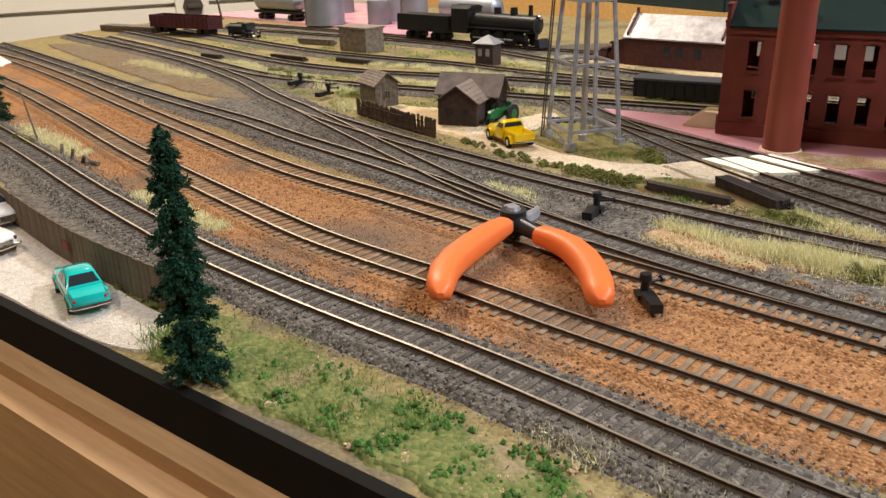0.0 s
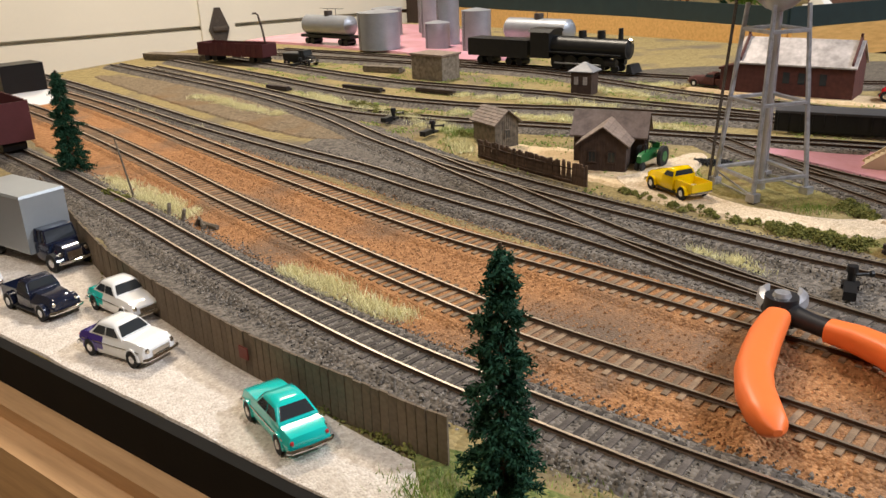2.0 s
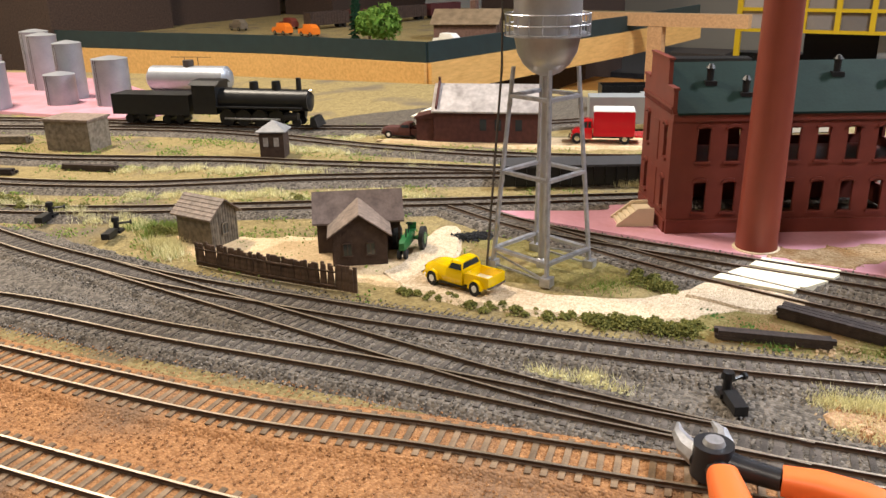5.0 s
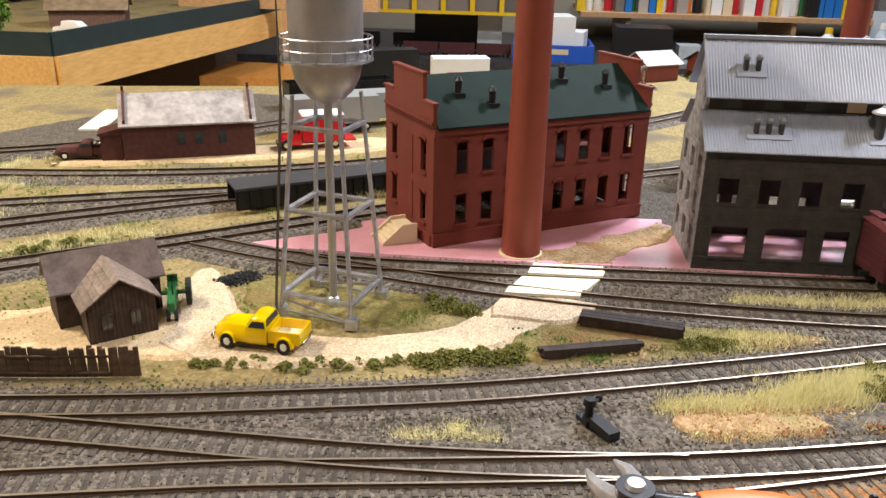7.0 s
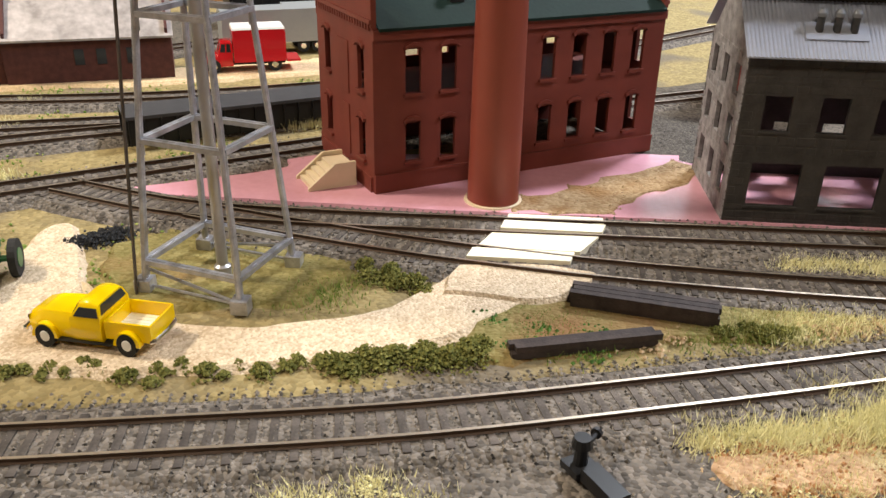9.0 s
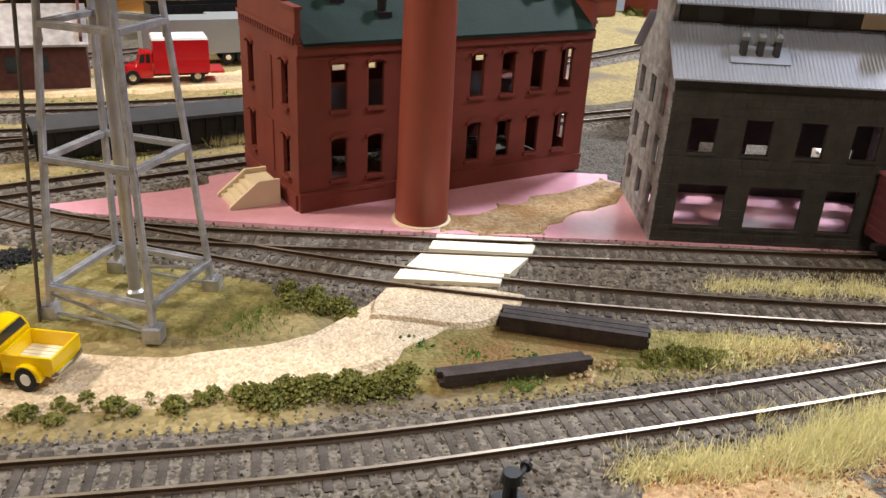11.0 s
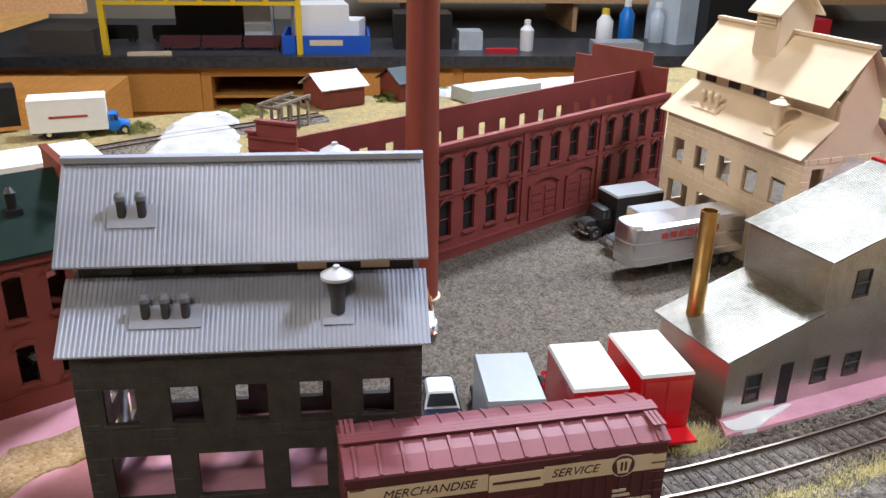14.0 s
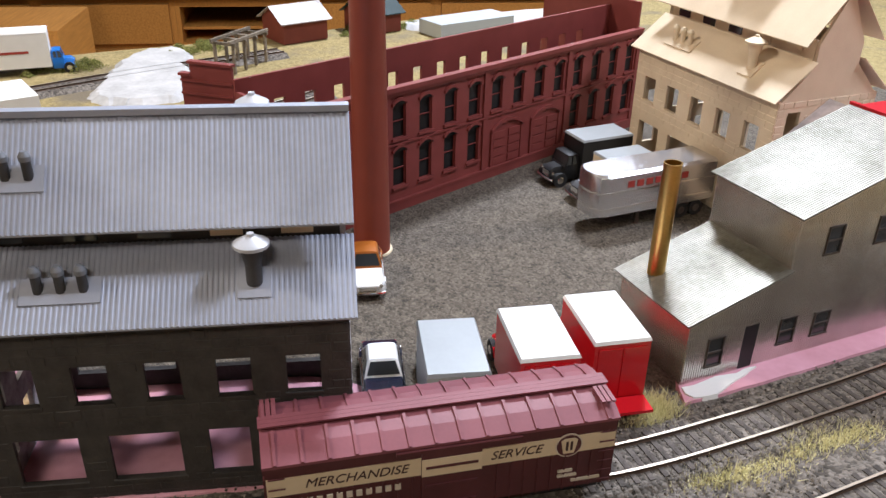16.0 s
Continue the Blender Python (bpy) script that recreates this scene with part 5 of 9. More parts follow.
factory()
chimney(0.7125, 0.492, 0.0137, 0.27)
chimney(0.909, 0.219, 0.0118, 0.27, 0.0014)
mill(pose(0.6995, 0.377, 0.0012, 0, 0, -90), M_STONE, M_STONE_LIT, M_GREYROOF, "dark grey stone mill with ribbed grey monitor roof and vents",
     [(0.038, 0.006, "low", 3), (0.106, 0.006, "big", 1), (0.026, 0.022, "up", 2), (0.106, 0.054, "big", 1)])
mill(pose(1.0585, -0.0021, 0.0012, 0, 0, 194.7) @ Matrix.Scale(1.1, 4), M_BEIGE, M_BEIGE, M_BEIGE, "unpainted tan plastic mill with monitor roof and cupola",
     [(0.038, 0.006, "low", 3), (0.106, 0.006, "big", 1)], True, True)
long_works()
tin_works()

# small sheds by the dirt road
rs = math.degrees(math.atan2(-0.027, 0.021))
red = gable_shed("brown_house", "dark brown wooden house with weathered shingle roof", "shed", pose(0.5745, 0.7205, 0.0012, 0, 0, rs), 0.036, 0.04, 0.0225, 0.0355, M_SHEDWALL, M_SHINGLE, wins=((-0.008, 0.008, 0.005, 0.008), (0.007, 0.008, 0.005, 0.008)))
gable_shed("house_wing", "dark brown house wing with pale weathered roof", "shed", pose(0.592, 0.7345, 0.0012, 0, 0, rs + 90), 0.03, 0.056, 0.0245, 0.0395, M_SHEDWALL, M_HOUSEROOF, shingles=False)
gable_shed("tool_shed", "small weathered wooden shed with plank roof", "shed", pose(0.547, 0.836, 0.0012, 0, 0, 0), 0.025, 0.034, 0.0235, 0.0335, M_OLDWOOD, M_SHINGLE, wins=((0.0, 0.009, 0.005, 0.007),), door=None)


def near_shed():
    t = thing("white_roofed_shed", "small cream shed with a white roof between the tracks", "shed", pose(0.574, 0.184, 0.0015, 0, 0, -70))
    bm = bmesh.new()
    box(bm, -0.021, 0.021, -0.0125, 0.0125, 0, 0.027)
    part("wall", bm, M_BEIGE, t, bev=0.0005)
    bm = bmesh.new()
    prism(bm, [(-0.0155, 0.0268), (0.0155, 0.0268), (0.0155, 0.0282), (0.0, 0.0335), (-0.0155, 0.0282)], lambda u, v, w: Vector((w - 0.024, u, v)), 0.048)
    part("roof", bm, M_PLASTER, t, "white roof", bev=0.0004)
    bm = bmesh.new()
    rod(bm, (-0.008, -0.006, 0.0305), (-0.008, -0.006, 0.035), 0.002, 0.0016, 10)
    part("flue", bm, M_BLACK, t)
    bm = bmesh.new()
    box(bm, 0.005, 0.0095, -0.008, -0.004, 0.0295, 0.0345)
    part("chimney", bm, M_BRICK, t)


near_shed()


def hut():
    t = thing("watch_hut", "small brown hut with a pale pyramid roof", "hut", pose(0.777, 0.983, 0.0, 0, 0, -62))
    bm = bmesh.new()
    box(bm, -0.0125, 0.0125, -0.011, 0.011, 0, 0.027)
    part("wall", bm, M_SHEDWALL, t)
    bm = bmesh.new()
    loft(bm, [[(-0.0155, -0.014, 0.0265), (0.0155, -0.014, 0.0265), (0.0155, 0.014, 0.0265), (-0.0155, 0.014, 0.0265)], [(-0.0155, -0.014, 0.0275), (0.0155, -0.014, 0.0275), (0.0155, 0.014, 0.0275), (-0.0155, 0.014, 0.0275)], [(-0.001, -0.001, 0.037), (0.001, -0.001, 0.037), (0.001, 0.001, 0.037), (-0.001, 0.001, 0.037)]])
    part("roof", bm, M_HUTROOF, t, "slate grey pyramid roof")
    for q in ((-0.006, -0.0114, 0.006, 0.0006), (0.005, -0.0114, 0.006, 0.0006)):
        bm = bmesh.new()
        box(bm, q[0] - 0.0025, q[0] + 0.0025, q[1] - 0.0003, q[1] + 0.0005, 0.012, 0.021)
        part("window", bm, M_PALEROOF, t, "pale window")
    t = thing("crate_hut", "plain weathered wooden box hut with flat top", "hut", pose(0.706, 1.205, 0, 0, 0, -72))
    bm = bmesh.new()
    box(bm, -0.027, 0.027, -0.018, 0.018, 0, 0.032)
    part("wall", bm, M_OLDWOOD, t, bev=0.0008)
    bm = bmesh.new()
    box(bm, -0.029, 0.029, -0.02, 0.02, 0.032, 0.0345)
    part("roof", bm, M_SHINGLE, t, bev=0.0006)


def station():
    ang = math.degrees(math.atan2(-0.113, 0.045))
    t = thing("freight_depot", "low dark red freight depot with pale patchy roof", "building", pose(0.9, 0.866, 0.0026, 0, 0, ang))
    L, D, E, R = 0.122, 0.05, 0.035, 0.0575
    bm = bmesh.new()
    prism(bm, [(0, 0), (D, 0), (D, E), (D / 2, R - 0.002), (0, E)], lambda u, v, w: Vector((w, u, v)), L)
    part("wall", bm, M_SHEDRED, t)
    bm = bmesh.new()
    for s, a in ((1, -0.004), (-1, D + 0.004)):
        prism(bm, [(a, E - 0.003), (D / 2, R), (D / 2, R + 0.0016), (a, E - 0.0014)], lambda u, v, w: Vector((w - 0.002, u, v)), L + 0.004)
    part("roof", bm, M_PALEROOF, t, "pale patchy roof")
    for x in (0.002, L - 0.004):
        bm = bmesh.new()
        prism(bm, [(-0.002, E), (D / 2, R + 0.002), (D + 0.002, E), (D + 0.002, E + 0.004), (D / 2, R + 0.006), (-0.002, E + 0.004)], lambda u, v, w: Vector((x + w, u, v)), 0.0022)
        box(bm, x, x + 0.0022, D / 2 - 0.002, D / 2 + 0.002, R + 0.005, R + 0.0085)
        part("parapet", bm, M_SHEDRED, t)
    for u in (0.05, 0.066, 0.088):
        bm = bmesh.new()
        box(bm, u, u + 0.007, -0.0005, 0.0003, 0.013, 0.025)
        part("window", bm, M_GLASS, t)
    bm = bmesh.new()
    box(bm, -0.02, -0.001, 0.004, 0.03, 0, 0.024)
    prism(bm, [(-0.022, 0.024), (0.0, 0.024), (0.0, 0.031), (-0.022, 0.026)], lambda u, v, w: Vector((u, 0.002 + w, v)), 0.03)
    part("lean_to", bm, M_SHEDRED, t)


hut()
station()


def corner_store():
    """Brown two-storey block at the table's far front corner."""
    ang = math.degrees(math.atan2(0.184, 0.059))
    t = thing("brown_store", "brown brick two-storey store with flat roof and parapet", "building", pose(0.142, 0.800, 0.0012, 0, 0, 0))
    W, L, H = 0.1, 0.15, 0.082
    m = side(-W, 0, 0)
    up = [(W - 0.075, W - 0.018, 0.047, 0.062)]
    lo = [(W - 0.068, W - 0.052, 0.010, 0.034), (W - 0.046, W - 0.032, 0.010, 0.036), (W - 0.026, W - 0.012, 0.010, 0.036)]
    bm = bmesh.new()
    wall_panel(bm, W, H, 0.003, up + lo, m)
    part("front_wall", bm, M_BROWNBRICK, t)
    for x0, x1, y0, y1 in ((-0.003, 0, 0.003, L), (-W, -W + 0.003, 0.003, L), (-W + 0.003, -0.003, L - 0.003, L)):
        bm = bmesh.new()
        box(bm, x0, x1, y0, y1, 0, H)
        part("wall", bm, M_BROWNBRICK, t)
    bm = bmesh.new()
    box(bm, -W + 0.003, -0.003, 0.003, L - 0.003, H - 0.014, H - 0.011)
    part("roof", bm, M_SHEDWALL, t)
    bm = bmesh.new()
    for x0, x1, y0, y1 in ((-W - 0.003, 0.003, -0.003, 0.004), (-0.004, 0.003, 0.004, L + 0.003), (-W - 0.003, -W + 0.004, 0.004, L + 0.003)):
        box(bm, x0, x1, y0, y1, H, H + 0.0025)
        box(bm, x0 - 0.001, x1 + 0.001, y0 - 0.001, y1 + 0.001, H - 0.019, H - 0.0165)
    part("cornice", bm, M_BROWNBRICK, t)
    for a, b, c, d in up + lo:
        n = 3 if b - a > 0.03 else 1
        for k in range(n):
            w = (b - a) / n
            bm = bmesh.new()
            box(bm, a + k * w + 0.0005, a + (k + 1) * w - 0.0005, 0.0012, 0.0018, c, d, m)
            p = part("window", bm, M_GLASS, t)
            bm = bmesh.new()
            for q in ((a + k * w, a + k * w + 0.001, c, d), (a + (k + 1) * w - 0.001, a + (k + 1) * w, c, d), (a + k * w, a + (k + 1) * w, (c + d) / 2 - 0.0005, (c + d) / 2 + 0.0005)):
                box(bm, q[0], q[1], 0.0006, 0.0012, q[2], q[3], m)
            part("window_frame", bm, M_SHEDWALL, p)
    window_trim(t, m, lo, M_BROWNBRICK)


corner_store()


def water_tower():
    cx, cy, rot = 0.6135, 0.604, math.degrees(math.atan2(0.588 - 0.632, 0.586 - 0.599)) + 90
    t = thing("water_tower", "silver steel water tower with balcony on four braced legs", "water tower", pose(cx, cy, 0.0012))
    feet = [Vector((0.599, 0.632)), Vector((0.5865, 0.588)), Vector((0.628, 0.577)), Vector((0.6405, 0.621))]
    feet = [f - Vector((cx, cy)) for f in feet]
    TOP = 0.128
    at = lambda i, z: Vector((*(feet[i] * (1 - 0.38 * z / TOP)), z))
    for i in range(4):
        bm = bmesh.new()
        a, b = at(i, 0.002), at(i, TOP)
        d = (b - a).normalized()
        for off in (Vector((0.0009, 0, 0)), Vector((-0.0009, 0, 0))):
            rod(bm, a + off, b + off, 0.0012, 0.001, 8)
        rod(bm, a, b, 0.0009, 0.0008, 4)
        leg = part("leg", bm, M_STEEL, t)
        bm = bmesh.new()
        f = at(i, 0)
        box(bm, f.x - 0.0034, f.x + 0.0034, f.y - 0.0034, f.y + 0.0034, 0, 0.0058)
        part("footing", bm, M_STEEL, leg, "pale footing block", bev=0.0004)
    for lev in (0.0135, 0.064, 0.111):
        for i in range(4):
            a, b = at(i, lev), at((i + 1) % 4, lev)
            bm = bmesh.new()
            w = 0.0009
            for dz in (-0.0009, 0.0009):
                rod(bm, a + Vector((0, 0, dz)), b + Vector((0, 0, dz)), 0.0006, n=4)
            box(bm, -0.5, 0.5, -0.0016, 0.0016, -0.001, 0.001, Matrix.Translation((a + b) / 2) @ (b - a).to_track_quat("X", "Z").to_matrix().to_4x4() @ Matrix.Diagonal(((b - a).length, 1, 1, 1)))
            part("brace", bm, M_STEEL, t)
            bm = bmesh.new()
            rod(bm, a, a + Vector((0, 0, -0.006)) + (b - a) * 0.0, 0.0014, n=6)
            part("gusset", bm, M_STEEL, t)
    for i in (0, 2):
        bm = bmesh.new()
        rod(bm, at(i, 0.0105), at((i + 1) % 4, 0.003), 0.0007, n=5)
        rod(bm, at(i, 0.003), at((i + 1) % 4, 0.0028), 0.0007, n=5)
        part("tie_rod", bm, M_STEEL, t)
    bm = bmesh.new()
    lathe(bm, [(0.0036, 0), (0.0036, 0.006), (0.0024, 0.007), (0.0024, 0.122), (0.0034, 0.1245), (0.0034, 0.128)], 18)
    part("riser_pipe", bm, M_SILVER, t, smooth=True)
    bm = bmesh.new()
    prof = [(0.0028, 0.1225), (0.0085, 0.1248), (0.0138, 0.1295), (0.0177, 0.1365), (0.0195, 0.1455), (0.0199, 0.1475), (0.0199, 0.215), (0.0206, 0.2155), (0.0206, 0.217), (0.012, 0.228), (0.002, 0.234)]
    lathe(bm, prof, 48)
    part("tank", bm, M_SILVER, t, "silver cylindrical tank", smooth=True)
    bm = bmesh.new()
    lathe(bm, [(0.0197, 0.1462), (0.0252, 0.1462), (0.0252, 0.1474), (0.0197, 0.1474)], 40)
    part("balcony_floor", bm, M_STEEL, t)
    for k in range(20):
        a = 2 * math.pi * k / 20
        bm = bmesh.new()
        rod(bm, (0.0248 * math.cos(a), 0.0248 * math.sin(a), 0.147), (0.0248 * math.cos(a), 0.0248 * math.sin(a), 0.1585), 0.00045, n=5)
        part("rail_post", bm, M_STEEL, t)
    for z in (0.1525, 0.1585):
        bm = bmesh.new()
        ring = [[Vector(((0.0248 + 0.0005 * math.cos(b)) * math.cos(a), (0.0248 + 0.0005 * math.cos(b)) * math.sin(a), z + 0.0005 * math.sin(b))) for b in (math.pi / 2 * q for q in range(4))] for a in (2 * math.pi * k / 40 for k in range(41))]
        loft(bm, ring)
        part("hand_rail", bm, M_STEEL, t)
    lad = t
    f0, f1 = at(0, 0.001) + Vector((-0.0035, 0.0025, 0)), at(0, TOP) + Vector((-0.0062, 0.0045, 0))
    f2 = f1 + Vector((0, 0, 0.08))
    for dx in (-0.0016, 0.0016):
        bm = bmesh.new()
        tube(bm, [f0 + Vector((dx, dx * 0.4, 0)), f1 + Vector((dx, dx * 0.4, 0)), f2 + Vector((dx, dx * 0.4, 0))], [0.0006] * 3, 5)
        part("ladder_rail", bm, M_DARKSTEEL, t)
    for k in range(70):
        u = k / 69
        p = f0.lerp(f1, min(1, u / 0.62)) if u < 0.62 else f1.lerp(f2, (u - 0.62) / 0.38)
        bm = bmesh.new()
        rod(bm, p + Vector((-0.0016, -0.00064, 0)), p + Vector((0.0016, 0.00064, 0)), 0.00035, n=4, caps=False)
        part("rung", bm, M_DARKSTEEL, t)


water_tower()


def boxcar():
    c, ang = Vector((0.6855, 0.2044)), -84.1
    t = thing("boxcar", "oxide red freight boxcar with cream lettered band standing on the siding", "freight car", pose(c.x, c.y, 0.0062, 0, 0, ang))
    L, W, Z0, Z1 = 0.134, 0.0345, 0.0085, 0.0408
    h = W / 2
    bm = bmesh.new()
    box(bm, -L / 2, L / 2, -h, h, Z0, Z1)
    part("body", bm, M_CARBODY, t, bev=0.0003)
    for s in (-1, 1):
        q = pose(0, 0, 0, 0, 0, 0 if s < 0 else 180)
        bm = bmesh.new()
        box(bm, -L / 2 + 0.0004, -0.0105, -h - 0.0004, -h + 0.0002, 0.0265, 0.0345, q)
        box(bm, 0.0125, L / 2 - 0.0004, -h - 0.0004, -h + 0.0002, 0.0265, 0.0345, q)
        part("stripe", bm, M_CREAM, t, "cream band")
        bm = bmesh.new()
        box(bm, -0.0105, 0.0125, -h - 0.0014, -h + 0.0002, Z0 + 0.001, Z1 - 0.003, q)
        door = part("door", bm, M_CARBODY, t, bev=0.0002)
        bm = bmesh.new()
        box(bm, -0.0105, 0.0125, -h - 0.0017, -h - 0.0013, 0.0265, 0.0345, q)
        part("stripe", bm, M_CREAM, door, "cream band across the door")
        for k in range(3):
            bm = bmesh.new()
            box(bm, -0.009, 0.011, -h - 0.0019, -h - 0.0013, 0.012 + k * 0.009, 0.0132 + k * 0.009, q)
            part("door_rib", bm, M_CARBODY, door)
        bm = bmesh.new()
        box(bm, -0.02, 0.028, -h - 0.0018, -h, Z1 - 0.003, Z1 - 0.0016, q)
        part("door_track", bm, M_CARBODY, t)
        for k in range(24):
            u = -L / 2 + 0.004 + k * (L - 0.008) / 23
            if not -0.013 < u < 0.015:
                bm = bmesh.new()
                box(bm, u - 0.00025, u + 0.00025, -h - 0.00055, -h, Z0, 0.0262, q)
                part("panel_rib", bm, M_CARBODY, t)
        m1 = q @ pose(0, -h - 0.0005, 0.0305, 90, 0, 0)
        lettering("MERCHANDISE", 0.0056, M_INK, t, q @ pose(-0.0345, -h - 0.0005, 0.0306, 90), shear=0.3)
        lettering("SERVICE", 0.0056, M_INK, t, q @ pose(0.0262, -h - 0.0005, 0.0306, 90), shear=0.3)
        for k in range(12):
            bm = bmesh.new()
            box(bm, -0.06 + k * 0.0036, -0.0578 + k * 0.0036, -h - 0.0006, -h, 0.0212, 0.0238, q)
            part("letter_bar", bm, M_INKWHITE, t)
        for k, (u, z, w) in enumerate(((-0.05, 0.0155, 0.013), (0.044, 0.017, 0.006), (0.044, 0.0145, 0.008), (-0.045, 0.0185, 0.005), (0.05, 0.0115, 0.012))):
            bm = bmesh.new()
            box(bm, u, u + w, -h - 0.0006, -h, z, z + 0.0012, q)
            part("letter_bar", bm, M_INKWHITE, t)
        bm = bmesh.new()
        n = 32
        cxx, cz = 0.0475, 0.0304
        lathe(bm, [(0.0056, 0), (0.0056, 0.0003)], n)
        o = part("emblem_disc", bm, M_INKWHITE, t, "round pale emblem disc")
        o.matrix_basis = q @ pose(cxx, -h - 0.0002, cz, 90)
        bm = bmesh.new()
        lathe(bm, [(0.0050, 0), (0.0050, 0.0003)], n)
        o2 = part("emblem_field", bm, M_CARBODY, o)
        o2.matrix_basis = pose(0, 0, 0.0002)
        bm = bmesh.new()
        prism(bm, [(-0.0034, 0.0026), (-0.0022, -0.0036), (0.0022, -0.0036), (0.0034, 0.0026), (0.002, 0.0036), (-0.002, 0.0036)], lambda u, v, w: Vector((u, v, 0.0005 + w)), 0.0002)
        part("emblem_shield", bm, M_CREAM, o)
        for x0 in (-0.0014, 0.0004):
            bm = bmesh.new()
            box(bm, x0, x0 + 0.001, -0.0022, 0.0022, 0.0006, 0.0008)
            part("emblem_bar", bm, M_INK, o)
    bm = bmesh.new()
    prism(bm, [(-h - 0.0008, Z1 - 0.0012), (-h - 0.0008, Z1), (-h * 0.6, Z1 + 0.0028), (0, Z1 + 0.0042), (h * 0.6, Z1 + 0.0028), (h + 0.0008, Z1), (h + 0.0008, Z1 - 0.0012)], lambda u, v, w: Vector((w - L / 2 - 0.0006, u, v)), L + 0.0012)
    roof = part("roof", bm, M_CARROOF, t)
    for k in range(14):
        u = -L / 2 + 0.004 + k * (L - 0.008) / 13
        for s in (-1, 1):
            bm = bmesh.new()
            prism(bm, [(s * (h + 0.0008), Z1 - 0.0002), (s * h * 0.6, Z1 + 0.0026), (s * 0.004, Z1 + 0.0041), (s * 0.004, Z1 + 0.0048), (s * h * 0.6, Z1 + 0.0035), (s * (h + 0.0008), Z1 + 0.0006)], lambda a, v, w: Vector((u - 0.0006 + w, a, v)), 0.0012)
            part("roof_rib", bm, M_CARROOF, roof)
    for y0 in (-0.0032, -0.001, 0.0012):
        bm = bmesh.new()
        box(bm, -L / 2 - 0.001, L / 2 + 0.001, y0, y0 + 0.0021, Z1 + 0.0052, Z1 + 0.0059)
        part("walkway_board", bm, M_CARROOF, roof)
    for s in (-1, 1):
        for k in range(3):
            bm = bmesh.new()
            box(bm, s * (L / 2 - 0.001 - k * 0.0021) - 0.0008, s * (L / 2 - 0.001 - k * 0.0021) + 0.0008, -s * 0.004, -s * 0.014, Z1 + 0.0046, Z1 + 0.0054)
            part("walkway_board", bm, M_CARROOF, roof)
        for k in range(6):
            bm = bmesh.new()
            z = 0.012 + k * 0.0048
            box(bm, s * (L / 2), s * (L / 2 + 0.0006), -h + 0.001, h - 0.001, z, z + 0.0022)
            part("end_rib", bm, M_CARBODY, t)
        for k in range(6):
            bm = bmesh.new()
            z = 0.011 + k * 0.0048
            rod(bm, (s * (L / 2 - 0.007), -h - 0.001, z), (s * (L / 2 - 0.001), -h - 0.001, z), 0.0003, n=4)
            part("grab_iron", bm, M_CARBODY, t)
        u = s * 0.05
        bm = bmesh.new()
        box(bm, u - 0.014, u + 0.014, -0.0125, -0.011, 0.0022, 0.0062)
        box(bm, u - 0.014, u + 0.014, 0.011, 0.0125, 0.0022, 0.0062)
        box(bm, u - 0.004, u + 0.004, -0.011, 0.011, 0.003, 0.0085)
        bogie = part("bogie", bm, M_BLACK, t, bev=0.0004)
        for du in (-0.0098, 0.0098):
            for y in (-0.0083, 0.0083):
                bm = bmesh.new()
                rod(bm, (u + du, y - 0.0012, 0.0049), (u + du, y + 0.0012, 0.0049), 0.0052, n=20)
                part("wheel", bm, M_DARKSTEEL, bogie)
        bm = bmesh.new()
        box(bm, s * (L / 2), s * (L / 2 + 0.006), -0.0015, 0.0015, 0.007, 0.010)
        part("coupler", bm, M_BLACK, t)
    bm = bmesh.new()
    box(bm, -L / 2 + 0.002, L / 2 - 0.002, -0.003, 0.003, 0.0055, Z0)
    part("centre_sill", bm, M_BLACK, t)


boxcar()

# ---------------------------------------------------------------- vehicles


def section(x, hw, z0, z1, top=0.9, mid=0.6):
    zm = z0 + (z1 - z0) * mid
    return [(x, -hw * 0.92, z0), (x, hw * 0.92, z0), (x, hw, z0 + (z1 - z0) * 0.25), (x, hw, zm), (x, hw * top, z1), (x, -hw * top, z1), (x, -hw, zm), (x, -hw, z0 + (z1 - z0) * 0.25)]


def wheels(t, xs, hw, r, w=0.0026, hub=None):
    for x in xs:
        for s in (-1, 1):
            bm = bmesh.new()
            rod(bm, (x, s * (hw - w), r), (x, s * hw, r), r, n=18)
            wh = part("wheel", bm, M_TYRE, t, bev=0.0003)
            bm = bmesh.new()
            rod(bm, (x, s * (hw - 0.0002), r), (x, s * (hw + 0.0003), r), r * 0.55, r * 0.4, n=14)
            part("hub_cap", bm, hub or M_CHROME, wh)


def lamps(t, x, y, z, r, s, material=None):
    for k in (-1, 1):
        bm = bmesh.new()
        rod(bm, (x, k * y, z), (x + s * 0.0008, k * y, z), r, r * 0.7, n=12)
        part("headlight" if s > 0 else "tail_light", bm, material or M_CHROME, t)


def bumper(t, x, hw, z, s):
    bm = bmesh.new()
    tube(bm, [(x - s * 0.0016, -hw, z), (x, -hw * 0.85, z), (x + s * 0.0006, 0, z), (x, hw * 0.85, z), (x - s * 0.0016, hw, z)], [0.0009] * 5, 8)
    part("bumper", bm, M_CHROME, t, "chrome bumper", smooth=True)


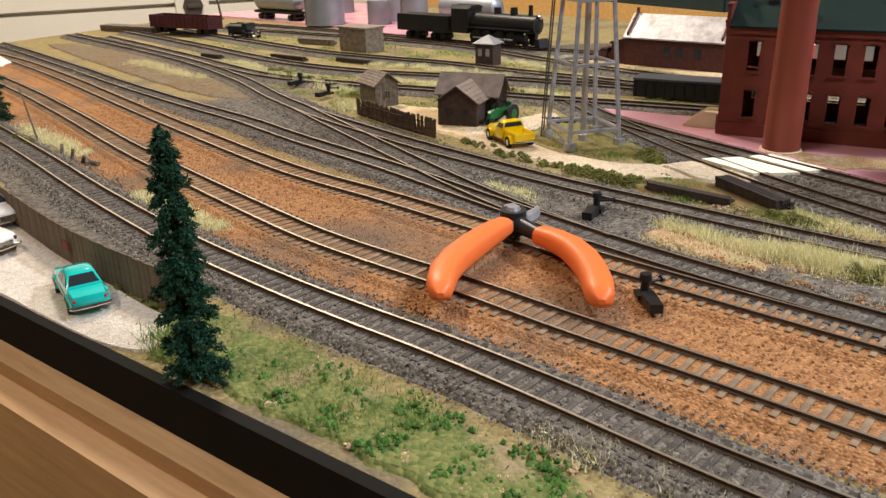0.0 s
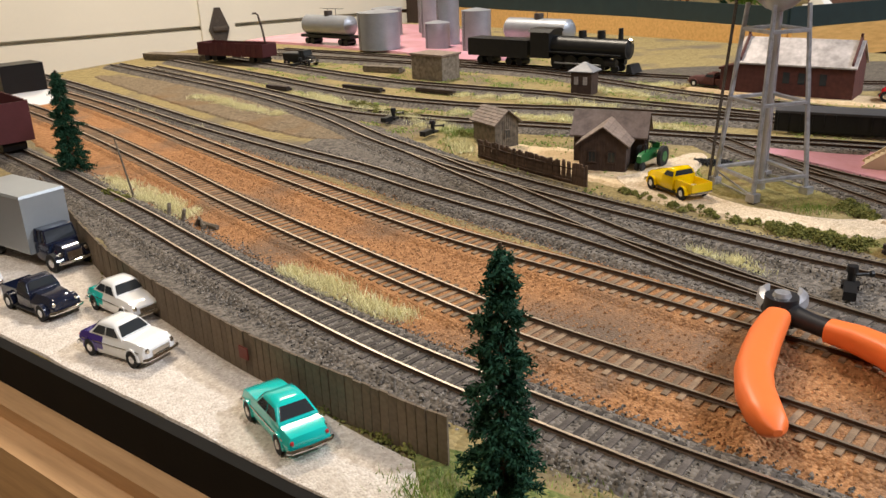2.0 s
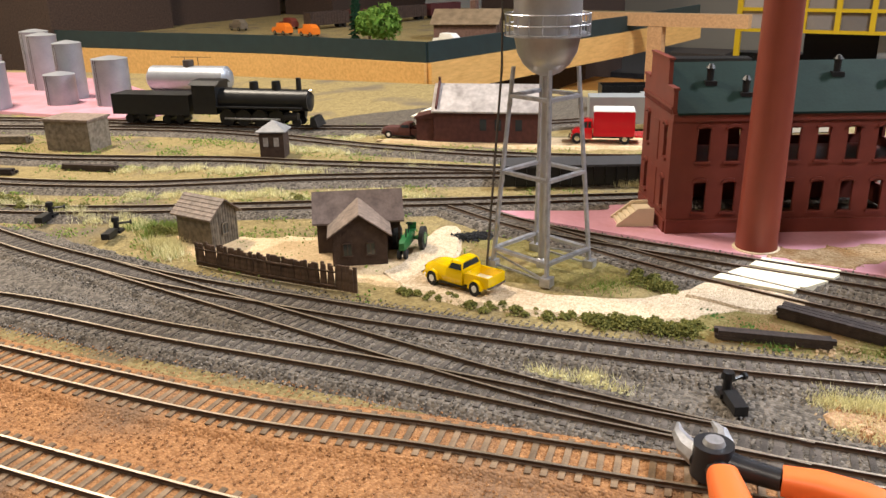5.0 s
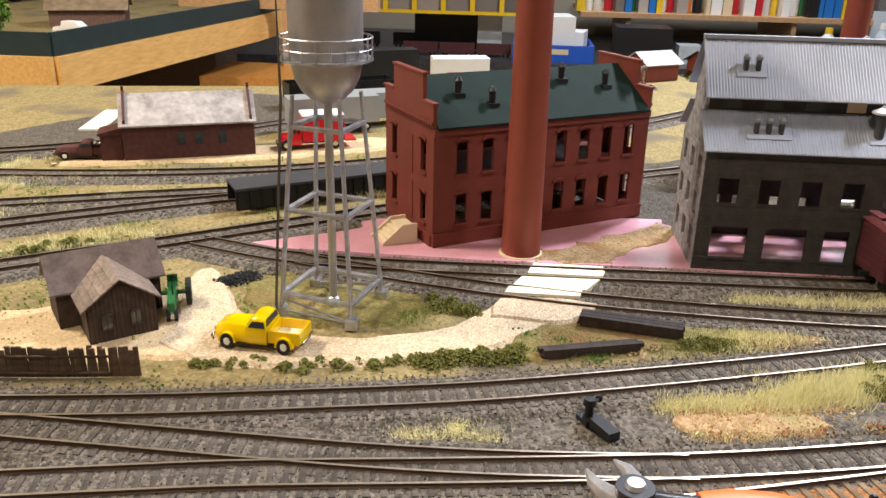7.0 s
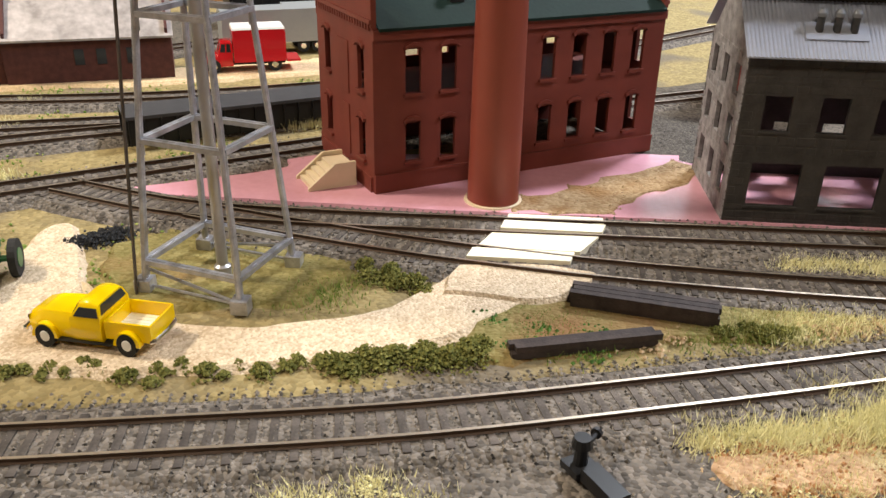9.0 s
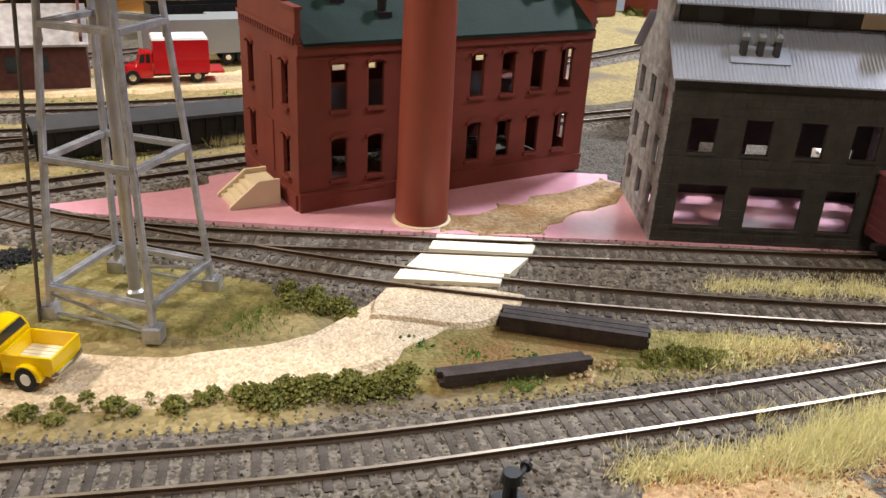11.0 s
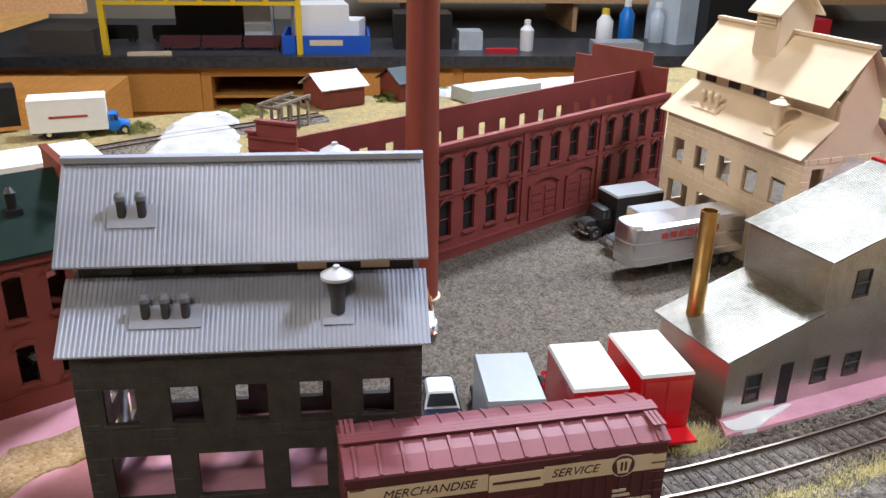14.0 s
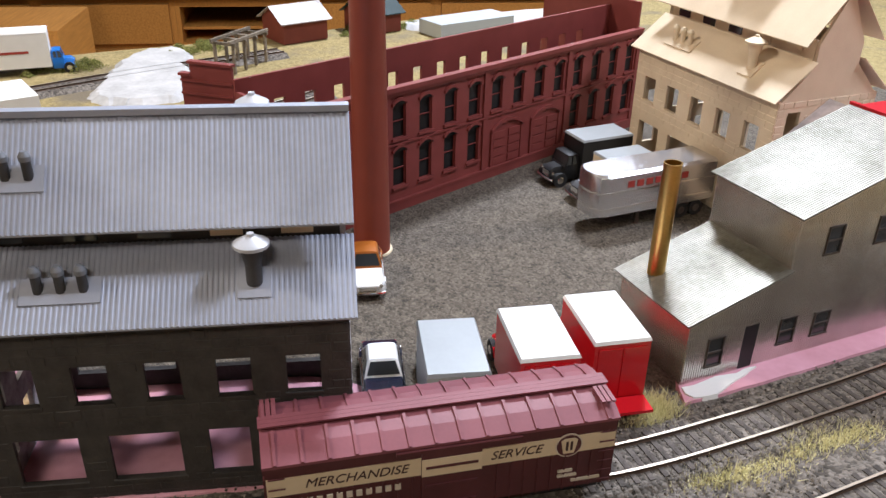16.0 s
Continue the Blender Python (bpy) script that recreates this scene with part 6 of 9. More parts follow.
def glasshouse(t, base, top, z0, z1, hw0, hw1, roof_m, glass=None, post=0.0005):
    """Glazed upper body: base and top give (rear x, front x)."""
    bm = bmesh.new()
    loft(bm, [[(base[0], -hw0, z0), (base[1], -hw0, z0), (base[1], hw0, z0), (base[0], hw0, z0)], [(top[0], -hw1, z1), (top[1], -hw1, z1), (top[1], hw1, z1), (top[0], hw1, z1)]])
    part("window_glass", bm, glass or M_GLASS, t, "dark window glass")
    bm = bmesh.new()
    e = 0.0006
    loft(bm, [[(top[0] - e, -hw1 - e, z1 - 0.0004), (top[1] + e, -hw1 - e, z1 - 0.0004), (top[1] + e, hw1 + e, z1 - 0.0004), (top[0] - e, hw1 + e, z1 - 0.0004)],
              [(top[0] - e * 0.6, -hw1 - e * 0.6, z1 + 0.0005), (top[1] + e * 0.6, -hw1 - e * 0.6, z1 + 0.0005), (top[1] + e * 0.6, hw1 + e * 0.6, z1 + 0.0005), (top[0] - e * 0.6, hw1 + e * 0.6, z1 + 0.0005)],
              [(top[0] + 0.002, -hw1 + 0.002, z1 + 0.0013), (top[1] - 0.002, -hw1 + 0.002, z1 + 0.0013), (top[1] - 0.002, hw1 - 0.002, z1 + 0.0013), (top[0] + 0.002, hw1 - 0.002, z1 + 0.0013)]])
    part("roof", bm, roof_m, t, bev=0.0004, smooth=True)
    mid0, mid1 = (base[0] + base[1]) / 2, (top[0] + top[1]) / 2
    for s in (-1, 1):
        for a, b, r in ((base[0], top[0], 0.0010), (base[1], top[1], post), (mid0, mid1, post)):
            bm = bmesh.new()
            rod(bm, (a, s * (hw0 + 0.0001), z0), (b, s * (hw1 + 0.0002), z1), r, n=6)
            part("pillar", bm, roof_m, t)


def cabin(t, stations, z0, body_m, hwb, hwt, windows=2, glass=None):
    """Rounded upper body. stations: (x, z) of rear sill, rear roof edge, roof crown, front roof edge, front sill."""
    def ring(x, z, k):
        lift = max(z - z0, 0.0002)
        w = hwb + (hwt - hwb) * k
        return [Vector((x, y, zz)) for y, zz in ((-hwb, z0 - 0.0012), (hwb, z0 - 0.0012), (hwb, z0), (w, z0 + lift * 0.78), (w * 0.86, z0 + lift * 0.95), (w * 0.5, z0 + lift), (-w * 0.5, z0 + lift), (-w * 0.86, z0 + lift * 0.95), (-w, z0 + lift * 0.78), (-hwb, z0))]

    (xa, za), (xb, zb), (xc, zc), (xd, zd), (xe, ze) = stations
    bm = bmesh.new()
    loft(bm, [ring(xa, za, 0), ring(xb, zb, 1), ring((xb + xc) / 2, (zb + 2 * zc) / 3, 1), ring(xc, zc, 1), ring((xc + xd) / 2, (2 * zc + zd) / 3, 1), ring(xd, zd, 1), ring(xe, ze, 0)])
    part("roof", bm, body_m, t, smooth=True)
    panes = []
    for x0, zz0, x1, zz1 in ((xd, zd, xe, ze), (xb, zb, xa, za)):
        lo, hi = 0.14, 0.86
        quad = []
        for f, w in ((lo, hwt * 0.80), (hi, hwb * 0.86)):
            x, z = x0 + (x1 - x0) * f, zz0 + (zz1 - zz0) * f
            quad.append((x, z, w))
        n = Vector((-(zz1 - zz0), 0, x1 - x0)).normalized()
        n = n if n.z > 0 else -n
        panes.append([Vector((quad[0][0], -quad[0][2], quad[0][1])), Vector((quad[0][0], quad[0][2], quad[0][1])), Vector((quad[1][0], quad[1][2], quad[1][1])), Vector((quad[1][0], -quad[1][2], quad[1][1])), n])
    for sd in (-1, 1):
        zt = z0 + (min(zb, zd) - z0) * 0.74
        lo0, lo1 = xa + (xb - xa) * 0.35, xe + (xd - xe) * 0.35
        hi0, hi1 = xb + 0.0004, xd - 0.0004
        for k in range(windows):
            f0, f1 = k / windows + 0.03, (k + 1) / windows - 0.03
            wl, wh = hwb - 0.0001, hwt + 0.0001
            p = [Vector((lo0 + (lo1 - lo0) * f0, sd * wl, z0 + 0.0005)), Vector((lo0 + (lo1 - lo0) * f1, sd * wl, z0 + 0.0005)), Vector((hi0 + (hi1 - hi0) * f1, sd * wh, zt)), Vector((hi0 + (hi1 - hi0) * f0, sd * wh, zt))]
            panes.append(p + [Vector((0, sd, 0.3)).normalized()])
    for a, b, c, d, n in panes:
        bm = bmesh.new()
        loft(bm, [[q - n * 0.0006 for q in (a, b, c, d)], [q + n * 0.0003 for q in (a, b, c, d)]])
        part("window_glass", bm, glass or M_GLASS, t, "dark window glass")


def sedan(label, m, body_m, roof_m, rear_m=None, tall=1.0, name="car"):
    t = thing(name, label, "car", m, "model cars")
    hw = 0.0104
    st = [(-0.0268, 0.72, 0.0052, 0.0078), (-0.0256, 0.92, 0.0034, 0.0094), (-0.0215, 0.99, 0.0028, 0.0104), (-0.015, 1.0, 0.0024, 0.0110), (-0.006, 0.985, 0.0024, 0.0112), (0.006, 0.985, 0.0024, 0.0113), (0.0125, 0.99, 0.0024, 0.0113), (0.019, 0.98, 0.0026, 0.0109), (0.0245, 0.94, 0.0032, 0.0100), (0.0262, 0.78, 0.0048, 0.0086)]
    bm = bmesh.new()
    loft(bm, [section(x, hw * w, z0, z1, 0.84, 0.62) for x, w, z0, z1 in st])
    part("body", bm, body_m, t, smooth=True)
    if rear_m:
        bm = bmesh.new()
        loft(bm, [section(x, hw * w * 1.012, z0 + 0.0004, z1 + 0.00025, 0.84, 0.62) for x, w, z0, z1 in st[:5]])
        part("rear_quarter", bm, rear_m, t, "darker two-tone rear panel", smooth=True)
    zr = 0.0112 + 0.0056 * tall
    cabin(t, [(-0.0165, 0.0112), (-0.0105, zr - 0.0006), (-0.0035, zr), (0.0032, zr - 0.0006), (0.0090, 0.0112)], 0.0110, roof_m, hw * 0.88, hw * 0.72)
    for x in (0.0165, -0.0165):
        for s in (-1, 1):
            bm = bmesh.new()
            prism(bm, [(0.0053 * math.cos(a), 0.0053 * math.sin(a)) for a in (math.pi * k / 12 for k in range(13))], lambda u, v, w: Vector((x + u, s * (hw - 0.0006) + s * w, 0.0036 + v)), 0.0009)
            part("fender", bm, rear_m if rear_m and x < 0 else body_m, t, bev=0.0003, smooth=True)
    for s in (-1, 1):
        bm = bmesh.new()
        tube(bm, [(-0.022, s * hw * 0.995, 0.0078), (0.0, s * hw * 1.0, 0.0079), (0.0225, s * hw * 0.985, 0.0078)], [0.00028] * 3, 5)
        part("side_trim", bm, M_CHROME, t, "thin chrome side strip")
    wheels(t, (0.0165, -0.0165), hw + 0.0004, 0.0041, hub=M_CHROME)
    bumper(t, 0.0272, hw, 0.0048, 1)
    bumper(t, -0.0276, hw, 0.0048, -1)
    lamps(t, 0.0256, 0.0074, 0.0082, 0.0013, 1)
    lamps(t, -0.0264, 0.0080, 0.0078, 0.0009, -1, M_PLASTICRED)
    bm = bmesh.new()
    box(bm, 0.0255, 0.0268, -0.0052, 0.0052, 0.0054, 0.0080)
    part("grille", bm, M_CHROME, t, bev=0.0003)
    return t


def pickup(label, m, body_m, bed_m, roof_m=None, name="pickup_truck"):
    t = thing(name, label, "pickup truck", m, "model cars")
    hw = 0.0105
    bm = bmesh.new()
    st = [(0.004, 0.9, 0.0030, 0.0120), (0.012, 0.86, 0.0030, 0.0121), (0.020, 0.80, 0.0032, 0.0118), (0.0255, 0.74, 0.0038, 0.0108), (0.0272, 0.62, 0.005, 0.0092)]
    loft(bm, [section(x, hw * w, z0, z1, 0.72) for x, w, z0, z1 in st])
    part("hood", bm, body_m, t, smooth=True)
    bm = bmesh.new()
    loft(bm, [section(x, hw * w, 0.0028, z1, 0.95, 0.7) for x, w, z1 in ((-0.0075, 0.92, 0.0122), (0.004, 0.93, 0.0123), (0.0062, 0.9, 0.0118))])
    part("cab", bm, body_m, t, smooth=True)
    cabin(t, [(-0.0074, 0.0124), (-0.0064, 0.0168), (-0.002, 0.0178), (0.0022, 0.0170), (0.0054, 0.0122)], 0.0120, roof_m or body_m, hw * 0.88, hw * 0.76, 1)
    bm = bmesh.new()
    box(bm, -0.0275, -0.0082, -hw * 0.8, -hw * 0.72, 0.0048, 0.0112)
    box(bm, -0.0275, -0.0082, hw * 0.72, hw * 0.8, 0.0048, 0.0112)
    box(bm, -0.0090, -0.0082, -hw * 0.72, hw * 0.72, 0.0048, 0.0112)
    part("bed_side", bm, body_m, t)
    bm = bmesh.new()
    box(bm, -0.0283, -0.0275, -hw * 0.8, hw * 0.8, 0.0048, 0.0110)
    part("tailgate", bm, body_m, t)
    for k in range(7):
        bm = bmesh.new()
        y = -hw * 0.70 + k * hw * 0.2
        box(bm, -0.0273, -0.0091, y, y + hw * 0.17, 0.0058, 0.0063)
        part("bed_plank", bm, bed_m, t)
    for x in (0.0175, -0.0185):
        for s in (-1, 1):
            bm = bmesh.new()
            pr = [(0.0058 * math.cos(a), 0.0052 * math.sin(a)) for a in (math.pi * k / 10 for k in range(11))]
            prism(bm, pr, lambda u, v, w: Vector((x + u, s * (hw * 0.74) + s * w, 0.0038 + v)), hw * 0.27)
            part("fender", bm, body_m, t, bev=0.0006, smooth=True)
    bm = bmesh.new()
    box(bm, -0.012, 0.012, -hw * 0.98, hw * 0.98, 0.0030, 0.0037)
    part("running_board", bm, M_BLACK, t)
    wheels(t, (0.0175, -0.0185), hw + 0.0002, 0.0043, hub=M_WHITE)
    bumper(t, 0.0283, hw * 0.9, 0.0050, 1)
    bumper(t, -0.0290, hw * 0.8, 0.0052, -1)
    lamps(t, 0.0262, 0.0062, 0.0085, 0.0013, 1)
    return t


def box_truck(label, m, cab_m, box_m, top_m, blen=0.043, bw=0.0272, bz=0.041, tail=None, sign=None):
    """Delivery truck: origin below the middle of the cargo box, nose along +x."""
    t = thing("box_truck", label, "truck", m, "model trucks")
    h = bw / 2
    bm = bmesh.new()
    box(bm, -blen / 2, blen / 2, -h, h, 0.0085, bz - 0.0012)
    cargo = part("cargo_box", bm, box_m, t, bev=0.0006)
    bm = bmesh.new()
    loft(bm, [[(-blen / 2 - 0.0004, -h - 0.0004, bz - 0.0016), (blen / 2 + 0.0004, -h - 0.0004, bz - 0.0016), (blen / 2 + 0.0004, h + 0.0004, bz - 0.0016), (-blen / 2 - 0.0004, h + 0.0004, bz - 0.0016)],
              [(-blen / 2 + 0.0004, -h + 0.0004, bz), (blen / 2 - 0.0004, -h + 0.0004, bz), (blen / 2 - 0.0004, h - 0.0004, bz), (-blen / 2 + 0.0004, h - 0.0004, bz)]])
    part("box_roof", bm, top_m, cargo)
    bm = bmesh.new()
    box(bm, -blen / 2 - 0.0006, -blen / 2, -h * 0.86, -0.0004, 0.010, bz - 0.004)
    box(bm, -blen / 2 - 0.0006, -blen / 2, 0.0004, h * 0.86, 0.010, bz - 0.004)
    part("rear_door", bm, box_m, cargo)
    if tail:
        bm = bmesh.new()
        box(bm, -blen / 2 - 0.012, -blen / 2 - 0.0008, -h * 0.98, h * 0.98, 0.0078, 0.0094)
        part("tail_deck", bm, tail, t)
    if sign:
        for s in (-1, 1):
            bm = bmesh.new()
            box(bm, -blen * 0.25, blen * 0.25, s * (h + 0.0002) - 0.0003, s * (h + 0.0002) + 0.0003, 0.024, 0.0265)
            part("sign_bar", bm, sign, cargo)
    f = blen / 2
    bm = bmesh.new()
    box(bm, -blen / 2, f + 0.02, -0.005, 0.005, 0.005, 0.0085)
    part("chassis", bm, M_BLACK, t)
    bm = bmesh.new()
    loft(bm, [section(x, w, 0.005, z, 0.92, 0.7) for x, w, z in ((f + 0.0008, 0.0108, 0.0165), (f + 0.011, 0.0108, 0.0165), (f + 0.0125, 0.0100, 0.0155))])
    cab = part("cab", bm, cab_m, t, smooth=True)
    glasshouse(cab, (f + 0.001, f + 0.0115), (f + 0.0016, f + 0.0095), 0.016, 0.0235, 0.0098, 0.0088, cab_m)
    bm = bmesh.new()
    loft(bm, [section(x, w, 0.005, z, 0.7, 0.6) for x, w, z in ((f + 0.012, 0.0085, 0.0150), (f + 0.019, 0.0076, 0.0146), (f + 0.0225, 0.0062, 0.0120))])
    part("hood", bm, cab_m, t, smooth=True)
    for s in (-1, 1):
        bm = bmesh.new()
        pr = [(0.0066 * math.cos(a), 0.0058 * math.sin(a)) for a in (math.pi * k / 10 for k in range(11))]
        prism(bm, pr, lambda u, v, w: Vector((f + 0.0165 + u, s * 0.0068 + s * w, 0.005 + v)), 0.0045)
        part("fender", bm, cab_m, t, bev=0.0006, smooth=True)
    wheels(t, (f + 0.0165, -blen * 0.28), 0.0118, 0.0056)
    bumper(t, f + 0.0245, 0.0105, 0.006, 1)
    lamps(t, f + 0.0215, 0.0082, 0.0105, 0.0015, 1)
    bm = bmesh.new()
    box(bm, f + 0.0215, f + 0.0232, -0.0045, 0.0045, 0.0062, 0.0115)
    part("grille", bm, M_CHROME, t)
    return t


def semi_trailer(label, m, L=0.128):
    t = thing("semi_trailer", label, "trailer", m, "model trucks")
    hw, z0, z1 = 0.0145, 0.012, 0.042
    bm = bmesh.new()
    plan = [(-L / 2, hw), (L / 2 - 0.010, hw), (L / 2 - 0.004, hw * 0.86), (L / 2 - 0.0008, hw * 0.5), (L / 2, 0.0), (L / 2 - 0.0008, -hw * 0.5), (L / 2 - 0.004, -hw * 0.86), (L / 2 - 0.010, -hw), (-L / 2, -hw)]
    loft(bm, [[(x, y, z0) for x, y in plan], [(x, y, z1 - 0.002) for x, y in plan], [(x * 0.985, y * 0.86, z1) for x, y in plan]])
    part("cargo_box", bm, M_TRAILER, t, "bright silver box with rounded nose", smooth=True)
    for z in (0.017, 0.0285):
        bm = bmesh.new()
        loft(bm, [[(x * 1.003, y * 1.02, z) for x, y in plan], [(x * 1.003, y * 1.02, z + 0.0012) for x, y in plan]])
        part("trim_band", bm, M_CHROME, t)
    for s in (-1, 1):
        for k in range(7):
            bm = bmesh.new()
            box(bm, -0.025 + 0.0075 * k, -0.0198 + 0.0075 * k, s * hw - 0.0004, s * hw + 0.0004, 0.0315, 0.0360)
            part("letter_bar", bm, M_INKRED, t)
    bm = bmesh.new()
    box(bm, -L / 2 + 0.002, L / 2 - 0.012, -0.006, 0.006, 0.008, z0)
    part("chassis", bm, M_BLACK, t)
    wheels(t, (-L / 2 + 0.012, -L / 2 + 0.025), 0.0135, 0.0058, hub=M_DARKSTEEL)
    for s in (-1, 1):
        bm = bmesh.new()
        box(bm, L / 2 - 0.042, L / 2 - 0.039, s * 0.008 - 0.001, s * 0.008 + 0.001, 0, 0.009)
        part("landing_leg", bm, M_DARKSTEEL, t)


LOT, YARD = 0.0013, 0.0017
sedan("glossy teal rounded sedan parked on pale gravel", pose(0.2175, 0.506, LOT, 0, 0, 93) @ Matrix.Diagonal((0.86, 0.87, 1.04, 1)), M_TEAL, M_TEAL)
sedan("white and violet two-tone sedan with chrome bumpers on gravel", pose(0.1805, 0.608, LOT, 0, 0, -61) @ Matrix.Diagonal((0.84, 0.93, 1.06, 1)), M_CARWHITE, M_CARWHITE, M_PURPLE)
sedan("white sedan with a teal rear beside the board fence", pose(0.1898, 0.6585, LOT, 0, 0, -71) @ Matrix.Diagonal((0.84, 0.93, 1.06, 1)), M_CARWHITE, M_CARWHITE, M_TEAL)
pickup("glossy navy blue pickup truck parked on pale gravel", pose(0.1535, 0.687, LOT, 0, 0, -66) @ Matrix.Diagonal((0.84, 0.93, 1.06, 1)), M_NAVY, M_NAVY)
pickup("white and red pickup truck with a red bed", pose(0.1222, 0.7475, LOT, 0, 0, 112) @ Matrix.Diagonal((0.84, 0.93, 1.06, 1)), M_CARWHITE, M_REDCAR, M_REDCAR)
box_truck("black truck with a plain silver-grey cargo box in the lot", pose(0.1575, 0.7855, LOT, 0, 0, -66), M_NAVY, M_BOXGREYTOP, M_BOXGREYTOP, 0.056, 0.028, 0.044)
pickup("bright yellow pickup truck with white wheels on the dirt road", pose(0.5605, 0.632, 0.0027, 0, 0, 84) @ Matrix.Diagonal((0.88, 1.04, 1.08, 1)), M_YELLOW, M_PLANK)
box_truck("grey box truck parked in the factory yard", pose(0.736, 0.192, YARD, 0, 0, 0), M_BOXGREY, M_BOXGREY, M_BOXGREYTOP)
box_truck("red box truck with white roof in the factory yard", pose(0.7435, 0.1515, YARD, 0, 0, 3), M_REDCAR, M_REDCAR, M_WHITE)
box_truck("bright red box truck with a tail deck beside the tin building", pose(0.753, 0.116, YARD, 0, 0, 4.5), M_REDCAR, M_REDCAR, M_WHITE, tail=M_REDCAR)
sedan("black car with a white roof in the factory yard", pose(0.764, 0.2215, YARD, 0, 0, 180), M_NAVY, M_CARWHITE, None, 1.35)
sedan("white and burnt orange car beside the chimney", pose(0.872, 0.2245, YARD, 0, 0, 180), M_CARWHITE, M_ORANGECAR, M_ORANGECAR, 1.6)
semi_trailer("silver semi trailer with rounded nose and red lettering bars", pose(0.943, 0.027, YARD, 0, 0, 107), 0.1)
box_truck("black truck with a black box and grey roof", pose(1.02, 0.037, YARD, 0, 0, 107), M_BLACK, M_BLACK, M_BOXGREYTOP, 0.045, 0.027, 0.036)
box_truck("truck with a dull yellow cargo box beside the semi-trailer", pose(0.983, 0.027, YARD, 0, 0, 107), M_VENT, M_CREAM, M_BOXGREYTOP, 0.04, 0.026, 0.032)
box_truck("red box truck with pale roof standing behind the depot", pose(0.985, 0.695, 0.0026, 0, 0, 112), M_REDCAR, M_REDCAR, M_WHITE, 0.042, 0.027, 0.036, M_REDCAR)
box_truck("white box truck with blue cab and a sign bar", pose(1.35, 0.578, 0.0, 0, 0, -76), M_BLUE, M_WHITE, M_WHITE, 0.08, 0.03, 0.046, None, M_INKRED)
pickup("old brown truck standing beside the depot", pose(0.905, 0.905, 0.0026, 0, 0, 102), M_SHEDRED, M_OLDWOOD)


def plain_trailer(m):
    t = thing("cargo_trailer", "plain white cargo trailer on small wheels", "trailer", m, "model trucks")
    bm = bmesh.new()
    box(bm, -0.05, 0.05, -0.015, 0.015, 0.010, 0.039)
    part("cargo_box", bm, M_BOXGREYTOP, t, bev=0.001)
    wheels(t, (-0.035, -0.022), 0.0135, 0.0055)
    bm = bmesh.new()
    box(bm, 0.025, 0.028, -0.01, 0.01, 0, 0.010)
    part("landing_leg", bm, M_BLACK, t)


for q in (pose(1.06, 0.70, 0.002, 0, 0, 116), pose(1.11, 0.655, 0.0, 0, 0, 117)):
    plain_trailer(q)


def tractor():
    t = thing("farm_tractor", "small green farm tractor with large dark wheels", "tractor", pose(0.5935, 0.695, 0.0019, 0, 0, -160))
    bm = bmesh.new()
    loft(bm, [section(x, w, z0, z1, 0.8) for x, w, z0, z1 in ((-0.012, 0.003, 0.006, 0.0125), (0.0, 0.0026, 0.006, 0.0135), (0.012, 0.0024, 0.006, 0.013), (0.0145, 0.002, 0.0065, 0.0115))])
    part("hood", bm, M_TRACTOR, t, smooth=True)
    for s in (-1, 1):
        bm = bmesh.new()
        rod(bm, (-0.009, s * 0.0075, 0.0082), (-0.009, s * 0.0105, 0.0082), 0.0082, n=22)
        w = part("wheel", bm, M_TYRE, t, bev=0.0005)
        bm = bmesh.new()
        rod(bm, (-0.009, s * 0.0104, 0.0082), (-0.009, s * 0.0108, 0.0082), 0.0042, n=16)
        part("wheel_disc", bm, M_TRACTOR, w)
        bm = bmesh.new()
        rod(bm, (0.0125, s * 0.0012, 0.0035), (0.0125, s * 0.0032, 0.0035), 0.0035, n=16)
        part("front_wheel", bm, M_TYRE, t)
    bm = bmesh.new()
    rod(bm, (-0.009, -0.0075, 0.0082), (-0.009, 0.0075, 0.0082), 0.0014, n=8)
    part("axle", bm, M_TRACTOR, t)
    bm = bmesh.new()
    box(bm, -0.0155, -0.010, -0.003, 0.003, 0.0115, 0.0128)
    box(bm, -0.0162, -0.0152, -0.003, 0.003, 0.0128, 0.017)
    part("seat", bm, M_TRACTOR, t)
    bm = bmesh.new()
    rod(bm, (-0.004, 0, 0.013), (-0.0085, 0, 0.0182), 0.0004, n=6)
    rod(bm, (-0.0085, 0, 0.018), (-0.0088, 0, 0.0184), 0.0026, n=14)
    part("steering_wheel", bm, M_BLACK, t)
    bm = bmesh.new()
    rod(bm, (0.006, 0.001, 0.013), (0.006, 0.001, 0.0195), 0.0005, n=6)
    part("exhaust_pipe", bm, M_BLACK, t)


tractor()


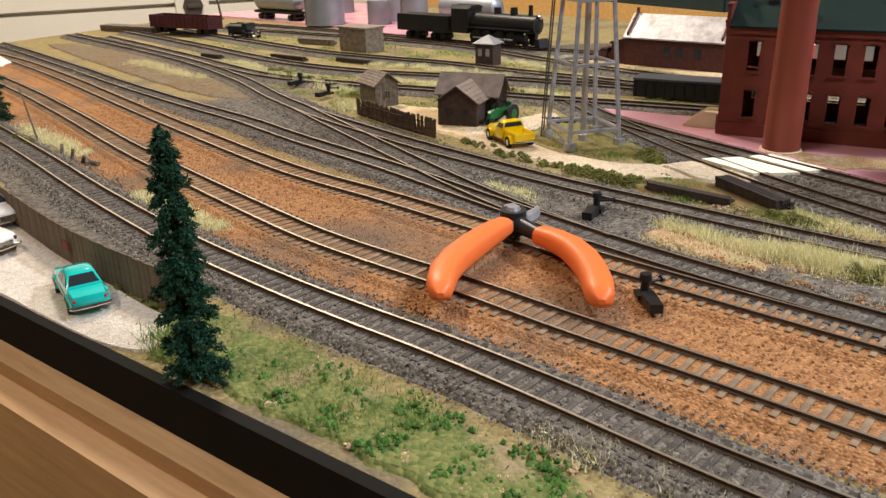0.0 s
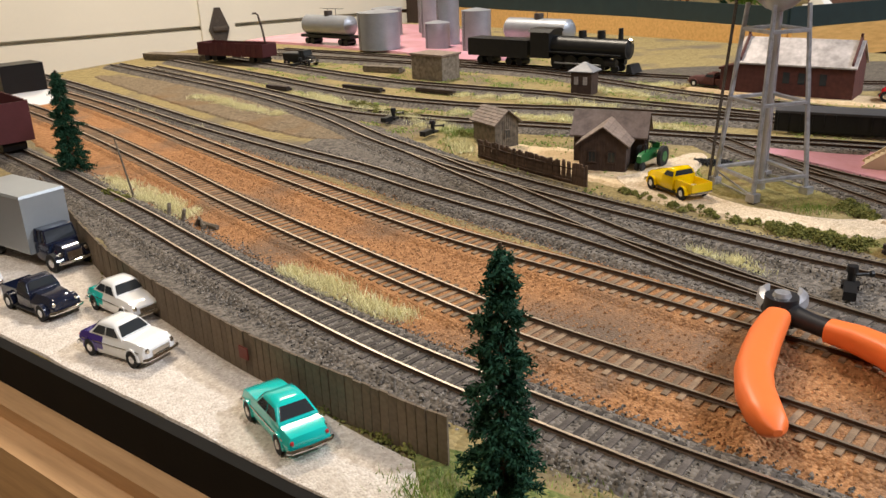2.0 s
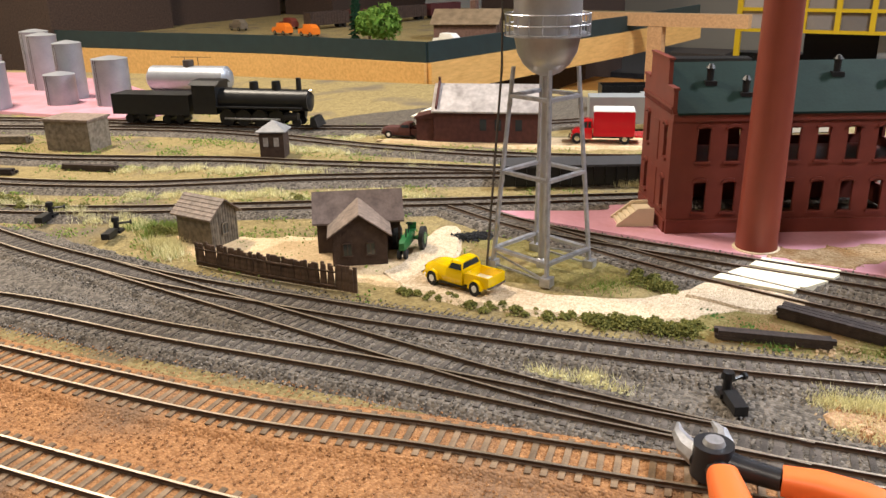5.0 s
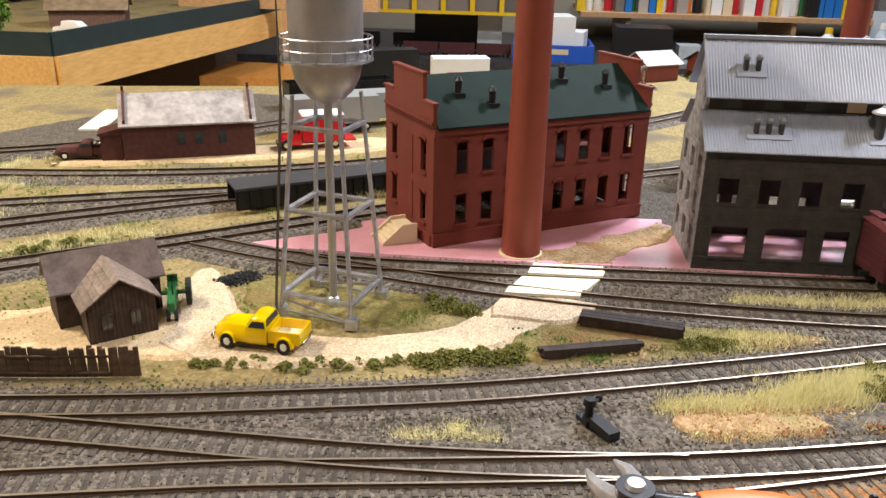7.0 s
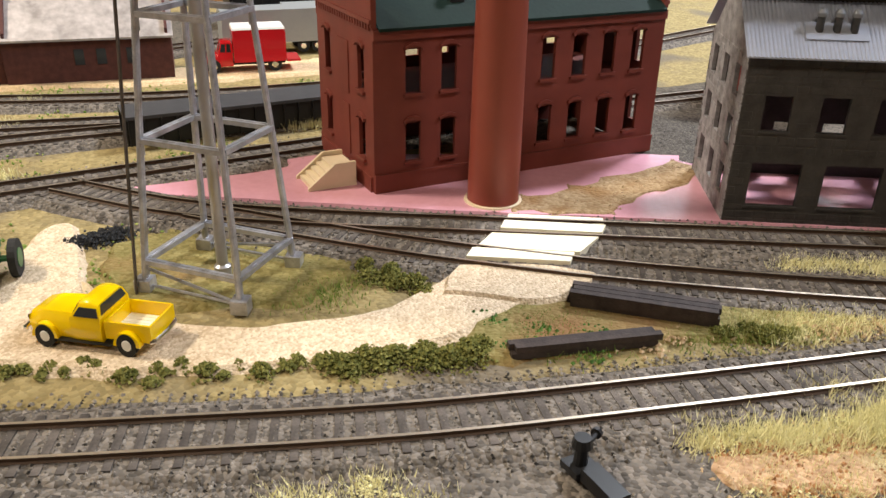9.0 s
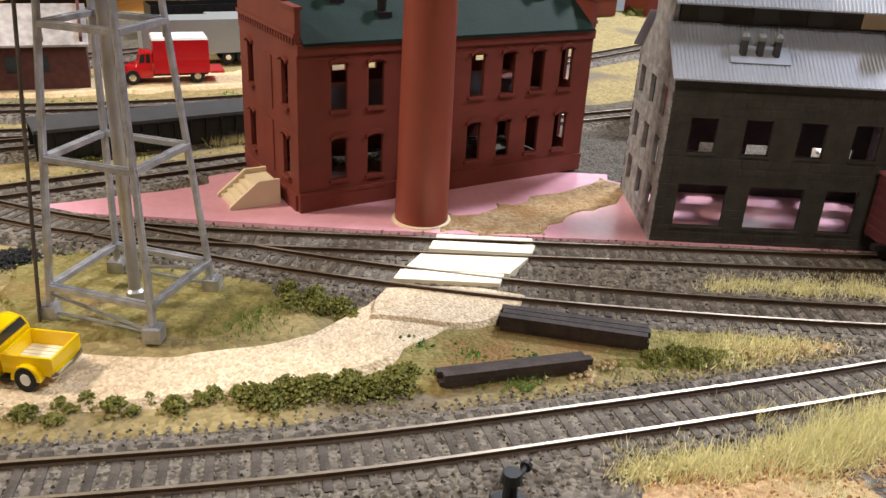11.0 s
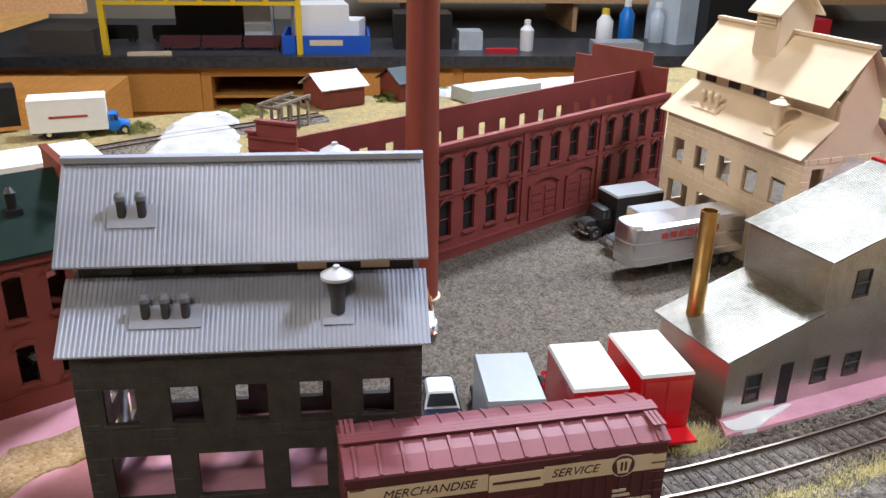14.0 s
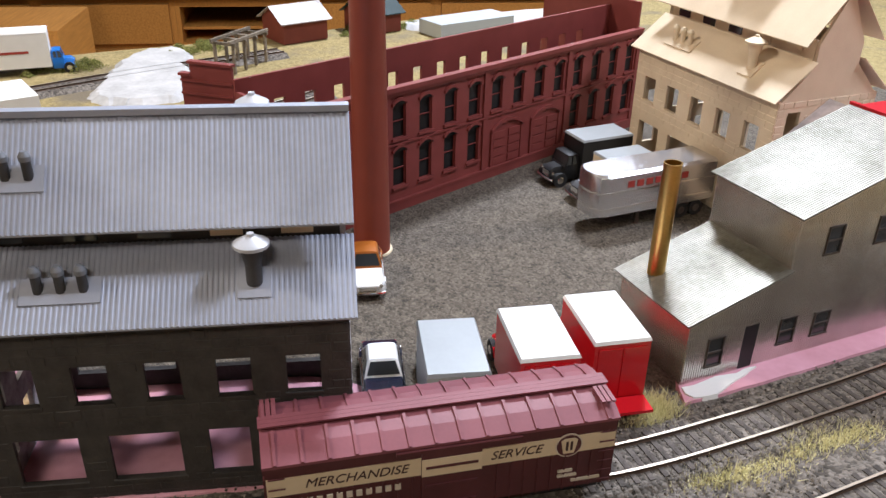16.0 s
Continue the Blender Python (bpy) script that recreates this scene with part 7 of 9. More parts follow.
def locomotive():
    ang = math.degrees(math.atan2(-0.235, 0.082))
    t = thing("steam_locomotive", "black steam locomotive with tender on the far track", "locomotive", pose(0.893, 1.03, 0.0062, 0, 0, ang))
    bm = bmesh.new()
    rod(bm, (-0.008, 0, 0.030), (-0.112, 0, 0.030), 0.0125, 0.0135, 24)
    rod(bm, (-0.001, 0, 0.030), (-0.009, 0, 0.030), 0.0128, 0.0128, 24)
    rod(bm, (0.001, 0, 0.030), (-0.001, 0, 0.030), 0.007, 0.0105, 24)
    part("boiler", bm, M_BLACKSTEEL, t, smooth=True)
    for x, r, h in ((-0.014, 0.0035, 0.056), (-0.042, 0.006, 0.052), (-0.07, 0.006, 0.051)):
        bm = bmesh.new()
        rod(bm, (x, 0, 0.036), (x, 0, h), r, r * 0.85, 16)
        part("dome" if r > 0.004 else "smokestack", bm, M_BLACKSTEEL, t, smooth=True)
    bm = bmesh.new()
    box(bm, -0.142, -0.112, -0.017, 0.017, 0.014, 0.048)
    prism(bm, [(-0.0185, 0.048), (0.0185, 0.048), (0.01, 0.0525), (-0.01, 0.0525)], lambda u, v, w: Vector((-0.145 + w, u, v)), 0.036)
    part("cab", bm, M_BLACKSTEEL, t)
    for s in (-1, 1):
        bm = bmesh.new()
        box(bm, -0.112, -0.006, s * 0.0165 - 0.003, s * 0.0165 + 0.003, 0.0225, 0.024)
        part("running_board", bm, M_BLACKSTEEL, t)
        for k in range(4):
            bm = bmesh.new()
            x = -0.04 - k * 0.021
            rod(bm, (x, s * 0.0075, 0.0098), (x, s * 0.0105, 0.0098), 0.0098, n=22)
            part("driving_wheel", bm, M_BLACKSTEEL, t)
        bm = bmesh.new()
        rod(bm, (-0.035, s * 0.0125, 0.009), (-0.105, s * 0.0125, 0.009), 0.0012, n=6)
        part("side_rod", bm, M_STEEL, t)
        bm = bmesh.new()
        rod(bm, (-0.012, s * 0.0125, 0.013), (-0.028, s * 0.0125, 0.013), 0.0048, n=14)
        part("cylinder", bm, M_BLACKSTEEL, t)
        bm = bmesh.new()
        rod(bm, (-0.016, s * 0.0075, 0.0055), (-0.016, s * 0.0105, 0.0055), 0.0055, n=16)
        part("pilot_wheel", bm, M_BLACKSTEEL, t)
    bm = bmesh.new()
    rod(bm, (0.003, 0, 0.040), (-0.002, 0, 0.040), 0.003, 0.003, 14)
    part("headlight", bm, M_CHROME, t)
    bm = bmesh.new()
    prism(bm, [(-0.014, 0.001), (0.014, 0.001), (0.012, 0.012), (-0.012, 0.012)], lambda u, v, w: Vector((0.002 + w * (1 - v * 40), u, v)), 0.01)
    part("pilot", bm, M_BLACKSTEEL, t)
    bm = bmesh.new()
    box(bm, -0.25, -0.148, -0.0165, 0.0165, 0.012, 0.036)
    part("tender", bm, M_BLACKSTEEL, t, bev=0.001)
    for x in (-0.165, -0.183, -0.215, -0.233):
        bm = bmesh.new()
        rod(bm, (x, -0.010, 0.0055), (x, 0.010, 0.0055), 0.0055, n=14)
        part("tender_wheel", bm, M_BLACKSTEEL, t)


locomotive()


def tank_car(m, label):
    t = thing("tank_car", label, "freight car", m)
    bm = bmesh.new()
    lathe(bm, [(0.002, -0.062), (0.012, -0.060), (0.0175, -0.055), (0.0175, 0.055), (0.012, 0.060), (0.002, 0.062)], 24)
    o = part("tank", bm, M_TANK, t, smooth=True)
    o.matrix_basis = pose(0, 0, 0.034, 0, 90, 0)
    bm = bmesh.new()
    rod(bm, (0, 0, 0.049), (0, 0, 0.059), 0.0075, n=16)
    part("dome", bm, M_DARKSTEEL, t, smooth=True)
    bm = bmesh.new()
    box(bm, -0.064, 0.064, -0.013, 0.013, 0.012, 0.017)
    part("frame", bm, M_BLACK, t)
    for x in (-0.05, -0.036, 0.036, 0.05):
        bm = bmesh.new()
        rod(bm, (x, -0.011, 0.0055), (x, 0.011, 0.0055), 0.0055, n=14)
        part("wheel", bm, M_BLACK, t)
    bm = bmesh.new()
    for x in (-0.01, 0.01):
        rod(bm, (x, 0.009, 0.049), (x, 0.009, 0.062), 0.0005, n=4)
    rod(bm, (-0.03, 0.009, 0.062), (0.03, 0.009, 0.062), 0.0005, n=4)
    part("platform_rail", bm, M_DARKSTEEL, t)


tank_car(pose(0.955, 1.30, 0.004, 0, 0, -70), "silver tank car with dark dome behind the locomotive")
tank_car(pose(0.757, 1.665, 0.004, 0, 0, -70), "grey tank car at the end of the foam board")


def oil_tank(x, y, r, h, m, label, cone=0.004):
    t = thing("storage_tank", label, "tank", pose(x, y, 0.004), "storage tanks")
    bm = bmesh.new()
    lathe(bm, [(r, 0), (r, h), (r * 1.02, h), (r * 1.02, h + 0.001), (r * 0.5, h + 0.001 + cone * 0.6), (0.002, h + 0.001 + cone)], 32)
    part("shell", bm, m, t, smooth=True)
    bm = bmesh.new()
    for s in (-0.002, 0.002):
        rod(bm, (-r - 0.001, s, 0), (-r - 0.001, s, h), 0.0004, n=4)
    part("ladder", bm, M_DARKSTEEL, t)


oil_tank(0.792, 1.535, 0.036, 0.06, M_TANK, "wide dull galvanised oil storage tank on pink foam")
oil_tank(0.87, 1.47, 0.021, 0.04, M_TANK, "short grey storage tank on pink foam")
for x, y, r, h in ((0.90, 1.395, 0.024, 0.062), (0.91, 1.50, 0.02, 0.078), (0.95, 1.62, 0.022, 0.082), (0.99, 1.70, 0.022, 0.082), (0.905, 1.72, 0.03, 0.05)):
    oil_tank(x, y, r, h, M_TANK, "tall grey galvanised storage tank on pink foam")


def gondola(m, label, L=0.14, W=0.033, z1=0.03, mat_=None, legs=True):
    t = thing("gondola_car", label, "freight car", m)
    b = mat_ or M_CARBODY
    bm = bmesh.new()
    box(bm, -L / 2, L / 2, -W / 2, W / 2, 0.010, 0.012)
    box(bm, -L / 2, L / 2, -W / 2, -W / 2 + 0.001, 0.012, z1)
    box(bm, -L / 2, L / 2, W / 2 - 0.001, W / 2, 0.012, z1)
    box(bm, -L / 2, -L / 2 + 0.001, -W / 2 + 0.001, W / 2 - 0.001, 0.012, z1)
    box(bm, L / 2 - 0.001, L / 2, -W / 2 + 0.001, W / 2 - 0.001, 0.012, z1)
    part("body", bm, b, t)
    for k in range(14):
        for s in (-1, 1):
            bm = bmesh.new()
            x = -L / 2 + 0.004 + k * (L - 0.008) / 13
            box(bm, x - 0.0006, x + 0.0006, s * W / 2 - 0.0009, s * W / 2 + 0.0009, 0.011, z1 + 0.0003)
            part("rib", bm, b, t)
    for x in (-L * 0.41, -L * 0.29, L * 0.29, L * 0.41):
        bm = bmesh.new()
        rod(bm, (x, -0.0105, 0.0055), (x, 0.0105, 0.0055), 0.0055, n=14)
        part("wheel", bm, M_BLACK, t)


gondola(pose(0.547, 1.56, 0.004, 0, 0, -62), "empty brown gondola car on the far track")
gondola(pose(0.165, 1.14, 0.006, 0, 0, -78), "brown open freight car behind the brown store", z1=0.046)
box_truck("small black truck beside the gondola", pose(0.612, 1.475, 0.0, 0, 0, -62), M_BLACK, M_BLACK, M_VENT, 0.03, 0.022, 0.02)


def flat_deck():
    t = thing("girder_span", "dark steel girder span with grey deck beside the siding", "bridge", pose(0.822, 0.664, 0.0022, 0, 0, -58))
    bm = bmesh.new()
    box(bm, -0.07, 0.07, -0.016, 0.016, 0.0165, 0.0185)
    part("deck", bm, M_VENT, t, "dark grey deck")
    for s in (-1, 1):
        bm = bmesh.new()
        box(bm, -0.07, 0.07, s * 0.0135 - 0.0006, s * 0.0135 + 0.0006, 0.0, 0.0165)
        part("girder", bm, M_BLACK, t)
        for k in range(15):
            bm = bmesh.new()
            x = -0.068 + k * 0.0097
            box(bm, x - 0.0005, x + 0.0005, s * 0.0148 - 0.0012, s * 0.0148 + 0.0012, 0.0, 0.0164)
            part("stiffener", bm, M_BLACK, t)


flat_deck()

# ---------------------------------------------------------------- loose things on the layout


def pliers():
    t = thing("pliers", "side-cutting pliers with orange grips lying open on the tracks", "pliers", pose(0, 0, 0))
    z = 0.0135
    for pts, sgn in (([(0.424, 0.4445), (0.415, 0.4405), (0.403, 0.4345), (0.390, 0.427), (0.376, 0.4185), (0.364, 0.408), (0.356, 0.398), (0.351, 0.390), (0.349, 0.3865)], 1), ([(0.4335, 0.426), (0.4355, 0.414), (0.4345, 0.40), (0.430, 0.386), (0.424, 0.373), (0.4165, 0.3605), (0.411, 0.353), (0.4075, 0.3475), (0.4055, 0.345)], -1)):
        bm = bmesh.new()
        wide = [0.0056, 0.0064, 0.0069, 0.0072, 0.0072, 0.0071, 0.0067, 0.0053, 0.0016]
        high = [0.0048, 0.0056, 0.0061, 0.0064, 0.0064, 0.0062, 0.0057, 0.0044, 0.0013]
        line = [Vector((x, y, z + (0.0015 if sgn > 0 else 0))) for x, y in pts]
        rings = []
        for k, p in enumerate(line):
            d = (line[min(k + 1, len(line) - 1)] - line[max(k - 1, 0)]).normalized()
            across = d.cross(Vector((0, 0, 1))).normalized()
            ring = []
            for q in range(20):
                c, sn = math.cos(2 * math.pi * q / 20), math.sin(2 * math.pi * q / 20)
                ring.append(p + across * wide[k] * math.copysign(abs(c) ** 0.72, c) + Vector((0, 0, high[k] * math.copysign(abs(sn) ** 0.72, sn))))
            rings.append(ring)
        loft(bm, rings)
        g = part("grip", bm, M_GRIP, t, "soft orange grip", smooth=True)
        a, b = Vector((*pts[0], z)), Vector((0.434, 0.4505, z))
        bm = bmesh.new()
        tube(bm, [a, a.lerp(b, 0.5), b, b + Vector((0.004, 0.003, 0)) * 1.0], [0.0042, 0.0046, 0.0060, 0.005], 10)
        part("shank", bm, M_JAW, t, smooth=True)
    bm = bmesh.new()
    rod(bm, (0.434, 0.4505, z - 0.006), (0.434, 0.4505, z + 0.0072), 0.0078, 0.0074, 20)
    part("joint", bm, M_JAW, t, bev=0.0008, smooth=True)
    bm = bmesh.new()
    rod(bm, (0.434, 0.4505, z + 0.0072), (0.434, 0.4505, z + 0.009), 0.0042, 0.0034, 16)
    part("rivet", bm, M_STEEL, t, smooth=True)
    for s in (-1, 1):
        bm = bmesh.new()
        d, n = Vector((0.83, 0.55, 0)), Vector((-0.55, 0.83, 0))
        c = Vector((0.434, 0.4505, z))
        up = Vector((0, 0, 1))
        pts = [c + d * 0.003 + n * s * 0.0045, c + d * 0.0085 + n * s * 0.0075 + up * 0.001, c + d * 0.0145 + n * s * 0.0085 + up * 0.0025, c + d * 0.0205 + n * s * 0.0068 + up * 0.0035]
        tube(bm, pts, [0.0046, 0.0040, 0.0026, 0.0007], 8)
        part("jaw", bm, M_STEEL, t, "bare steel cutting jaw", smooth=True)


pliers()


def switch_stand(x, y, ang, z=0.0035):
    t = thing("switch_machine", "small black switch machine with arm beside the rails", "switch stand", pose(x, y, z, 0, 0, ang), "switch machines")
    bm = bmesh.new()
    box(bm, -0.011, 0.004, -0.003, 0.003, 0, 0.0045)
    part("case", bm, M_BLACK, t, bev=0.0005)
    bm = bmesh.new()
    box(bm, 0.004, 0.012, -0.0042, 0.0042, 0, 0.0022)
    part("base_plate", bm, M_BLACK, t, bev=0.0003)
    bm = bmesh.new()
    rod(bm, (0.008, 0, 0.002), (0.008, 0, 0.0105), 0.0022, 0.0018, 12)
    rod(bm, (0.008, 0, 0.0085), (0.008, 0, 0.0115), 0.0032, 0.0026, 12)
    part("stand", bm, M_BLACK, t)
    bm = bmesh.new()
    rod(bm, (0.008, 0, 0.0065), (0.0125, -0.0085, 0.0065), 0.0009, n=6)
    rod(bm, (0.0125, -0.0085, 0.0065), (0.0132, -0.0098, 0.0065), 0.0018, n=8)
    part("lever", bm, M_BLACK, t)


switch_stand(0.497, 0.457, 32)
switch_stand(0.437, 0.348, 62)
switch_stand(0.516, 0.903, 28)
switch_stand(0.517, 0.984, 28)
switch_stand(0.60, 1.44, 20)


def timber_stack(label, a, b, w, rows, layers, m=None, z=0.0012, t_=0.0026):
    a, b = Vector(a), Vector(b)
    d = b - a
    t = thing("timber_stack", label, "timber stack", pose(*((a + b) / 2), z, 0, 0, math.degrees(math.atan2(d.y, d.x))), "timber stacks")
    rng = random.Random(len(label) + int(a.x * 1000))
    for l in range(layers):
        for r in range(rows - (l == layers - 1 and rows > 2)):
            bm = bmesh.new()
            y = (r - rows / 2) * (w + 0.0003) + rng.uniform(-0.0003, 0.0003)
            sh = rng.uniform(-0.0012, 0.0012)
            box(bm, -d.length / 2 + sh, d.length / 2 + sh, y, y + w, l * t_, (l + 1) * t_ - 0.0001)
            part("timber", bm, m or M_DARKTIMBER, t)


M_DARKTIMBER = mat("creosoted_timber", (0.022, 0.015, 0.013), 0.75, 0, 0.4, 200, 0.3, 5, (0.045, 0.032, 0.028), 0.3)
timber_stack("stack of dark creosoted timbers beside the crossing", (0.6105, 0.4575), (0.5995, 0.401), 0.0032, 4, 3)
timber_stack("low row of dark creosoted timbers by the road", (0.5675, 0.482), (0.5835, 0.4275), 0.003, 3, 2)
timber_stack("stack of dark ties beside the far track", (0.575, 1.215), (0.598, 1.155), 0.003, 3, 2)
timber_stack("stack of dark ties beside the far track", (0.635, 1.13), (0.655, 1.075), 0.003, 3, 2)
timber_stack("bundle of brown lumber beside the far track", (0.665, 1.335), (0.695, 1.28), 0.004, 4, 3, M_OLDWOOD)
timber_stack("long brown lumber stack at the layout's end", (0.45, 1.74), (0.515, 1.63), 0.006, 5, 4, M_OLDWOOD)
timber_stack("short stack of dark ties", (0.497, 1.285), (0.512, 1.25), 0.003, 3, 2)


def crossing():
    t = thing("plank_crossing", "pale wooden plank crossing over two tracks", "level crossing", Matrix())
    for a, b, c, d, z in (((0.6385, 0.502), (0.6385, 0.456), (0.648, 0.4535), (0.648, 0.4995), 0.0056), ((0.6495, 0.498), (0.6495, 0.451), (0.669, 0.440), (0.669, 0.490), 0.0052), ((0.6715, 0.4875), (0.6715, 0.439), (0.681, 0.4365), (0.681, 0.4855), 0.0056), ((0.684, 0.4845), (0.684, 0.437), (0.6905, 0.437), (0.6905, 0.4835), 0.0050)):
        bm = bmesh.new()
        prism(bm, [a, b, c, d], lambda u, v, w: Vector((u, v, w)), z)
        part("plank", bm, M_PLANK, t, bev=0.0004)


crossing()


def board_fence(label, pts, height, bw, material, rail_m, group, wob=3.0):
    p, a = spline(pts, bw)
    t = thing("board_fence", label, "fence", Matrix(), group)
    bm = bmesh.new()
    box(bm, -bw * 0.46, bw * 0.46, -0.0005, 0.0005, 0.0, height)
    me = mesh_of("board", bm, material, 0.0001, seg=1)
    rng = random.Random(label)
    for (x, y), h in zip(p, a):
        o = new("board", me)
        o.parent = t
        o.matrix_basis = pose(x, y, 0.0008, rng.uniform(-wob, wob), rng.uniform(-wob, wob) * 0.5, math.degrees(h)) @ Matrix.Diagonal((1, 1, 1 + rng.uniform(-0.02, 0.012) * wob, 1))
    for z in (height * 0.22, height * 0.78):
        for (p0, p1) in zip(p[:-1:6], p[6::6]):
            d = Vector(p1) - Vector(p0)
            n = Vector((-d.y, d.x)).normalized() * 0.0012
            bm = bmesh.new()
            rod(bm, (p0[0] - n.x, p0[1] - n.y, z), (p1[0] - n.x, p1[1] - n.y, z), 0.0007, n=4)
            part("fence_rail", bm, rail_m, t)
    return t


board_fence("long weathered grey board fence between lot and track", [(0.256, 0.452), (0.249, 0.47), (0.222, 0.551), (0.206, 0.62), (0.1925, 0.69), (0.187, 0.75), (0.184, 0.82), (0.18, 0.90)], 0.021, 0.0045, M_FENCE, M_OLDWOOD, "board fences", 0.7)
board_fence("low brown board fence beside the dirt road", [(0.509, 0.806), (0.5115, 0.765), (0.5155, 0.725), (0.5215, 0.684)], 0.0165, 0.0026, M_FENCERED, M_FENCERED, "board fences", 4.0)
bm = bmesh.new()
box(bm, -0.003, 0.003, -0.0004, 0.0004, 0.010, 0.0155)
solo("fence_notice", bm, M_BRICK, "faded red notice on the grey fence", "sign", m=pose(0.2185, 0.5545, 0, 0, 0, 107))


def sign_post():
    t = thing("telegraph_pole", "thin leaning wooden pole beside the track", "pole", pose(0.238, 0.867, 0))
    bm = bmesh.new()
    rod(bm, (0, 0, 0), (-0.006, 0.006, 0.047), 0.0009, 0.0006, 6)
    part("post", bm, M_OLDWOOD, t)
    for x, y, h, lean in ((0.259, 0.776, 0.008, 40), (0.2535, 0.79, 0.009, 10), (0.266, 0.765, 0.006, 70), (0.248, 0.805, 0.01, -15)):
        bm = bmesh.new()
        rod(bm, (0, 0, 0), (0, 0, h), 0.0016, 0.0012, 7)
        solo("old_stump", bm, M_OLDWOOD, "weathered brown wooden stump beside the track", "stump", "old stumps", m=pose(x, y, 0.0012, lean, 12, 0))
    for x, y, a in ((0.262, 0.771, 80), (0.265, 0.7645, 110)):
        bm = bmesh.new()
        rod(bm, (-0.008, 0, 0.0018), (0.008, 0.001, 0.0024), 0.0017, 0.0014, 7)
        solo("fallen_log", bm, M_OLDWOOD, "short brown log lying beside the track", "log", "fallen logs", m=pose(x, y, 0.001, 0, 0, a))


sign_post()


def far_lamp():
    t = thing("black_lantern", "black rounded block on a white pyramid base", "lamp", pose(0.215, 1.395, 0.001, 0, 0, 15))
    bm = bmesh.new()
    loft(bm, [[(-0.045, -0.03, 0), (0.045, -0.03, 0), (0.045, 0.03, 0), (-0.045, 0.03, 0)], [(-0.026, -0.018, 0.016), (0.026, -0.018, 0.016), (0.026, 0.018, 0.016), (-0.026, 0.018, 0.016)]])
    part("base", bm, M_WHITE, t)
    bm = bmesh.new()
    box(bm, -0.026, 0.026, -0.018, 0.018, 0.0162, 0.05)
    part("block", bm, M_BLACK, t, bev=0.006, smooth=True)


far_lamp()


def open_frame():
    """Open timber frame standing by the far tracks."""
    t = thing("timber_trestle", "open dark timber trestle frame by the far tracks", "trestle", pose(1.365, 0.34, 0.001, 0, 0, -30))
    for x in (-0.03, -0.01, 0.01, 0.03):
        for y in (-0.012, 0.012):
            bm = bmesh.new()
            box(bm, x - 0.0014, x + 0.0014, y - 0.0014, y + 0.0014, 0, 0.03)
            part("post", bm, M_OLDWOOD, t)
        bm = bmesh.new()
        box(bm, x - 0.0014, x + 0.0014, -0.016, 0.016, 0.03, 0.033)
        part("beam", bm, M_OLDWOOD, t)
    for y in (-0.012, 0.012):
        bm = bmesh.new()
        box(bm, -0.036, 0.036, y - 0.0014, y + 0.0014, 0.033, 0.036)
        part("beam", bm, M_OLDWOOD, t)


open_frame()


def pipe_stand():
    """Thin bent standpipe beside the far foam board."""
    t = thing("pipe_stand", "thin dark bent standpipe beside the foam board", "standpipe", pose(0.677, 1.79, 0.0))
    bm = bmesh.new()
    tube(bm, [(0, 0, 0), (-0.003, 0.002, 0.03), (-0.008, 0.004, 0.055), (-0.012, 0.005, 0.0585), (-0.018, 0.006, 0.058)], [0.0022, 0.002, 0.0018, 0.0018, 0.0018], 8)
    part("pipe", bm, M_DARKSTEEL, t, smooth=True)
    bm = bmesh.new()
    lathe(bm, [(0.005, 0), (0.005, 0.002), (0.0022, 0.003)], 12)
    part("base", bm, M_DARKSTEEL, t)


pipe_stand()
gondola(pose(1.2, 0.72, 0.004, 0, 0, -60), "black open freight car on the rear track", mat_=M_BLACK)
gable_shed("red_cabin", "small red cabin with pale roof at the layout's far side", "shed", pose(1.5, 0.285, 0.001, 0, 0, 31), 0.054, 0.062, 0.027, 0.042, M_BRICK, M_PALEROOF, 0.005, False, ((-0.012, 0.012, 0.012, 0.014),), (0.014, 0.012, 0.026))
gable_shed("grey_cabin", "small red cabin with dark blue-grey roof", "shed", pose(1.54, 0.185, 0.001, 0, 0, 31), 0.05, 0.056, 0.026, 0.041, M_BRICK, M_GREENFASCIA, 0.005, False)
bm = bmesh.new()
box(bm, -0.06, 0.06, -0.025, 0.025, 0, 0.018)
solo("loading_dock", bm, M_BOXGREY, "grey flat loading dock at the layout's far side", "dock", m=pose(1.53, 0.06, 0.001, 0, 0, -62), bev=0.001)
bm = bmesh.new()
box(bm, -0.05, 0.05, -0.03, 0.03, 0, 0.055)
solo("white_block", bm, M_WHITE, "plain white block behind the factory", "block", m=pose(1.157, 0.548, 0.001, 0, 0, -60) @ Matrix.Diagonal((1, 1, 0.6, 1)), bev=0.001)
bm = bmesh.new()
box(bm, -0.06, 0.06, -0.016, 0.016, 0.006, 0.05)
solo("dark_car", bm, M_BLACK, "black freight car standing on the far siding", "freight car", m=pose(1.36, 0.70, 0.001, 0, 0, 115), bev=0.003)
bm = bmesh.new()
box(bm, -0.06, 0.06, -0.03, 0.03, 0, 0.002)
solo("far_crossing", bm, M_PLANK, "pale plank crossing on the far road", "level crossing", m=pose(1.02, 0.90, 0.0022, 0, 0, 10))
bm = bmesh.new()
box(bm, -0.05, 0.05, -0.012, 0.012, 0, 0.002)
solo("far_crossing", bm, M_PLANK, "pale plank crossing on the far road", "level crossing", m=pose(1.06, 0.965, 0.0022, 0, 0, 10))

# ---------------------------------------------------------------- plants and loose cover
RNG = np.random.default_rng(5)


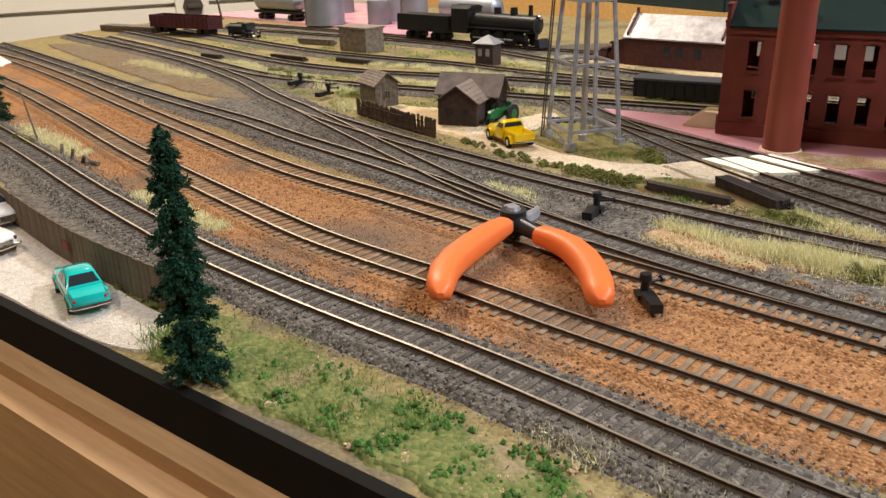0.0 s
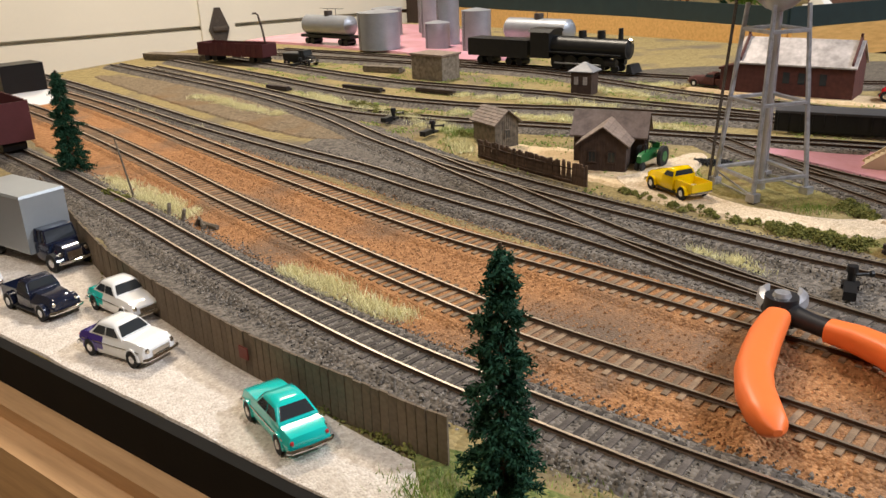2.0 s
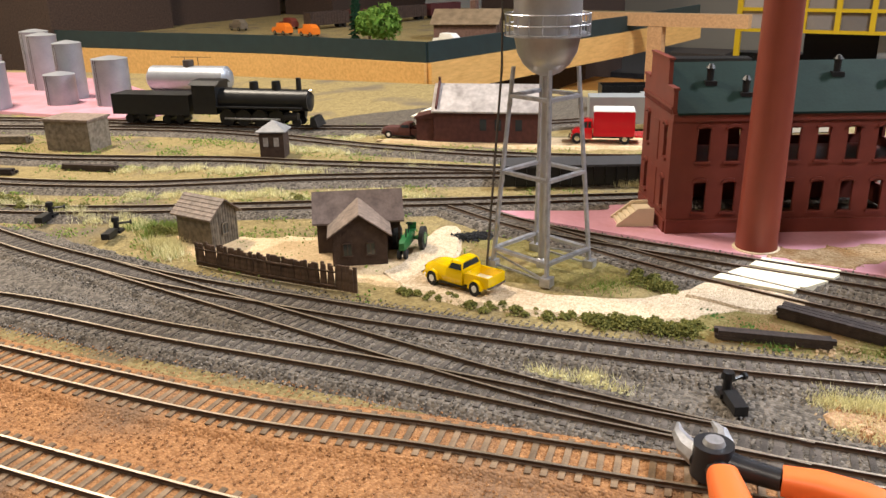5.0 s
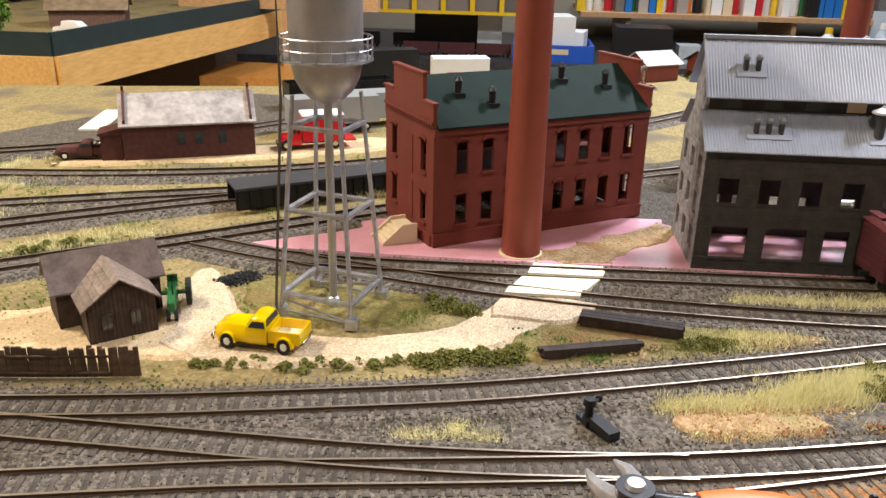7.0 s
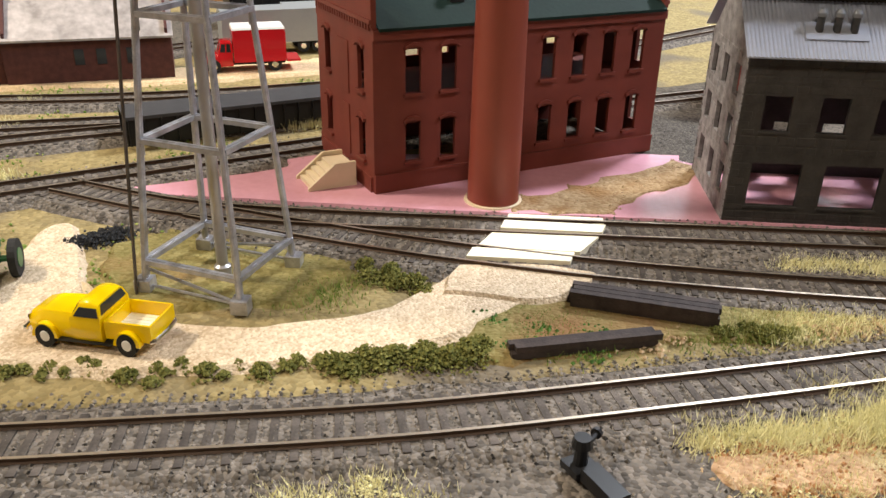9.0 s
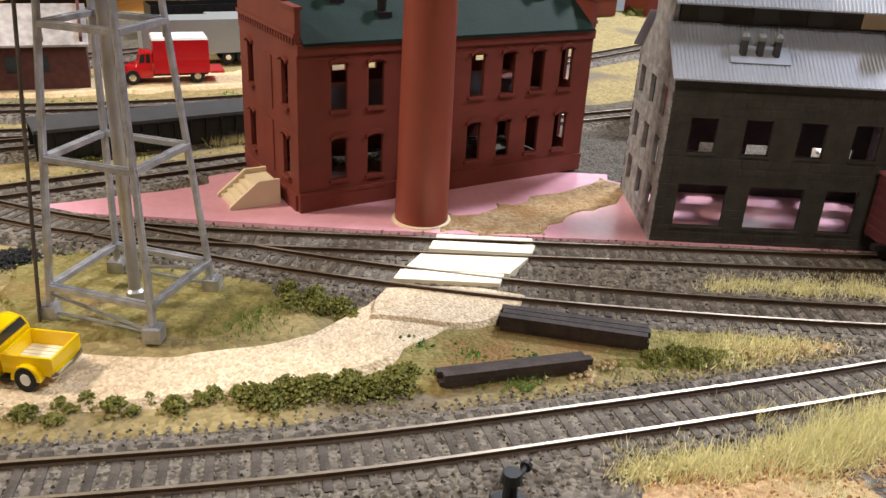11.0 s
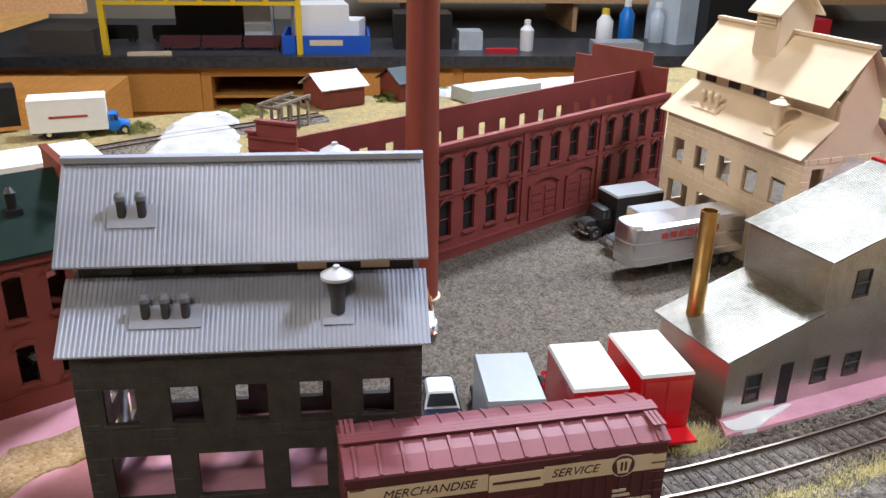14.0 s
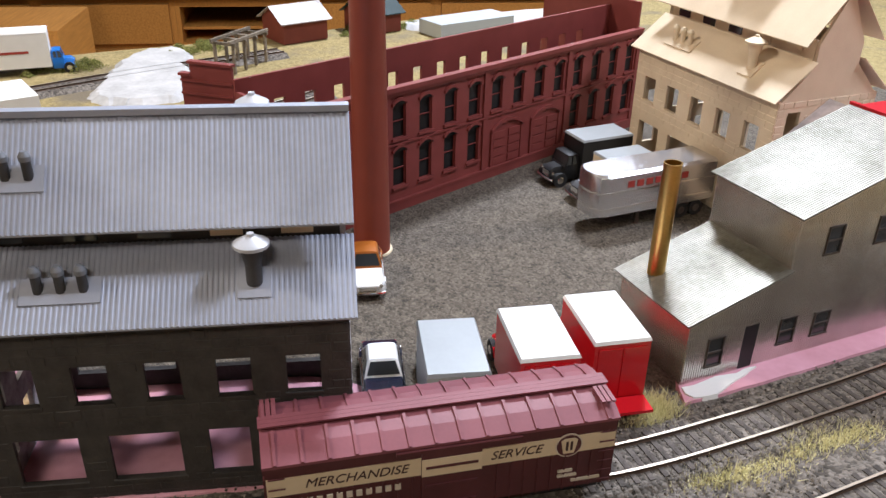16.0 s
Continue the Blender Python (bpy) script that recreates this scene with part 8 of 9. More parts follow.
def tree(x, y, h, r, seed, lean=0.0):
    """A bottle-brush fir: trunk and uneven tiers of drooping, clumped needles."""
    t = thing("fir_tree", "dark green tiered fir tree at the lot's edge", "tree", pose(x, y, 0.001, lean, 0, 0), "fir trees")
    bm = bmesh.new()
    rod(bm, (0, 0, 0), (0, 0, h * 0.97), 0.0022, 0.0005, 8)
    part("trunk", bm, M_BARK, t)
    rng = np.random.default_rng(seed)
    verts, faces = [], []
    tiers = 9
    for k in range(tiers):
        u0 = 0.02 + 0.93 * (k / tiers) ** 0.95
        rad = r * (1 - u0) ** 0.72 * rng.uniform(0.86, 1.12) + 0.0012
        tall = h * 0.95 / tiers * 1.02
        zb = h * u0
        count = int(10 + 22 * rad / r)
        for c in range(count):
            a = 2 * math.pi * (c + rng.uniform(-0.4, 0.4)) / count + k
            q = rad * rng.uniform(0.62, 1.1)
            f = rng.uniform(0, 1) ** 1.3
            foot = np.array([0, 0, zb + tall * (0.25 + 0.75 * f)])
            tip = np.array([q * (1 - 0.55 * f) * math.cos(a), q * (1 - 0.55 * f) * math.sin(a), max(0.0012, zb + tall * (0.9 * f - 0.12) * rng.uniform(0.8, 1.1))])
            for _ in range(int(60 + 110 * q / r)):
                p = foot + (tip - foot) * rng.uniform(0.1, 1.0) ** 0.6 + rng.normal(size=3) * 0.0008
                d = rng.normal(size=3) + (tip - foot) / (np.linalg.norm(tip - foot) + 1e-6) * 0.9
                d *= rng.uniform(0.001, 0.0021) / np.linalg.norm(d)
                e = np.cross(d, rng.normal(size=3))
                e *= 0.00034 / (np.linalg.norm(e) + 1e-9)
                p[2] = max(p[2], 0.0012)
                o = len(verts)
                verts += [tuple(p - e), tuple(p + e), tuple(p + d * 0.7 + e * 0.8), tuple(p + d)]
                faces.append((o, o + 1, o + 2, o + 3))
    cloud("crown", verts, faces, M_NEEDLE, "dense dark green needles", kind="", parent=t)


tree(0.2435, 0.3985, 0.106, 0.0165, 3)
tree(0.214, 0.99, 0.088, 0.020, 8)


def blades(name, label, spots, material, size=0.006, per=60, spread=0.004, wide=0.0005):
    """Static grass: tufts of thin blades."""
    verts, faces = [], []
    for x, y, k in spots:
        for _ in range(int(per * k)):
            px, py = x + RNG.normal() * spread, y + RNG.normal() * spread
            a, l = RNG.uniform(0, 2 * math.pi), size * k * RNG.uniform(0.5, 1.2)
            dx, dy = RNG.normal() * 0.35 * l, RNG.normal() * 0.35 * l
            w = wide * RNG.uniform(0.6, 1.2)
            if px < EDGE(py) + 0.006:
                continue
            o = len(verts)
            verts += [(px - w * math.cos(a), py - w * math.sin(a), 0.0008), (px + w * math.cos(a), py + w * math.sin(a), 0.0008), (px + dx, py + dy, 0.0008 + l)]
            faces.append((o, o + 1, o + 2))
    return cloud(name, verts, faces, material, label, "grass")


def along(a, b, n, wob=0.003, k=(0.6, 1.2)):
    return [(a[0] + (b[0] - a[0]) * u + RNG.normal() * wob, a[1] + (b[1] - a[1]) * u + RNG.normal() * wob, RNG.uniform(*k)) for u in np.linspace(0, 1, n)]


def crumbs(name, label, spots, material, size=0.0016, per=30, spread=0.004, height=0.003):
    """Ground foam: little rough lumps heaped into bushes."""
    base = np.array([(1, 0, 0), (-1, 0, 0), (0, 1, 0), (0, -1, 0), (0, 0, 1), (0, 0, -1)], float)
    tri = [(0, 2, 4), (2, 1, 4), (1, 3, 4), (3, 0, 4), (2, 0, 5), (1, 2, 5), (3, 1, 5), (0, 3, 5)]
    verts, faces = [], []
    for x, y, k in spots:
        for _ in range(int(per * k)):
            q = RNG.normal(size=2) * spread * k
            hz = height * k * max(0.0, 1 - (q @ q) / (2.2 * spread * k) ** 2) * RNG.uniform(0.1, 1.0)
            c = np.array([x + q[0], y + q[1], 0.001 + hz])
            if c[0] < EDGE(c[1]) + 0.006:
                continue
            s = size * RNG.uniform(0.5, 1.2)
            o = len(verts)
            verts += [tuple(v) for v in c + base * s * RNG.uniform(0.55, 1.2, (6, 1))]
            faces += [(o + a, o + b, o + d) for a, b, d in tri]
    return cloud(name, verts, faces, material, label, "ground cover")


def stones(name, label, curve, half, count, material, size=(0.0004, 0.001), gap=None, z=0.0034):
    """Loose ballast stones strewn along a line."""
    p, a = spline(curve, 0.004)
    base = np.array([(1, 0, 0), (-1, 0, 0), (0, 1, 0), (0, -1, 0), (0, 0, 1), (0, 0, -1)], float)
    tri = [(0, 2, 4), (2, 1, 4), (1, 3, 4), (3, 0, 4)]
    verts, faces = [], []
    for _ in range(count):
        i = RNG.integers(len(p))
        w = RNG.uniform(-1, 1) * half
        lift = z if abs(w) < 0.0165 else max(0.0013, z * (1 - (abs(w) - 0.0165) / 0.0075))
        x, y = p[i][0] - math.sin(a[i]) * w + RNG.normal() * 0.002, p[i][1] + math.cos(a[i]) * w
        s = RNG.uniform(*size)
        o = len(verts)
        verts += [tuple(v) for v in np.array([x, y, lift]) + base * s * RNG.uniform(0.6, 1.2, (6, 1))]
        faces += [(o + q, o + r, o + t) for q, r, t in tri]
    return cloud(name, verts, faces, material, label, "ballast")


def near(key, lo, hi):
    return [q for q in TRACKS[key] if lo <= q[1] <= hi]


for key, lo, hi, n in (("a", 0.05, 1.0, 14000), ("d", 0.1, 1.0, 14000), ("e", 0.0, 1.0, 18000), ("x", 0.4, 0.9, 4000), ("f", -0.1, 0.7, 11000), ("g", 0.05, 0.7, 9000), ("h", 0.4, 1.0, 2500), ("i", 0.5, 1.0, 2000)):
    stones("ballast_stones", "loose dark grey ballast stones", near(key, lo, hi), 0.026, n, M_STONES)
for key, n in (("b", 7000), ("c", 7000)):
    stones("ballast_stones", "loose orange-brown ballast stones", near(key, 0.05, 1.1), 0.034, n, M_STONESO, (0.0004, 0.0009), z=0.0030)

straw = along((0.521, 0.422), (0.538, 0.357), 22, 0.003, (0.5, 1.0)) + along((0.538, 0.357), (0.56, 0.30), 22, 0.004, (0.8, 1.4)) + along((0.682, 0.10), (0.709, 0.0), 26, 0.003, (0.4, 0.9)) + along((0.503, 0.41), (0.508, 0.37), 8, 0.005, (0.4, 0.7))
straw += along((0.276, 0.66), (0.303, 0.565), 26, 0.003, (0.5, 0.9)) + along((0.486, 0.545), (0.486, 0.505), 12, 0.003, (0.4, 0.7))
straw += along((0.655, 0.36), (0.661, 0.255), 30, 0.003, (0.5, 0.9)) + along((0.535, 0.37), (0.568, 0.30), 34, 0.006, (0.6, 1.3))
straw += along((0.60, 0.385), (0.606, 0.33), 18, 0.004, (0.4, 0.8)) + along((0.727, 0.105), (0.737, 0.088), 12, 0.003, (0.6, 1.1))
straw += along((0.405, 1.28), (0.44, 1.1), 26, 0.004, (0.6, 1.2)) + along((0.51, 1.2), (0.55, 0.90), 44, 0.006, (0.6, 1.2)) + along((0.32, 1.25), (0.36, 1.0), 14, 0.004, (0.4, 0.8))
straw += along((0.60, 0.98), (0.72, 0.76), 40, 0.006, (0.5, 0.9)) + along((0.66, 1.06), (0.80, 0.80), 40, 0.006, (0.5, 0.9)) + along((0.80, 1.0), (0.86, 0.82), 30, 0.006, (0.5, 0.9)) + along((0.235, 0.93), (0.262, 0.80), 26, 0.004, (0.5, 1.0))
straw += along((0.36, 0.245), (0.34, 0.30), 14, 0.005, (0.35, 0.75)) + along((0.43, 0.08), (0.37, 0.22), 20, 0.007, (0.3, 0.65)) + along((0.515, 0.83), (0.53, 0.87), 10, 0.004) + along((0.83, 0.62), (0.90, 0.53), 20, 0.006) + along((0.87, 0.98), (0.93, 0.84), 18, 0.008, (0.4, 0.7))
blades("straw_grass", "pale straw-coloured grass tufts", straw, M_STRAW, 0.0062, 190, 0.0046, 0.0003)
crumbs("straw_mat", "matted pale straw grass", straw, M_STRAW, 0.0006, 70, 0.0048, 0.0026)
green = along((0.258, 0.44), (0.30, 0.31), 26, 0.012, (0.4, 0.9)) + along((0.59, 0.47), (0.575, 0.455), 10, 0.004, (0.4, 0.7)) + along((0.615, 0.55), (0.60, 0.57), 8, 0.006, (0.4, 0.7)) + along((0.59, 0.41), (0.60, 0.36), 10, 0.006, (0.3, 0.7)) + along((0.237, 0.42), (0.25, 0.45), 12, 0.004, (0.5, 1.0)) + along((0.54, 0.91), (0.56, 0.88), 8, 0.006)
blades("green_grass", "short green grass tufts", green, M_GRASS, 0.005, 150, 0.006, 0.0003)
bush = along((0.556, 0.267), (0.56, 0.26), 4, 0.003, (0.9, 1.4)) + along((0.574, 0.229), (0.577, 0.222), 3, 0.002, (0.8, 1.2)) + along((0.546, 0.318), (0.552, 0.31), 4, 0.003, (0.7, 1.2)) + along((0.536, 0.66), (0.542, 0.60), 13, 0.0022, (0.25, 0.75)) + along((0.542, 0.60), (0.553, 0.54), 14, 0.0022, (0.25, 0.8)) + along((0.553, 0.54), (0.567, 0.492), 18, 0.002, (0.7, 1.3)) + along((0.625, 0.545), (0.617, 0.52), 10, 0.004, (0.6, 1.1)) + along((0.589, 0.40), (0.593, 0.375), 8, 0.002, (0.6, 1.0)) + along((0.237, 0.525), (0.252, 0.47), 16, 0.003, (0.6, 1.1)) + along((0.565, 0.315), (0.572, 0.295), 6, 0.003, (0.7, 1.3)) + along((0.66, 0.86), (0.70, 0.80), 10, 0.006, (0.5, 1.0)) + along((0.54, 0.89), (0.555, 0.86), 8, 0.003, (0.7, 1.3)) + along((0.53, 1.08), (0.545, 0.98), 14, 0.005, (0.8, 1.5)) + along((0.222, 0.89), (0.232, 0.86), 8, 0.003, (0.6, 1.2)) + along((0.193, 0.72), (0.186, 0.80), 10, 0.002, (0.6, 1.2)) + along((0.247, 0.395), (0.252, 0.415), 6, 0.003, (0.6, 1.2)) + along((1.35, 0.57), (1.37, 0.5), 8, 0.008, (1.0, 2.0)) + along((1.42, 0.42), (1.46, 0.38), 8, 0.008, (1.0, 2.0)) + along((1.52, 0.22), (1.56, 0.12), 12, 0.008, (1.0, 2.0)) + along((0.80, 0.70), (0.84, 0.62), 8, 0.005, (0.7, 1.2))
crumbs("low_bushes", "low dark green foam bushes", bush, M_BUSH, 0.0009, 190, 0.0030, 0.0055)
turf = [(RNG.uniform(0.235, 0.40), RNG.uniform(0.05, 0.44), RNG.uniform(0.4, 1.1)) for _ in range(420)]
turf = [(x, y, k) for x, y, k in turf if EDGE(y) + 0.006 < x < float(np.interp(y, [0.05, 0.24, 0.31, 0.39, 0.46], [0.40, 0.338, 0.315, 0.288, 0.262]))]
crumbs("turf_crumbs", "bright green foam turf crumbs", turf, M_TURF, 0.0015, 26, 0.0042, 0.0034)
crumbs("siding_turf", "green foam turf beside the timbers", along((0.592, 0.485), (0.578, 0.455), 10, 0.006), M_TURF, 0.0011, 40, 0.004, 0.0016)
tan = [(x + RNG.normal() * 0.01, y + RNG.normal() * 0.01, k * 0.8) for x, y, k in turf[::2]] + along((0.60, 0.37), (0.604, 0.325), 16, 0.005) + along((0.505, 0.405), (0.55, 0.325), 40, 0.008, (0.6, 1.2)) + along((0.58, 0.45), (0.60, 0.40), 12, 0.006, (0.4, 0.9))
crumbs("tan_crumbs", "tan and orange loose ground crumbs", tan, M_TURFTAN, 0.0011, 34, 0.0045, 0.0014)
bank = along((0.519, 0.42), (0.525, 0.36), 24, 0.004, (0.5, 1.0)) + along((0.505, 0.41), (0.512, 0.35), 24, 0.005, (0.5, 1.0)) + along((0.51, 0.325), (0.53, 0.25), 26, 0.005, (0.4, 0.9))
crumbs("bank_crumbs", "tan and orange crumbs on the sandy banks", bank, M_STONESO, 0.0009, 60, 0.005, 0.0018)
blades("bank_grass", "short pale grass on the sandy banks", bank[::2], M_STRAW, 0.004, 60, 0.006, 0.0003)
crumbs("dirt_crumbs", "brown loose dirt crumbs", along((0.70, 0.455), (0.775, 0.385), 40, 0.007, (0.5, 1.0)), M_TURFTAN, 0.0009, 40, 0.004, 0.004)
crumbs("coal_pile", "small black coal pile beside the siding", along((0.640, 0.682), (0.652, 0.668), 6, 0.003, (0.8, 1.3)), M_COAL, 0.0010, 150, 0.0034, 0.0022)
scat = [(RNG.uniform(0.5, 0.95), RNG.uniform(0.65, 1.5), RNG.uniform(0.4, 1.0)) for _ in range(420)]
crumbs("meadow_crumbs", "olive and straw ground foam between the far tracks", scat, M_GRASS, 0.0011, 40, 0.012, 0.0014)

# ---------------------------------------------------------------- second bench beyond the layout


M_THATCH = mat("tan_house_roof", (0.17, 0.12, 0.07), 0.7, 0, 0.3, 60, 0.2, 6, (0.24, 0.175, 0.11))


def second_bench():
    t = thing("second_bench", "second layout bench with yellow pine fascia and dark green strip", "table", Matrix())
    front = [(1.606, 1.327), (1.606, 1.75), (1.55, 2.12), (1.5, 2.5)]
    side_ = [(1.606, 1.327), (2.4, 1.20), (3.0, 1.15)]
    for pts in (front, side_):
        for (x0, y0), (x1, y1) in zip(pts, pts[1:]):
            a, b = Vector((x0, y0, 0)), Vector((x1, y1, 0))
            m = Matrix.Translation(a) @ (b - a).to_track_quat("X", "Z").to_matrix().to_4x4()
            bm = bmesh.new()
            box(bm, 0, (b - a).length, -0.012, 0.012, -0.08, -0.015, m)
            part("fascia_board", bm, M_FASCIAWOOD, t, bev=0.002)
            bm = bmesh.new()
            box(bm, 0, (b - a).length, -0.004, 0.004, -0.0145, 0.027, m)
            part("edge_strip", bm, M_GREENFASCIA, t)
    bm = bmesh.new()
    prism(bm, [(1.615, 1.335), (2.4, 1.21), (3.0, 1.16), (3.0, 2.6), (1.52, 2.6), (1.56, 2.12), (1.615, 1.75)], lambda u, v, w: Vector((u, v, w - 0.06)), 0.062)
    part("deck", bm, M_EARTH, t)
    bm = bmesh.new()
    prism(bm, [(1.9, 1.7), (2.9, 1.5), (2.9, 2.5), (1.8, 2.5)], lambda u, v, w: Vector((u, v, w - FLOOR_Z * 0 + FLOOR_Z)), -FLOOR_Z - 0.062)
    part("pedestal", bm, M_SHEDWALL, t)
    gable_shed("farm_house", "brown model house with porch on the second bench", "house", pose(1.94, 1.42, 0.003, 0, 0, 20), 0.11, 0.15, 0.04, 0.068, M_BROWNBRICK, M_THATCH, 0.008, False, ((-0.02, 0.015, 0.02, 0.018), (0.025, 0.015, 0.02, 0.018)))
    bm = bmesh.new()
    box(bm, -0.008, 0.008, -0.008, 0.008, 0, 0.085)
    solo("house_chimney", bm, M_BROWNBRICK, "brown chimney standing behind the house on the second bench", "chimney", m=pose(2.005, 1.44, 0.003), bev=0.001)
    for x, y, s in ((1.70, 1.50, 0.075), (1.78, 1.60, 0.06)):
        tr = thing("leafy_tree", "round bright green leafy tree on the second bench", "tree", pose(x, y, 0.002), "leafy trees")
        bm = bmesh.new()
        rod(bm, (0, 0, 0), (0, 0, s * 0.7), 0.004, 0.002, 6)
        part("trunk", bm, M_BARK, tr)
        v, f = [], []
        for _ in range(1500):
            d = RNG.normal(size=3)
            d /= np.linalg.norm(d)
            q = d * s * 0.62 * RNG.uniform(0.45, 1.0) ** 0.5 * (0.8 + 0.35 * noise.noise(Vector(d) * 2.2 + Vector((x, y, 0))))
            c = q + np.array([0, 0, s * 0.72])
            a, b = RNG.normal(size=3) * 0.0028, RNG.normal(size=3) * 0.0024
            o = len(v)
            v += [tuple(c - a), tuple(c + b), tuple(c + a), tuple(c - b)]
            f.append((o, o + 1, o + 2, o + 3))
        cloud("crown", v, f, M_LEAF, "", kind="", parent=tr)
    fir = [o for o in scene.objects if o.name.startswith("fir_tree")][0]
    for x, y in ((1.80, 1.66), (2.0, 1.8)):
        copy_thing(fir, pose(x, y, 0.002))
    for x, y, m in ((1.83, 1.83, M_ORANGE2), (1.84, 1.93, M_ORANGE2), (1.74, 1.36, M_WHITE), (2.0, 2.05, M_BRICK), (1.9, 2.15, M_OLDWOOD)):
        tt = thing("toy_wagon", "small coloured model wagon on the second bench", "wagon", pose(x, y, 0.003, 0, 0, 75), "toy wagons")
        bm = bmesh.new()
        loft(bm, [section(xx, 0.012, 0.006, z, 0.8) for xx, z in ((-0.032, 0.022), (-0.02, 0.03), (0.012, 0.03), (0.016, 0.02), (0.034, 0.018))])
        part("body", bm, m, tt, smooth=True)
        wheels(tt, (-0.02, 0.02), 0.0125, 0.006)


second_bench()


def brown_train(x, y, ang, n, z):
    for k in range(n):
        d = Vector((math.cos(radians(ang)), math.sin(radians(ang))))
        gondola(pose(x + d.x * 0.16 * k, y + d.y * 0.16 * k, z, 0, 0, ang), "dark brown freight car beyond the layout", z1=0.045, mat_=M_CARBODY if k % 2 else M_SHEDWALL)


brown_train(2.05, 1.95, -12, 4, 0.004)

# ---------------------------------------------------------------- workbench and clutter on the east side


def workbench():
    CX, TOPZ = 3.42, -0.268
    t = thing("workbench_top", "black laminate workbench top along the east wall", "countertop", pose(0, 0, 0))
    bm = bmesh.new()
    box(bm, CX, WX1 - 0.002, -3.0, 2.2, TOPZ - 0.04, TOPZ)
    part("slab", bm, M_COUNTER, t, bev=0.006)
    y = -2.9
    k = 0
    while y < 2.1:
        w = 0.46
        open_bay = abs(y - 0.32) < 0.1
        c = thing("base_cabinet", "honey oak base cabinet with framed door and drawer", "cabinet", pose(CX + 0.04, y, 0), "base cabinets")
        if open_bay:
            for name, b in (("side_panel", (0.0, 0.9, 0, 0.015, FLOOR_Z, TOPZ - 0.041)), ("side_panel", (0.0, 0.9, w - 0.015, w - 0.0005, FLOOR_Z, TOPZ - 0.041)), ("back_panel", (0.5, 0.52, 0.015, w - 0.015, FLOOR_Z, TOPZ - 0.041)), ("bottom_rail", (0.0, 0.5, 0.015, w - 0.015, -0.6, -0.47)), ("top_rail", (0.0, 0.02, 0.015, w - 0.015, -0.345, TOPZ - 0.041)), ("shelf", (0.03, 0.499, 0.016, w - 0.016, -0.43, -0.42))):
                bm = bmesh.new()
                box(bm, *b)
                part(name, bm, M_OAK, c)
        else:
            bm = bmesh.new()
            box(bm, 0.0, 0.9, 0, w - 0.0005, FLOOR_Z, TOPZ - 0.041)
            part("carcass", bm, M_OAK, c)
        if not open_bay:
            bm = bmesh.new()
            box(bm, -0.019, -0.001, 0.02, w - 0.02, TOPZ - 0.20, TOPZ - 0.065)
            part("drawer", bm, M_OAK, c, bev=0.004)
        for z0, z1 in ((FLOOR_Z + 0.1, TOPZ - 0.22),):
            bm = bmesh.new()
            box(bm, -0.019, -0.001, 0.02, w - 0.02, z0, z1)
            part("door", bm, M_OAK, c, bev=0.004)
        y += w
        k += 1


workbench()
ZC = -0.268


def crate(name, label, cat, x, y, sx, sy, sz, m, z=ZC, rot=0.0, lid=None):
    t = thing(name, label, cat, pose(x, y, z, 0, 0, rot), "bench clutter")
    bm = bmesh.new()
    box(bm, -sx / 2, sx / 2, -sy / 2, sy / 2, 0, sz)
    part("body", bm, m, t, bev=min(sx, sy, sz) * 0.06)
    if lid:
        bm = bmesh.new()
        box(bm, -sx / 2 - 0.004, sx / 2 + 0.004, -sy / 2 - 0.004, sy / 2 + 0.004, sz, sz + 0.015)
        part("lid", bm, lid, t, bev=0.003)
    return t


def bottle(x, y, r, h, m, cap, label, z=ZC):
    t = thing("bottle", label, "bottle", pose(x, y, z), "bench bottles")
    bm = bmesh.new()
    lathe(bm, [(r * 0.94, 0), (r, 0.006), (r, h * 0.68), (r * 0.5, h * 0.82), (r * 0.42, h * 0.86)], 20)
    part("body", bm, m, t, smooth=True)
    bm = bmesh.new()
    lathe(bm, [(r * 0.48, h * 0.86), (r * 0.44, h)], 14)
    part("cap", bm, cap, t)


def tray():
    t = thing("plastic_tray", "blue plastic tray heaped with white paper and parts", "tray", pose(3.6, 0.345, ZC, 0, 0, 0), "bench clutter")
    bm = bmesh.new()
    box(bm, -0.12, 0.12, -0.16, 0.16, 0, 0.008)
    for b in ((-0.12, -0.112, -0.16, 0.16), (0.112, 0.12, -0.16, 0.16), (-0.112, 0.112, -0.16, -0.152), (-0.112, 0.112, 0.152, 0.16)):
        box(bm, *b, 0.008, 0.065)
    part("shell", bm, M_TRAY, t)
    bm = bmesh.new()
    box(bm, -0.122, -0.119, -0.06, 0.06, 0.03, 0.05)
    part("label_card", bm, M_CREAM, t)
    crate("paper_box", "white cardboard box in the blue tray", "box", 3.6, 0.37, 0.16, 0.2, 0.16, M_PAPER, ZC + 0.009, 8)
    crate("paper_box", "crumpled white paper stack in the blue tray", "box", 3.62, 0.25, 0.12, 0.08, 0.1, M_PAPER, ZC + 0.009, -12)


tray()
for k in range(3):
    gondola(pose(3.58, 0.88 - 0.15 * k, ZC, 0, 0, -90), "dark red model freight car on the workbench", z1=0.05)
for k in range(4):
    gondola(pose(3.78, 1.35 - 0.2 * k, ZC, 0, 0, -88), "black model freight car on the workbench", z1=0.06, mat_=M_BLACK)
bm = bmesh.new()
box(bm, -0.01, 0.01, -0.075, 0.075, 0, 0.012)
solo("wood_stick", bm, M_CREAM, "pale wooden stick lying on the workbench", "stick", m=pose(3.46, 0.97, ZC, 0, 0, 5))
crate("storage_case", "grey-green lumpy bundle on the workbench", "bundle", 3.6, 1.28, 0.2, 0.22, 0.08, M_DARKSTEEL)
